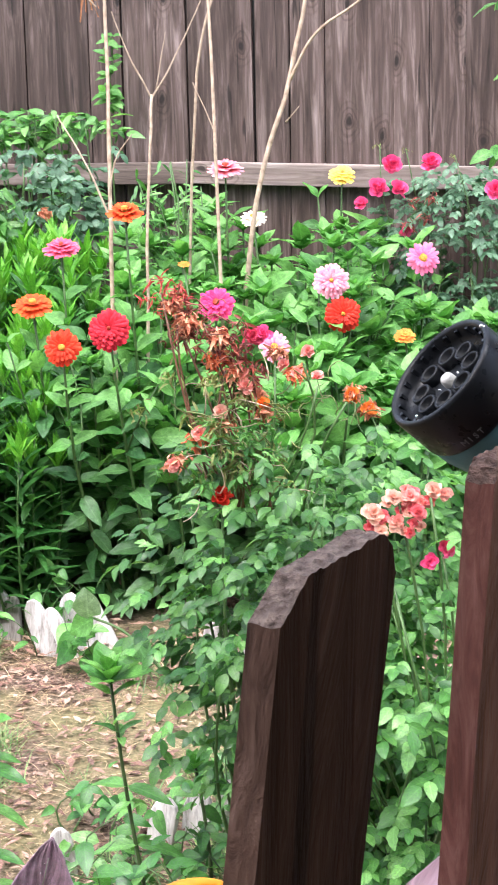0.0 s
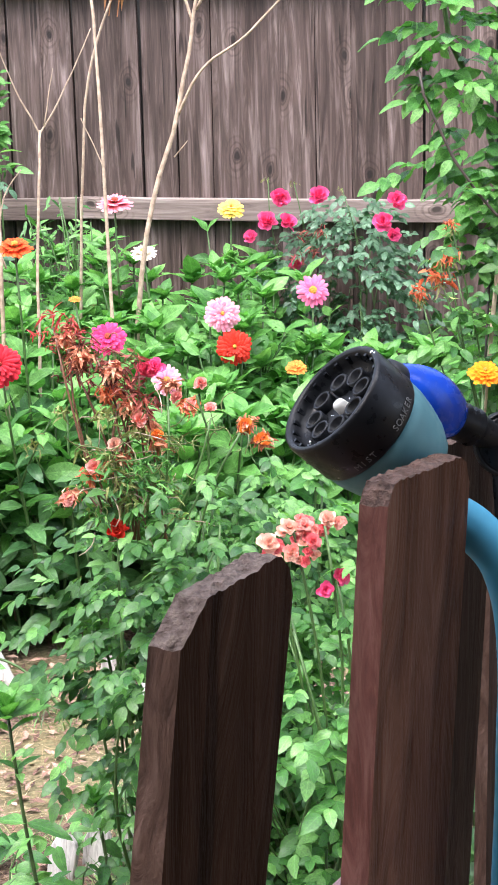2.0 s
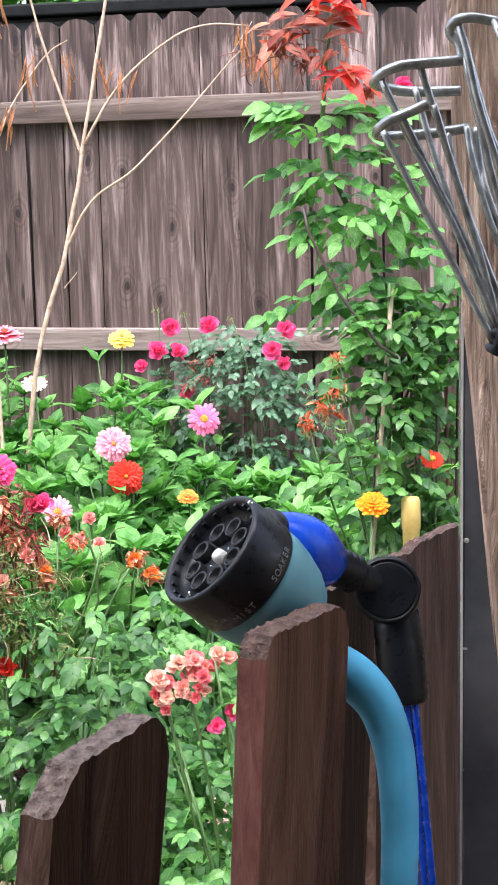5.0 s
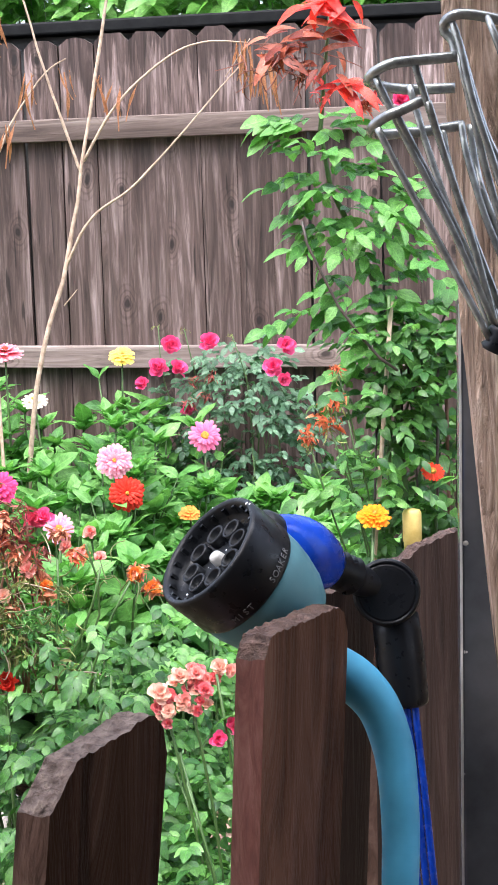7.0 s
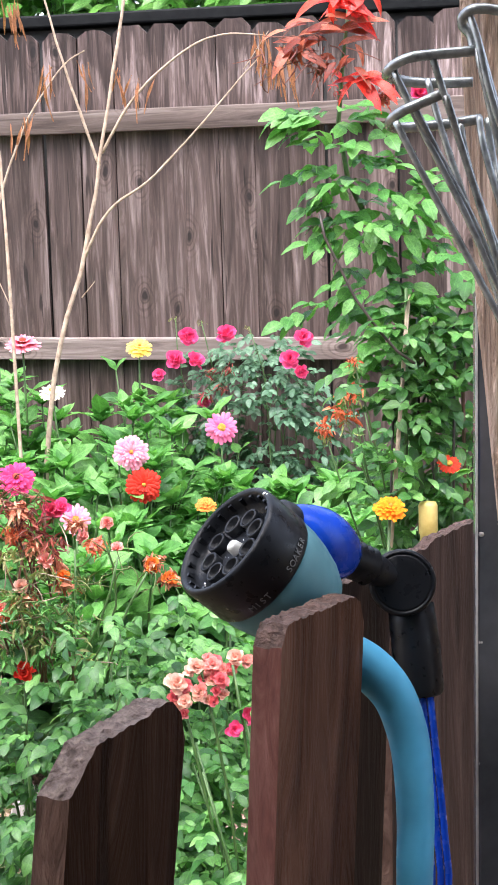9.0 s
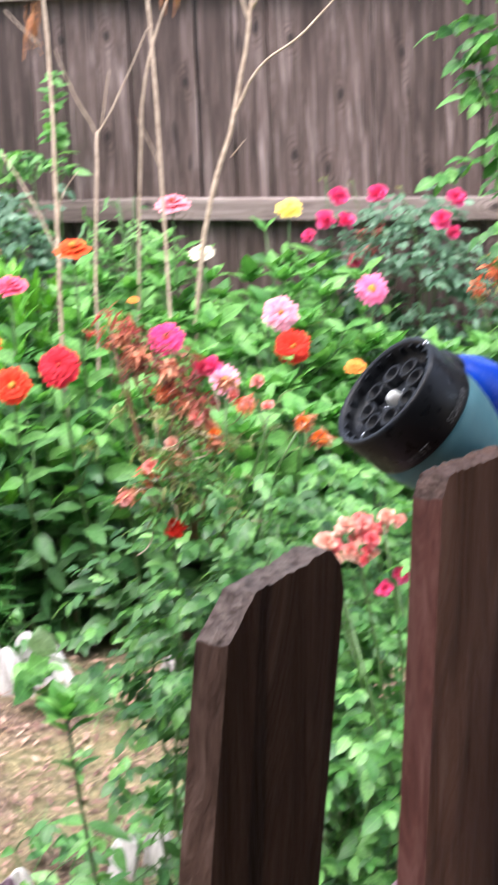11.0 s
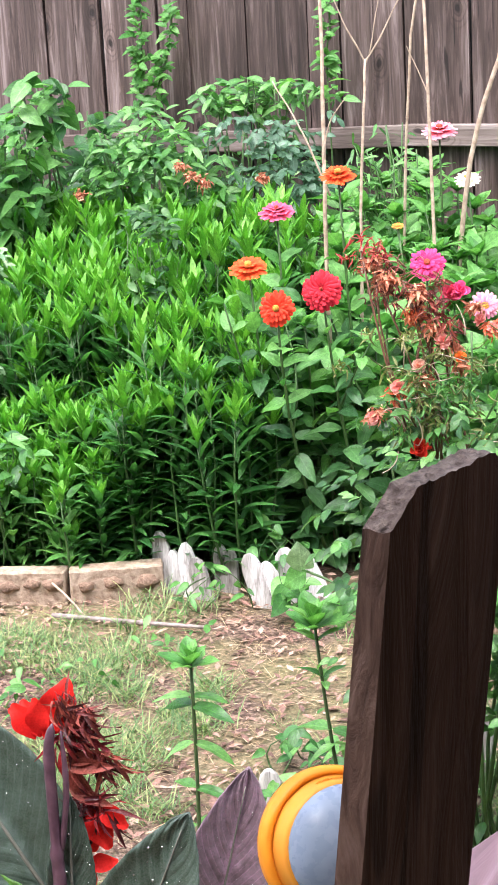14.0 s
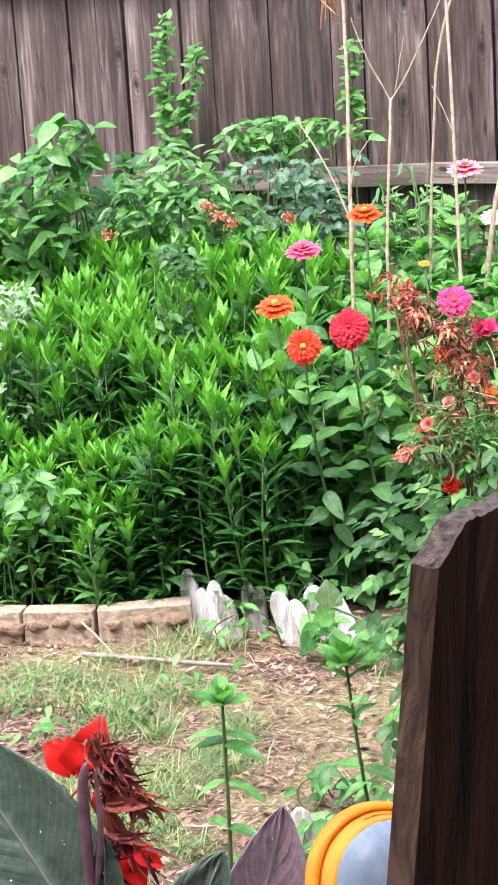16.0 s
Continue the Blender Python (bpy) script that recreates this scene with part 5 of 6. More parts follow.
DRY_LEAF = leafy("dry_leaf", (0.2, 0.075, 0.035), (0.38, 0.15, 0.07), (0.55, 0.28, 0.15), 0.7, 0.25)
stalk("tall branched dead stalk, pale tan and bare", [
    ([(-1.36, 3.96, 0), (-1.309, 4.0, 0.806), (-1.226, 4.072, 1.187), (-1.19, 4.11, 1.415), (-1.128, 4.179, 1.816), (-1.11, 4.19, 1.92)], 0.009, 0.0035),
    ([(-1.19, 4.11, 1.4), (-1.26, 4.12, 1.6), (-1.35, 4.14, 1.9)], 0.005, 0.003),
    ([(-1.185, 4.115, 1.43), (-1.1, 4.12, 1.56), (-0.974, 4.139, 1.67), (-0.88, 4.16, 1.706), (-0.786, 4.182, 1.702)], 0.005, 0.002),
    ([(-1.226, 4.072, 1.18), (-1.16, 4.07, 1.29), (-1.042, 4.084, 1.374), (-0.9, 4.13, 1.53), (-0.8, 4.171, 1.644)], 0.005, 0.002),
    ([(-1.235, 4.06, 1.08), (-1.2, 4.06, 1.12)], 0.0025, 0.001), ([(-0.83, 4.15, 1.62), (-0.77, 4.17, 1.71)], 0.002, 0.001)],
    [(-1.14, 4.16, 1.64, 3), (-1.06, 4.14, 1.62, 4), (-0.79, 4.17, 1.7, 14), (-0.74, 4.17, 1.66, 10)])
stalk("thin dead stalk hung with rust-brown pods", [([(-1.5, 4.0, 0), (-1.46, 4.03, 1.1), (-1.395, 4.073, 1.44), (-1.292, 4.12, 1.629), (-1.22, 4.12, 1.68)], 0.005, 0.002)],
      [(-1.38, 4.08, 1.52, 5), (-1.3, 4.12, 1.64, 5), (-1.22, 4.12, 1.66, 3), (-1.4, 4.08, 1.8, 8)])
stalk("straight pale dead stalk beside the zinnias", [([(-1.48, 3.5, 0), (-1.501, 3.568, 0.761), (-1.518, 3.619, 0.99), (-1.551, 3.701, 1.372), (-1.6, 3.78, 1.7)], 0.0068, 0.0045), ([(-1.5, 3.6, 0.86), (-1.57, 3.62, 1.0), (-1.66, 3.66, 1.12)], 0.0032, 0.002), ([(-1.515, 3.6, 0.93), (-1.5, 3.61, 1.02), (-1.46, 3.62, 1.08)], 0.0025, 0.0015), ([(-1.57, 3.7, 1.36), (-1.66, 3.72, 1.44)], 0.002, 0.001)],
      [(-1.59, 3.74, 1.44, 10)])
stalk("forked thin dead stalk", [([(-1.455, 3.6, 0), (-1.469, 3.712, 0.808), (-1.48, 3.798, 1.159)], 0.0052, 0.004), ([(-1.48, 3.798, 1.15), (-1.44, 3.85, 1.24), (-1.38, 3.9, 1.39)], 0.003, 0.0015), ([(-1.48, 3.798, 1.15), (-1.53, 3.79, 1.25), (-1.57, 3.79, 1.35)], 0.0028, 0.0015), ([(-1.47, 3.8, 1.17), (-1.45, 3.82, 1.3)], 0.0022, 0.001)])
stalk("bare dead stalk standing before the fence", [([(-1.31, 3.8, 0), (-1.361, 3.905, 0.894), (-1.407, 4.003, 1.362), (-1.44, 4.06, 1.6)], 0.006, 0.004), ([(-1.38, 3.95, 1.06), (-1.44, 3.97, 1.18)], 0.0022, 0.001)])


# ---- edging ----
CONCRETE = speckled("edging_block_stone", (0.24, 0.155, 0.105), (0.5, 0.385, 0.285), 0.85, 70, 0, 1.0, 0.006)
BOSS_STONE = speckled("boss_stone", (0.12, 0.07, 0.045), (0.34, 0.22, 0.15), 0.85, 120, 0, 1.0, 0.006)
WHITE = wood("weathered_white_paint", (0.2, 0.18, 0.16), (0.43, 0.41, 0.385), (0.64, 0.62, 0.59), 0.7, grain=3.0, streak=0.35, lengthwise=12, knots=1.0, cracks=0.7)


def edging_block(a, b, label):
    """A moulded border block from a to b, with pebble bosses on its face."""
    a, b = Vector((*a, 0)), Vector((*b, 0))
    u = (b - a).normalized()
    out = Vector((u.y, -u.x, 0))
    length = (b - a).length - 0.006
    t = thing("edging_block", a.lerp(b, 0.5), label, "garden edging", "blocks round the bed")
    bm = bmesh.new()
    bmesh.ops.create_cube(bm, size=1)
    bmesh.ops.scale(bm, vec=(length, 0.055, 0.1), verts=bm.verts)
    bmesh.ops.bevel(bm, geom=bm.edges[:], offset=0.003, segments=1, affect="EDGES")
    bmesh.ops.subdivide_edges(bm, edges=bm.edges[:], cuts=5, use_grid_fill=True)
    m = Matrix((u, -out, Vector((0, 0, 1)))).transposed().to_4x4()
    m.translation = a.lerp(b, 0.5) + Vector((0, 0, 0.022))
    bmesh.ops.transform(bm, matrix=m, verts=bm.verts)
    for v in bm.verts:
        v.co += Vector(noise.noise_vector(v.co * 45)) * 0.0022
    me = bpy.data.meshes.new("body")
    bm.to_mesh(me)
    bm.free()
    part("body", me, CONCRETE, t, "", False)
    for k in range(3):
        q = (k + 0.5) / 3 + rng.uniform(-0.06, 0.06)
        big = rng.uniform(1.1, 1.75)
        c = a.lerp(b, q) + out * 0.026 + Vector((0, 0, 0.038 + rng.uniform(-0.007, 0.007)))
        bm = bmesh.new()
        bmesh.ops.create_icosphere(bm, subdivisions=2, radius=1)
        for v in bm.verts:
            v.co *= big * (1 + 0.55 * noise.noise(v.co * 1.7 + Vector((k * 3, a.x * 9, 0))))
            v.co = c + u * v.co.x * rng.uniform(0.017, 0.0175) + out * v.co.y * 0.0095 + Vector((0, 0, v.co.z * 0.0105))
        me = bpy.data.meshes.new("boss")
        bm.to_mesh(me)
        bm.free()
        me.shade_smooth()
        part("boss", me, BOSS_STONE, t, "rounded pebble moulded on the face")


border = [(-2.56, 2.98), (-2.38, 2.99), (-2.215, 3.015), (-2.13, 3.035), (-1.97, 3.09), (-1.78, 3.2)]
for a, b in zip(border, border[1:]):
    edging_block(a, b, "tan moulded concrete edging block with pebble bosses")


def white_picket(x, y, h, w, lean, turn, label="chalky white wooden edging picket leaning in the soil"):
    w2, d, g = w / 2, 0.014, Geo()
    prof = [(-w2, -0.03), (w2, -0.03), (w2 * 0.98, h * 0.68), (w2 * 0.72, h * 0.88), (w2 * 0.25, h), (-w2 * 0.25, h), (-w2 * 0.72, h * 0.88), (-w2, h * 0.68)]
    n = len(prof)
    m = pose(x, y, 0, -8, lean, turn)
    g.add([tuple(m @ Vector((p, q, z))) for q in (0, d) for p, z in prof], [tuple(range(n)), tuple(range(2 * n - 1, n - 1, -1))] + [(i, n + i, n + (i + 1) % n, (i + 1) % n) for i in range(n)])
    ob = part("edging_picket", g, WHITE, None, label, False, 0.003)
    return tagged(ob, label, "garden edging", "white pickets round the bed")


for x, y, h, w, lean, turn in ((-1.985, 3.36, 0.13, 0.05, -8, 50), (-1.915, 3.37, 0.12, 0.04, -10, 40), (-1.79, 3.215, 0.135, 0.045, -8, 5), (-1.755, 3.21, 0.095, 0.035, -9, 4), (-1.715, 3.2, 0.118, 0.042, -10, 2), (-1.68, 3.195, 0.09, 0.045, -18, 2), (-1.668, 3.262, 0.1, 0.035, -5, 0), (-1.64, 3.262, 0.09, 0.03, -5, 0), (-1.53, 3.195, 0.115, 0.05, -22, 5), (-1.49, 3.2, 0.1, 0.04, -24, 8), (-1.475, 3.245, 0.115, 0.06, -14, 10), (-1.43, 3.27, 0.12, 0.06, -26, 14),
                               (-1.16, 3.2, 0.13, 0.055, 12, 0), (-1.09, 3.14, 0.12, 0.05, -10, 20), (-1.02, 3.1, 0.1, 0.05, -5, 10), (-0.87, 3.06, 0.11, 0.05, 14, 10),
                               (-1.065, 2.24, 0.075, 0.04, -6, 20), (-0.96, 2.38, 0.08, 0.05, 8, -10), (-0.91, 2.42, 0.08, 0.05, 4, 0), (-0.85, 2.45, 0.1, 0.05, -4, 0), (-0.79, 2.46, 0.12, 0.05, 5, 0)):
    white_picket(x, y, h, w, lean, turn)


# ---- litter and grass on the ground ----
def strips(name, label, count, area, length, width, material, rng, tilt=0.1, ok=None, category="litter"):
    P, W, U, S = [], [], [], []
    while len(P) < count:
        x, y = rng.uniform(*area[0]), rng.uniform(*area[1])
        if ok and not ok(x, y):
            continue
        a = rng.uniform(0, math.tau)
        P.append((x, y, 0.004 + 0.02 * noise.noise((x * 1.7, y * 1.7, 0)) + rng.uniform(0, 0.008)))
        W.append((math.cos(a), math.sin(a), rng.uniform(-tilt, tilt)))
        U.append((rng.uniform(-0.3, 0.3), rng.uniform(-0.3, 0.3), 1))
        S.append(rng.uniform(*length))
    ob = part(name, Geo().spread(leaf(1, width, 0.3, 0.02, 2), frames(P, W, U, S)), material)
    return tagged(ob, label, category, "", "stuff")


STRAW = leafy("straw", (0.2, 0.105, 0.055), (0.42, 0.275, 0.15), (0.66, 0.52, 0.33), 0.7, 0.1)
CHIPS = leafy("wood_chip", (0.07, 0.035, 0.025), (0.24, 0.13, 0.095), (0.42, 0.28, 0.21), 0.8, 0.0)
strips("straw_litter", "dry straw and grass clippings on the soil", 19000, ((-3.0, -0.2), (1.5, 3.3)), (0.015, 0.075), 0.022, STRAW, rng, 0.25)
strips("wood_chips", "reddish wood chips scattered on the soil", 16000, ((-3.0, -0.2), (1.5, 4.0)), (0.008, 0.034), 0.42, CHIPS, rng, 0.4)


def grass(name, label, count, area, rng, lo, hi, patch):
    P, W, U, S = [], [], [], []
    while len(P) < count:
        x, y = rng.uniform(*area[0]), rng.uniform(*area[1])
        if noise.noise((x * 3.1, y * 3.1, 5)) + 0.6 * noise.noise((x * 9, y * 9, 2)) < patch:
            continue
        for _ in range(5):
            a = rng.uniform(0, math.tau)
            up = rng.uniform(0.8, 3)
            P.append((x + rng.gauss(0, 0.012), y + rng.gauss(0, 0.012), -0.005))
            W.append((math.cos(a), math.sin(a), up))
            U.append((-math.cos(a) * up, -math.sin(a) * up, 1))
            S.append(rng.uniform(lo, hi))
    ob = part(name, Geo().spread(leaf(1, 0.042, 0.4, 0.5, 3, 0.3), frames(P, W, U, S)), LEAF_GRASS)
    return tagged(ob, label, "grass", "", "stuff")


LEAF_GRASS = leafy("grass_blade", (0.07, 0.15, 0.05), (0.15, 0.27, 0.085), (0.4, 0.42, 0.19), 0.5, 0.3, vein=0.0)
grass("thin_grass", "patchy thin grass on the open soil", 44000, ((-2.9, -0.3), (1.6, 2.84)), rng, 0.018, 0.065, 0.0)
grass("border_grass", "grass tufts along the bed's edge", 700, ((-2.4, -0.9), (2.85, 3.15)), rng, 0.03, 0.08, 0.15)

GREY_STICK = speckled("grey_stick_bark", (0.14, 0.105, 0.09), (0.36, 0.3, 0.27), 0.8, 80)
stick = thing("fallen_stick", (-1.75, 2.95, 0), "thin dry fallen stick on the soil", "stick")
part("stem", Geo().tube(bent((-1.93, 2.95, 0.012), (-1.56, 2.975, 0.015), 6, 0.01, rng), [0.006, 0.0062, 0.006, 0.0055, 0.005, 0.004], 8), GREY_STICK, stick)
part("twig", Geo().tube(bent((-1.85, 2.955, 0.015), (-1.97, 3.02, 0.06), 4, 0.005, rng), 0.003, 5), DRY_STEM, stick)


# ---- beyond the fence ----
BLACK = speckled("black_painted_metal", (0.004, 0.0045, 0.005), (0.012, 0.013, 0.013), 0.65, 30, spec=0.15)
BACKING = speckled("dark_backing_board", (0.02, 0.02, 0.02), (0.045, 0.045, 0.042), 0.7, 8)
# Only the bar is known; the dark wall is added to darken board gaps.
shed = thing("shed", (-2, 5.2, 0), "black bar behind the fence on an added dark backing wall", "shed")
part("wall", Geo().box((-7, 4.93, 0), (3, 5.0, 1.812)), BACKING, shed, "", False)
part("roof_edge", Geo().box((-7.02, 4.89, 1.816), (3.02, 5.02, 1.852)), BLACK, shed, "black painted bar above the fence boards", False, 0.006)
for k in range(10):
    x = -5.6 + 0.75 * k
    leafy_shrub("tree", "leafy green tree beyond the fence", (x, 6.4, 0), (x, 6.0 + 0.3 * (k % 2), 2.3), (0.75, 0.45, 0.85), rng, 24, 30, 0.11, 0.5, LEAF_TREE, 0.3, "tree", 3200)

# yellow marigold, orange lily and a cane beside the climbing rose
zinnia((-0.265, 2.44, 0), (-0.27, 2.42, 0.855), rng, 6, 0.05, (SIDE + CAM * 0.4, 0.05, GOLD, DISC, 4), "golden yellow flower on a leafy stem", LEAF_ROSE, 0)
zinnia((-0.19, 2.56, 0), (-0.194, 2.543, 0.902), rng, 6, 0.06, (CAM + SIDE, 0.036, ORANGERED, DISC, 1), "orange star-shaped flower on a stem", LEAF_ROSE, 0)
CANE = speckled("yellow_cane", (0.5, 0.36, 0.1), (0.7, 0.55, 0.2), 0.5, 40)
g = Geo().lathe([(0.013, 0), (0.0135, 0.4), (0.0128, 0.41), (0.013, 0.8), (0.0145, 0.802), (0.0145, 0.845), (0.012, 0.85), (0.0001, 0.852)], pose(-0.223, 2.5, 0), 14)
tagged(part("garden_cane", g, CANE), "thick yellow bamboo cane in the bed", "cane")
g = Geo().tube(bent((-0.34, 2.45, 0), (-0.255, 2.57, 1.16), 6, 0.005, rng), 0.0036, 6)
tagged(part("plant_stake", g, DRY_STEM), "thin tan plant stake among roses", "stake")


# ---- hose nozzles on the near fence ----
def plastic(name, colour, rough=0.4, wear=0.25):
    m, t, b = nodes_of(name, rough, 0.25)
    v = mapped(t, (160, 160, 160), 5.0)
    ns = node(t, "ShaderNodeTexNoise", Scale=1.0, Detail=5.0)
    t.links.new(v, ns.inputs["Vector"])
    v2 = mapped(t, (22, 22, 22), 5.0)
    n2 = node(t, "ShaderNodeTexNoise", Scale=1.0, Detail=3.0)
    t.links.new(v2, n2.inputs["Vector"])
    r = ramp(t, n2.outputs[0], [(0.3, tuple(c * (1 - wear) for c in colour)), (0.7, tuple(min(1, c * (1 + wear) + 0.01 * wear) for c in colour))])
    t.links.new(r.outputs[0], b.inputs["Base Color"])
    rr = ramp(t, ns.outputs[0], [(0.35, (rough - 0.12,) * 3), (0.7, (rough + 0.2,) * 3)])
    t.links.new(rr.outputs[0], b.inputs["Roughness"])
    bump(t, b, ns.outputs[0], 0.15, 0.0006)
    return m


WATER = nodes_of("silvery_rain_bead", 0.12, 0.5, 1.0)[0]
WATER.node_tree.nodes["Principled BSDF"].inputs["Base Color"].default_value = (0.85, 0.87, 0.88, 1)


def rain_beads(parent, m, count, inner, outer, height, rb):
    """Small rain beads scattered on a flat ring of the pose m."""
    g = Geo()
    for _ in range(count):
        a, q, r = rb.uniform(0, math.tau), rb.uniform(inner, outer), rb.choice((0.0003, 0.0004, 0.0006, 0.001))
        g.lathe([(r * 1.3, 0), (r * 1.1, r * 0.4), (r * 0.5, r * 0.7), (0.00001, r * 0.75)], m @ pose(q * math.cos(a), q * math.sin(a), height), 6)
    return part("rain_bead", g, WATER, parent, "clear rain drops", True, 0, "stuff")


TEAL = plastic("teal_rubber", (0.085, 0.215, 0.25), 0.5)
TEAL_GRIP = plastic("bright_teal_grip", (0.055, 0.27, 0.42), 0.5)
BLACK_PLASTIC = plastic("black_plastic", (0.0055, 0.007, 0.0095), 0.36, 0.5)
BLUE_PLASTIC = plastic("blue_plastic", (0.006, 0.06, 0.5), 0.2, 0.5)
GREY_PLASTIC = plastic("blue_grey_plastic", (0.2, 0.25, 0.33), 0.28, 0.4)
ORANGE_PLASTIC = plastic("orange_plastic", (0.8, 0.27, 0.015), 0.4)
AMBER_PLASTIC = plastic("amber_plastic", (0.72, 0.29, 0.03), 0.45)
CHROME = plastic("pale_metal", (0.55, 0.55, 0.53), 0.3)
PRINT = plastic("grey_print", (0.14, 0.145, 0.15), 0.6)
STEEL = speckled("wet_grey_wire", (0.2, 0.21, 0.205), (0.55, 0.57, 0.55), 0.24, 140, 0.6)
POST_METAL = speckled("dark_post_metal", (0.055, 0.066, 0.08), (0.19, 0.21, 0.235), 0.2, 9, 0.5)


def axis_pose(at, axis, toward):
    """A pose with its z along the axis and its x turned to a point."""
    z = Vector(axis).normalized()
    x = Vector(toward) - Vector(at)
    x = (x - x.dot(z) * z).normalized()
    m = Matrix((x, z.cross(x), z)).transposed().to_4x4()
    m.translation = at
    return m


def ring_words(parent, m, radius, height, words, degrees, size, material, out=0.0004):
    """A word set letter by letter round a dial, each letter flat on its wall."""
    step = size * 0.72 / radius
    n = len(words)
    bag = None
    for i, ch in enumerate(words):
        a = radians(degrees) + (i - (n - 1) / 2) * step
        normal = Vector((math.cos(a), math.sin(a), 0))
        up = Vector((0, 0, 1))
        right = up.cross(normal)
        k = Matrix((right, up, normal)).transposed().to_4x4()
        k.translation = normal * (radius + out) + Vector((0, 0, height))
        curve = bpy.data.curves.new("letter", "FONT")
        curve.body, curve.size, curve.align_x, curve.align_y, curve.extrude = ch, size, "CENTER", "CENTER", 0.0002
        ob = bpy.data.objects.new("letter", curve)
        me = bpy.data.meshes.new_from_object(ob)
        bpy.data.objects.remove(ob)
        me.transform(m @ k)
        bag = bag or Geo()
        bag.add([tuple(v.co) for v in me.vertices], [tuple(p.vertices) for p in me.polygons])
    return part("lettering", bag, material, parent, "pale printed word " + words, False)


def teal_nozzle():
    at, axis = Vector((-0.148, 0.782, 1.132)), Vector((-0.605, -0.455, 0.658))
    m = axis_pose(at, axis, (0.063, -0.128, 1.31))
    t = thing("hose_nozzle", (-0.09, 0.8, 1.09), "teal hose nozzle with a black spray dial resting on a picket", "hose nozzle")
    r = 0.0352
    dial = part("dial", Geo().lathe([(0.0001, -0.009), (0.0285, -0.009), (0.0295, -0.004), (0.031, 0.0), (0.0325, 0.0015), (r - 0.0008, 0.001), (r, -0.001), (r, -0.026), (r - 0.001, -0.028), (0.03, -0.0285)], m, 64), BLACK_PLASTIC, t, "black dial with spray openings")
    for k in range(22):
        a = math.tau * k / 22
        g = Geo().box((-0.0014, -0.0011, -0.003), (0.0014, 0.0011, 0.003), m @ pose(0.0306 * math.cos(a), 0.0306 * math.sin(a), -0.0035, 0, 0, math.degrees(a)))
        part("rib", g, BLACK_PLASTIC, dial, "", False)
    for k in range(8):
        a = math.tau * (k + 0.3) / 8
        q = m @ pose(0.0175 * math.cos(a), 0.0175 * math.sin(a), -0.009)
        part("spray_opening", Geo().lathe([(0.0062, 0.0), (0.0062, 0.005), (0.0054, 0.0058), (0.0046, 0.005), (0.004, 0.001), (0.0001, 0.001)], q, 18), BLACK_PLASTIC, dial)
    part("spray_opening", Geo().lathe([(0.0042, -0.009), (0.0038, -0.005), (0.003, -0.0036), (0.0015, -0.003), (0.0001, -0.0028)], m, 20), CHROME, dial, "pale centre jet")
    rain_beads(dial, m, 16, 0.006, 0.028, -0.009, random.Random(3))
    rain_beads(dial, m, 4, 0.0325, 0.0348, 0.001, random.Random(4))
    ring_words(dial, m, r, -0.0232, "MIST", -24, 0.0052, PRINT)
    ring_words(dial, m, r, -0.0232, "SOAKER", 30, 0.0052, PRINT)
    body = [(0.0335, -0.0275), (0.0345, -0.030), (0.0342, -0.036), (0.032, -0.047), (0.0285, -0.058), (0.0235, -0.067), (0.016, -0.0735), (0.008, -0.0765), (0.0001, -0.0775)]
    part("body", Geo().lathe(body, m, 48), TEAL, t, "matt teal rubber body")
    g = Geo()
    rough = [Vector(p) for p in ((-0.095, 0.795, 1.068), (-0.084, 0.799, 1.064), (-0.071, 0.801, 1.055), (-0.0605, 0.803, 1.0405), (-0.0535, 0.801, 1.02), (-0.0505, 0.796, 1.0), (-0.049, 0.79, 0.975), (-0.049, 0.782, 0.949), (-0.05, 0.78, 0.9), (-0.055, 0.79, 0.8))]
    pts = smooth_line(rough, 5)
    g.tube(pts, [float(np.interp(i, (0, 8, 15, 25, 45), (0.0135, 0.0132, 0.0118, 0.0106, 0.0095))) for i in range(len(pts))], 24)
    part("handle", g, TEAL_GRIP, t, "curved light teal grip")
    g = Geo().tube([(-0.055, 0.79, 0.8), (-0.06, 0.8, 0.6), (-0.055, 0.82, 0.3), (-0.05, 0.85, 0.012)], 0.009, 12)
    part("hose", g, BLACK_PLASTIC, t)


teal_nozzle()


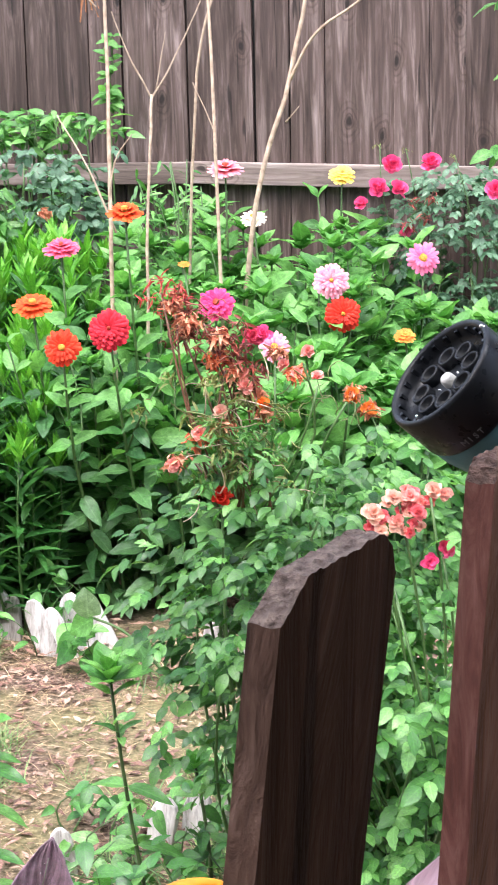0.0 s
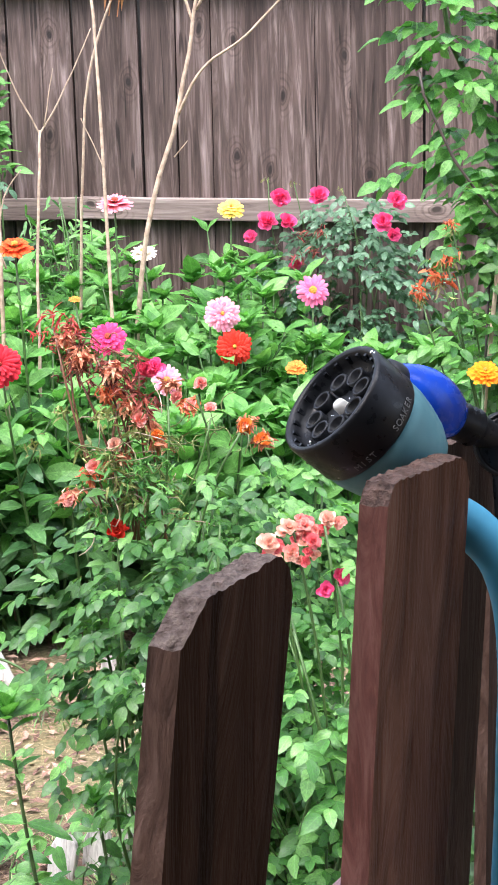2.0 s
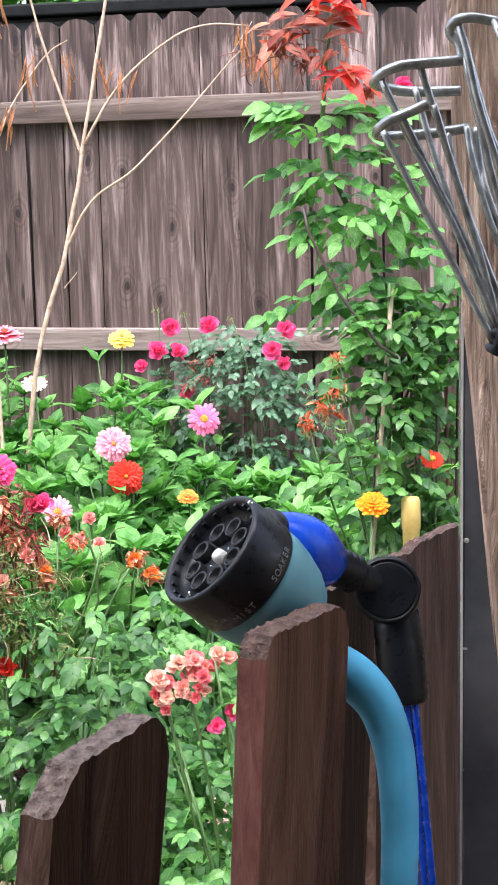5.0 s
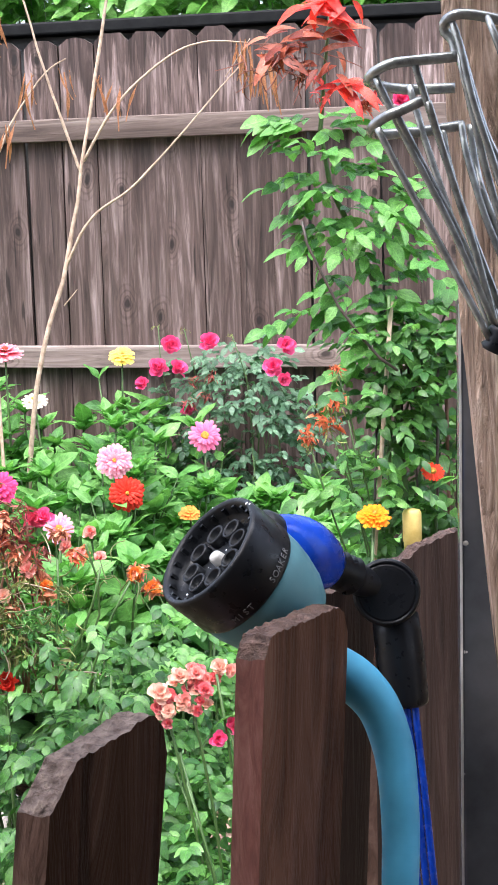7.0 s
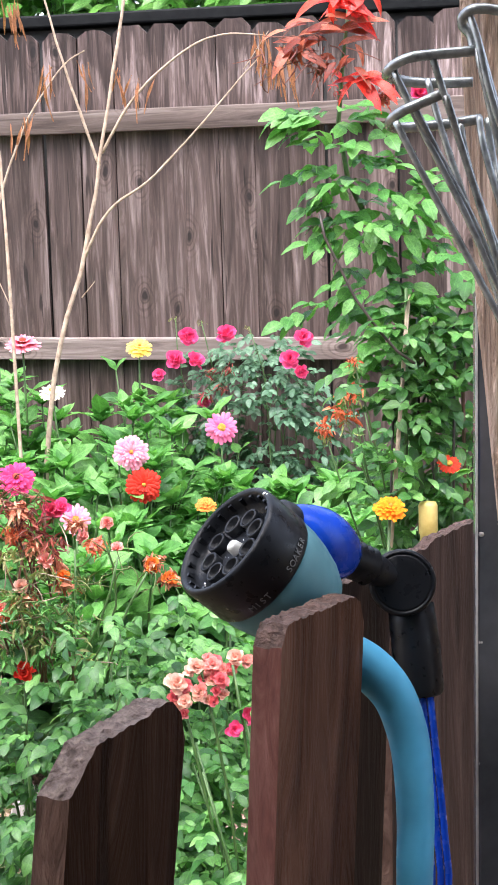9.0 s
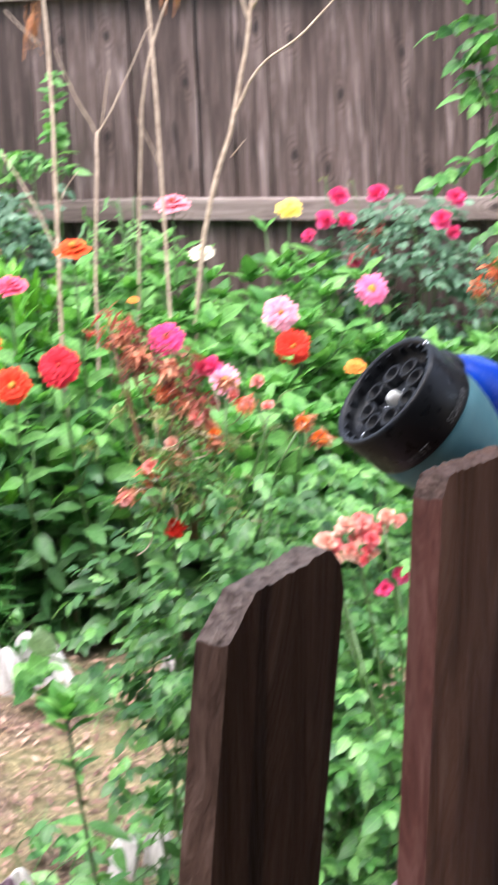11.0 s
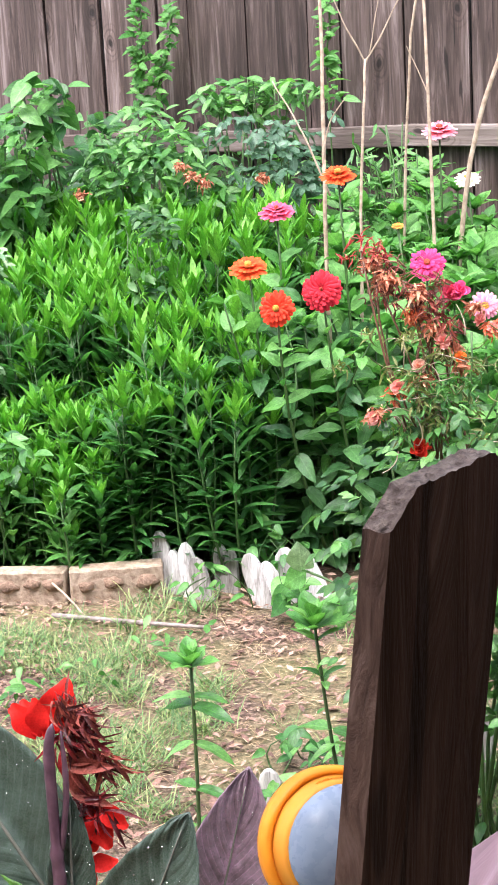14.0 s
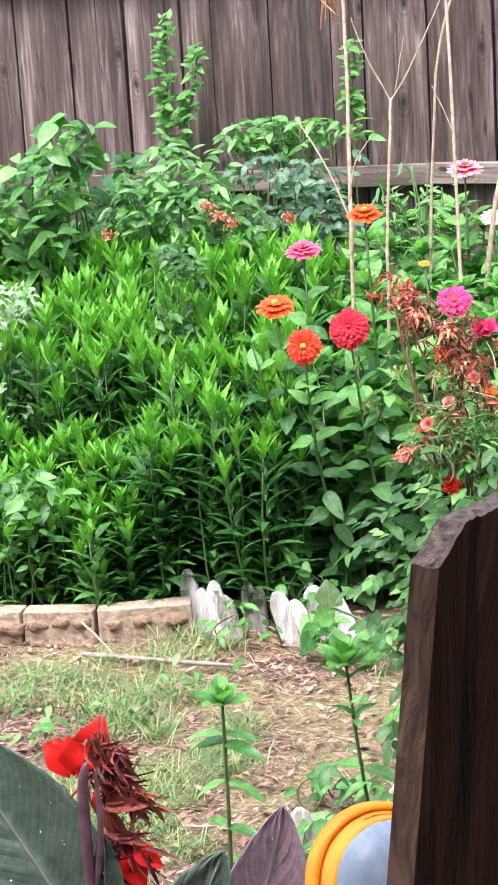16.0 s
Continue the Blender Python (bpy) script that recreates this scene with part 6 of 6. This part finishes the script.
def blue_nozzle():
    t = thing("hose_nozzle", (-0.067, 0.925, 0), "blue and black hose nozzle hooked on the picket fence", "hose nozzle")
    end, joint = Vector((-0.0895, 0.872, 1.104)), Vector((-0.063, 0.898, 1.0845))
    at, axis = Vector((-0.1085, 0.845, 1.1205)), Vector((-0.58, -0.62, 0.48))
    eye = (0.06, -0.13, 1.31)
    m = axis_pose(at, axis, eye)
    part("head", Geo().lathe([(0.0001, 0.029), (0.0115, 0.029), (0.0135, 0.0275), (0.014, 0.022), (0.0135, 0.019), (0.012, 0.018)], m, 32), BLACK_PLASTIC, t, "black nozzle head")
    part("body", Geo().lathe([(0.0125, 0.02), (0.0155, 0.016), (0.0185, 0.008), (0.0203, 0.0), (0.0205, -0.007), (0.0192, -0.015), (0.0165, -0.023), (0.0135, -0.0285), (0.0095, -0.031)], m, 48), BLUE_PLASTIC, t, "glossy blue body")
    k = axis_pose(end, end - joint, eye)
    ribs = [(0.0118 if i % 2 else 0.0095, 0.004 - 0.0025 * i) for i in range(9)] + [(0.0095, -0.018), (0.0085, 0.012 - (end - joint).length)]
    part("collar", Geo().lathe(ribs, k, 28), BLACK_PLASTIC, t, "ribbed black collar")
    j = axis_pose(joint, Vector((0.14, -0.97, 0.2)), (-0.06, 0.9, 2))
    part("joint", Geo().lathe([(0.0001, 0.0135), (0.008, 0.0135), (0.0157, 0.0135), (0.0161, 0.0134), (0.0165, 0.0126), (0.0172, 0.0126), (0.0176, 0.0134), (0.0186, 0.0133), (0.0196, 0.0118), (0.02, 0.0095), (0.02, -0.011), (0.018, -0.014), (0.0001, -0.015)], j, 48), BLACK_PLASTIC, t, "round black swivel joint")
    part("grip", Geo().tube([(-0.0585, 0.902, 1.07), (-0.0572, 0.899, 1.06), (-0.0552, 0.896, 1.045), (-0.0537, 0.8955, 1.023), (-0.0534, 0.8953, 1.0185), (-0.0533, 0.8952, 1.017), (-0.0533, 0.8952, 1.0168)], [0.0138, 0.0143, 0.0146, 0.0147, 0.0146, 0.0135, 0.001], 28), BLACK_PLASTIC, t, "black rubber grip")
    for dx in (-0.0052, 0.0, 0.0046):
        part("hose", Geo().tube([(-0.0525 + dx, 0.892, 1.03), (-0.05 + dx, 0.886, 1.01), (-0.0455 + dx, 0.88, 0.97), (-0.04 + dx, 0.873, 0.914), (-0.042 + dx, 0.875, 0.8), (-0.046 + dx, 0.88, 0.5), (-0.05 + dx, 0.91, 0.01)], 0.0022, 8), BLUE_PLASTIC, t, "thin blue hose")
    t.matrix_basis = Matrix.Translation((-0.0712, 0.925, 0))


blue_nozzle()


def orange_nozzle():
    at, axis = Vector((-0.203, 0.541, 0.91)), Vector((-0.70, 0.63, -0.30))
    m = axis_pose(at, axis, (0.15, -0.17, 1.31))
    t = thing("hose_nozzle", (-0.17, 0.53, 0.9), "hose nozzle with an orange dial and blue-grey body behind a picket", "hose nozzle")
    dial = part("dial", Geo().lathe([(0.0001, 0.008), (0.034, 0.008), (0.037, 0.006), (0.0375, 0.001), (0.0365, -0.004), (0.0345, -0.0055), (0.0335, -0.005), (0.033, -0.004)], m, 56), ORANGE_PLASTIC, t, "thick orange dial rim")
    part("dial_band", Geo().lathe([(0.0335, -0.004), (0.0325, -0.0055), (0.0315, -0.014), (0.0305, -0.0165), (0.028, -0.017)], m, 56), AMBER_PLASTIC, dial, "amber band with printed spray names")
    ring_words(dial, m, 0.0318, -0.011, "CONE", 62, 0.0055, ORANGE_PLASTIC)
    part("body", Geo().lathe([(0.0298, -0.016), (0.0295, -0.019), (0.0275, -0.024), (0.023, -0.029), (0.016, -0.0325), (0.008, -0.0345), (0.0001, -0.035)], m, 40), GREY_PLASTIC, t, "wet blue-grey body")
    part("grip", Geo().tube([(-0.185, 0.535, 0.9), (-0.18, 0.57, 0.88), (-0.165, 0.598, 0.862), (-0.158, 0.603, 0.835), (-0.155, 0.603, 0.79), (-0.155, 0.6, 0.72), (-0.16, 0.6, 0.5), (-0.17, 0.6, 0.012)], [0.01, 0.011, 0.012, 0.0125, 0.0125, 0.011, 0.009, 0.009], 16), BLACK_PLASTIC, t, "black grip and hose")


orange_nozzle()


# ---- post, rough pole and wire basket ----
def steel_post():
    t = thing("steel_post", (-0.015, 0.985, 0), "dark grey steel post with a bright edge highlight", "post")
    part("tube", Geo().box((-0.018, -0.0145, 0), (0.018, 0.0145, 1.252), pose(-0.024, 0.985, 0, 0, 0.6, 9)), POST_METAL, t, "", False, 0.002)
    # The post edge's highlight is built as a thin pale strip.
    part("edge_strip", Geo().box((-0.0188, -0.0152, 0), (-0.0173, -0.0135, 1.25), pose(-0.024, 0.985, 0, 0, 0.6, 9)), CHROME, t, "bright edge highlight made as a strip", False)
    for z in (0.95, 1.03, 1.1):
        part("bolt", Geo().lathe([(0.0001, 0.0016), (0.0018, 0.0014), (0.0024, 0.0)], pose(-0.0255 - 0.0105 * (1.1 - z), 0.9715, z, 90, 0, 9), 10), CHROME, t)


steel_post()


def rough_pole():
    g = Geo()
    rows = []
    for z in np.linspace(0, 1.9, 90):
        x = float(np.interp(z, (0.0, 1.026, 1.095, 1.136, 1.197, 1.244, 1.33, 1.426, 1.9), (0.09, -0.002, -0.008, -0.012, -0.017, -0.021, -0.025, -0.03, -0.055)))
        rows.append((x + 0.045, 0.9 + 0.02 * z, float(z)))
    sides = 96
    for i, (x, y, z) in enumerate(rows):
        ring = []
        for k in range(sides):
            q = math.tau * k / sides
            r = 0.045 + 0.0035 * noise.noise((math.cos(q) * 9, math.sin(q) * 9, z * 2.0)) + 0.0022 * noise.noise((math.cos(q) * 30, math.sin(q) * 30, z * 7.0))
            ring.append((x + r * math.cos(q), y + r * math.sin(q), z))
        g.v.append(np.array(ring))
    g.n = sides * len(rows)
    g.f = [(i * sides + k, i * sides + (k + 1) % sides, (i + 1) * sides + (k + 1) % sides, (i + 1) * sides + k) for i in range(len(rows) - 1) for k in range(sides)] + [tuple((len(rows) - 1) * sides + k for k in range(sides))]
    ob = part("rough_pole", g, BARK)
    return tagged(ob, "rough brown weathered wooden pole, leaning", "pole")


rough_pole()


def wire_basket():
    t = thing("wire_basket", (0.01, 0.72, 1.25), "cone-shaped grey steel wire basket hanging from the pole", "wire basket")
    hoops = [
        [(-0.007, 0.727, 1.381), (-0.024, 0.725, 1.38), (-0.037, 0.724, 1.379), (-0.045, 0.725, 1.376), (-0.049, 0.73, 1.373), (-0.05, 0.742, 1.3715), (-0.04, 0.75, 1.369), (-0.027, 0.752, 1.368), (-0.01, 0.752, 1.368)],
        [(-0.023, 0.722, 1.361), (-0.033, 0.721, 1.357), (-0.041, 0.722, 1.354), (-0.0475, 0.727, 1.35), (-0.048, 0.738, 1.347), (-0.037, 0.745, 1.347), (-0.021, 0.748, 1.348), (-0.006, 0.75, 1.35)],
        [(0.03, 0.74, 1.395), (0.014, 0.73, 1.397), (0.0, 0.727, 1.4), (-0.008, 0.727, 1.4), (-0.0125, 0.729, 1.397), (-0.0125, 0.731, 1.393), (-0.009, 0.73, 1.389), (-0.007, 0.728, 1.381)],
    ]
    for h in hoops:
        part("hoop", Geo().tube(smooth_line(h, 5), 0.0026, 10), STEEL, t, "flattened wire hoop")
    wires = [
        [(-0.0445, 0.72, 1.349), (-0.03, 0.72, 1.32), (-0.012, 0.72, 1.286), (0.007, 0.72, 1.248)],
        [(-0.0455, 0.726, 1.373), (-0.031, 0.726, 1.342), (-0.012, 0.726, 1.304), (0.009, 0.726, 1.254)],
        [(-0.032, 0.75, 1.37), (-0.024, 0.745, 1.342), (-0.01, 0.738, 1.3), (0.007, 0.73, 1.251)],
        [(-0.036, 0.722, 1.356), (-0.021, 0.73, 1.325), (-0.004, 0.734, 1.289), (0.008, 0.734, 1.248)],
        [(-0.027, 0.725, 1.379), (-0.016, 0.735, 1.341), (-0.004, 0.738, 1.303), (0.011, 0.738, 1.262)],
        [(-0.009, 0.728, 1.397), (-0.005, 0.724, 1.385), (0.001, 0.72, 1.359), (0.013, 0.72, 1.321), (0.022, 0.722, 1.29)],
        [(-0.006, 0.726, 1.382), (0.005, 0.726, 1.332), (0.014, 0.726, 1.297), (0.02, 0.726, 1.265)],
        [(-0.007, 0.748, 1.351), (-0.004, 0.742, 1.335), (0.005, 0.735, 1.305), (0.014, 0.732, 1.282), (0.02, 0.73, 1.26)],
        [(-0.003, 0.75, 1.35), (0.0, 0.745, 1.33), (0.004, 0.738, 1.316), (0.014, 0.738, 1.289), (0.022, 0.735, 1.265)],
        [(-0.016, 0.748, 1.348), (-0.013, 0.744, 1.331), (-0.002, 0.744, 1.292), (0.011, 0.738, 1.251)],
        [(0.007, 0.728, 1.399), (0.011, 0.72, 1.39), (0.017, 0.72, 1.37), (0.024, 0.722, 1.33)],
        [(-0.006, 0.729, 1.388), (0.005, 0.726, 1.348), (0.015, 0.726, 1.323), (0.022, 0.726, 1.285)],
        [(-0.0205, 0.722, 1.3605), (-0.012, 0.728, 1.33), (0.0, 0.73, 1.29), (0.01, 0.726, 1.252)],
    ]
    for w in wires:
        part("wire", Geo().tube(smooth_line(w, 4), 0.0018, 8), STEEL, t)
    part("tie", Geo().lathe([(0.006, -0.006), (0.0075, -0.004), (0.006, -0.002), (0.0075, 0.0), (0.006, 0.002), (0.0075, 0.004), (0.006, 0.006)], pose(0.011, 0.724, 1.247, 0, 25, 0), 16), BLACK_PLASTIC, t, "black coiled tie")
    part("hook", Geo().tube([(0.013, 0.718, 1.25), (0.02, 0.73, 1.3), (0.022, 0.76, 1.34), (0.02, 0.8, 1.35), (0.018, 0.9, 1.35)], 0.002, 7), STEEL, t)


wire_basket()


# ---- cannas ----
CANNA_LEAF = leafy("canna_leaf", (0.042, 0.066, 0.052), (0.06, 0.09, 0.07), (0.085, 0.115, 0.088), 0.22, 0.1, vein=1.0, veins=24.0)
CANNA_PURPLE = leafy("purple_canna_leaf", (0.18, 0.115, 0.15), (0.24, 0.16, 0.2), (0.3, 0.21, 0.25), 0.28, 0.12, (1, 0.8, 0.9), 0.9, veins=24.0)
CANNA_GREEN = leafy("green_canna_leaf", (0.05, 0.14, 0.02), (0.08, 0.2, 0.03), (0.11, 0.26, 0.04), 0.35, 0.25)
CANNA_RIB = speckled("canna_midrib", (0.13, 0.13, 0.1), (0.2, 0.19, 0.16), 0.4, 50)
CANNA_STEM = speckled("canna_stem", (0.06, 0.025, 0.04), (0.14, 0.07, 0.095), 0.4, 50)


def canna_leaf(parent, base, tip, width, face, material, curl=0.12, label=""):
    """A large ribbed blade from base to tip, its upper side turned to face."""
    a, b = Vector(base), Vector(tip)
    length = (b - a).length
    x = (b - a).normalized()
    z = Vector(face)
    z = (z - z.dot(x) * x).normalized()
    m = Matrix((x, z.cross(x), z)).transposed().to_4x4()
    m.translation = a
    g, n, w = Geo(), 70, 10
    verts = []
    for i in range(n + 1):
        u = i / n
        half = width / 2 * max(0.004, math.sin(math.pi * u**0.82) ** 0.75)
        for j in range(-w, w + 1):
            v = j / w
            rib = 0.0026 * math.sin(64 * (u - abs(v) * 0.32)) * (1 - 0.6 * abs(v)) * min(1, 6 * abs(v)) + 0.004 * noise.noise((u * 5, v * 3, base[0] * 9))
            verts.append(m @ Vector((length * u, half * v, abs(v) ** 1.4 * half * 0.35 - curl * length * (u - 0.5) ** 2 + rib + (0.0015 if abs(v) < 0.06 else 0))))
    row = 2 * w + 1
    g.add([tuple(p) for p in verts], [(i * row + j, (i + 1) * row + j, (i + 1) * row + j + 1, i * row + j + 1) for i in range(n) for j in range(2 * w)])
    g.blades.append((0, np.array([(i / n, j / w, 1.0) for i in range(n + 1) for j in range(-w, w + 1)])))
    ob = part("leaf", g, material, parent, label)
    line = [verts[i * row + w] + z * 0.0012 for i in range(0, n, 5)]
    part("midrib", Geo().tube([tuple(p) for p in line], [0.0026 * (1 - 0.8 * i / len(line)) for i in range(len(line))], 6), CANNA_RIB, ob, "pale leaf midrib")
    beads = Geo()
    rb = random.Random(int(abs(base[0]) * 1000))
    for _ in range(60):
        p = verts[rb.randrange(6, n - 6) * row + rb.randrange(2, 2 * w - 2)] + z * 0.0006
        r = rb.uniform(0.0003, 0.0009) if rb.random() < 0.9 else 0.0014
        beads.lathe([(r, 0), (r * 0.85, r * 0.35), (r * 0.4, r * 0.6), (0.00001, r * 0.65)], flower_pose(p, z), 6)
    part("water_beads", beads, WATER, ob, "clear rain drops", True, 0, "stuff")
    mod = ob.modifiers.new("thickness", "SOLIDIFY")
    mod.thickness = 0.0012
    return ob


def canna():
    t = thing("canna", (-0.92, 1.38, 0), "dark-leaved canna lily with a red and withered flower spike", "canna lily")
    stalk_pts = smooth_line([(-0.892, 1.34, 0), (-0.898, 1.343, 0.2), (-0.9, 1.345, 0.354), (-0.901, 1.345, 0.391), (-0.901, 1.345, 0.4565), (-0.9, 1.345, 0.518), (-0.894, 1.347, 0.549)], 5)
    n = len(stalk_pts)
    part("stem", Geo().tube(stalk_pts, [float(np.interp(i / (n - 1), (0, 0.48, 0.5, 0.53, 0.8, 0.93, 1), (0.009, 0.0072, 0.0085, 0.006, 0.0068, 0.005, 0.001))) for i in range(n)], 12), CANNA_STEM, t, "purplish flower stalk")
    part("bract", Geo().tube(smooth_line([(-0.897, 1.348, 0.39), (-0.887, 1.35, 0.45), (-0.884, 1.35, 0.489), (-0.887, 1.352, 0.54)], 4), [0.0025] + [0.0036] * 8 + [0.0032, 0.0026, 0.0018, 0.0008], 8), CANNA_STEM, t, "slender purple bract")
    face = Vector((0.45, -0.8, 0.35))
    canna_leaf(t, (-0.915, 1.36, 0.312), (-1.085, 1.35, 0.565), 0.165, face + Vector((-0.25, 0, 0.25)), CANNA_LEAF, 0.1)
    canna_leaf(t, (-0.895, 1.355, 0.28), (-0.889, 1.362, 0.457), 0.055, face, CANNA_LEAF, 0.05)
    canna_leaf(t, (-0.84, 1.345, 0.2), (-0.74, 1.36, 0.458), 0.13, face + Vector((-0.3, 0.1, 0)), CANNA_LEAF, 0.12)
    canna_leaf(t, (-0.77, 1.42, 0.2), (-0.701, 1.44, 0.482), 0.125, face + Vector((0.1, 0, 0)), CANNA_PURPLE, 0.08, "purple-tinged canna leaf")
    canna_leaf(t, (-0.88, 1.33, 0.2), (-1.01, 1.32, 0.37), 0.1, Vector((0.2, -0.6, 0.8)), CANNA_GREEN, 0.15, "green canna leaf")
    rg = random.Random(8)
    broad = leaf(1, 0.62, 0.35, 0.25, 10, 0.55, 0.3, 3, 0.09)
    fold = leaf(1, 0.3, 0.9, 0.3, 8, 0.5, 0.1, 2, 0.08)
    for at, way, s in (((-0.935, 1.385, 0.512), (-0.4, -0.1, 0.85), 0.045), ((-0.941, 1.383, 0.51), (-0.3, -0.3, 0.8), 0.046), ((-0.929, 1.384, 0.512), (0.42, 0.05, 0.95), 0.07), ((-0.934, 1.382, 0.515), (0.1, -0.3, 0.95), 0.045), ((-0.946, 1.386, 0.53), (-0.6, -0.2, 0.3), 0.03),
                       ((-0.87, 1.39, 0.436), (0.8, -0.1, -0.45), 0.04), ((-0.88, 1.388, 0.432), (0.55, -0.2, -0.9), 0.05), ((-0.884, 1.386, 0.425), (0.25, -0.2, -1.0), 0.045), ((-0.888, 1.388, 0.362), (0.9, -0.1, 0.2), 0.036), ((-0.88, 1.388, 0.36), (-0.5, -0.1, -0.9), 0.045)):
        part("petal", Geo().spread(broad, frames([at], [way], [(0.4, -0.9, 0.4)], [s])), RED_CANNA, t, "red petal")
    for at, way, s in (((-0.905, 1.388, 0.484), (0.9, -0.1, 0.35), 0.055), ((-0.905, 1.386, 0.48), (0.8, -0.2, 0.2), 0.06), ((-0.9, 1.388, 0.478), (0.6, -0.2, -0.5), 0.04), ((-0.903, 1.387, 0.476), (0.4, -0.2, -0.7), 0.038), ((-0.906, 1.388, 0.452), (0.9, -0.2, -0.1), 0.055), ((-0.915, 1.386, 0.53), (0.35, 0, 0.75), 0.035)):
        part("withered_petal", Geo().spread(fold, frames([at], [way], [(0.3, -0.9, 0.5)], [s])), DRY_RED, t, "folded dark red petal")
    for many, a, b, spread, drop, material, label in ((90, (-0.911, 1.39, 0.56), (-0.88, 1.39, 0.548), 0.006, 0.9, CANNA_BROWN, "shrivelled rust-brown flowers"), (50, (-0.875, 1.39, 0.5), (-0.853, 1.39, 0.497), 0.005, 1.0, CANNA_BROWN, "shrivelled rust-brown flowers"), (80, (-0.9, 1.39, 0.535), (-0.9, 1.39, 0.5), 0.009, 0.3, DRY_RED_CANNA, "withered dark red flowers"), (70, (-0.9, 1.39, 0.445), (-0.865, 1.39, 0.43), 0.007, 0.4, DRY_RED_CANNA, "withered dark red flowers")):
        P, W, U, S = [], [], [], []
        for _ in range(many):
            P.append(Vector(a).lerp(Vector(b), rg.random()) + Vector((rg.gauss(0, spread), rg.gauss(0, spread), rg.gauss(0, spread))))
            W.append((rg.gauss(0.25, 0.4), rg.gauss(-0.1, 0.3), rg.gauss(-drop, 0.5)))
            U.append((rg.gauss(0, 1), -1, rg.gauss(0, 1)))
            S.append(rg.uniform(0.018, 0.048))
        part("withered_bloom", Geo().spread(leaf(1, 0.115, 0.9, 0.6, 8, 0.5, 0.03, 1, 0.35), frames(P, W, U, S)), material, t, label, True, 0, "stuff")


CANNA_BROWN = leafy("shrivelled_canna_petal", (0.06, 0.009, 0.008), (0.19, 0.024, 0.02), (0.38, 0.09, 0.055), 0.6, 0.15, (1, 1, 1), 0.0)
DRY_RED_CANNA = leafy("withered_canna_petal", (0.05, 0.006, 0.008), (0.16, 0.01, 0.015), (0.38, 0.02, 0.02), 0.55, 0.15, (1, 1, 1))
canna()
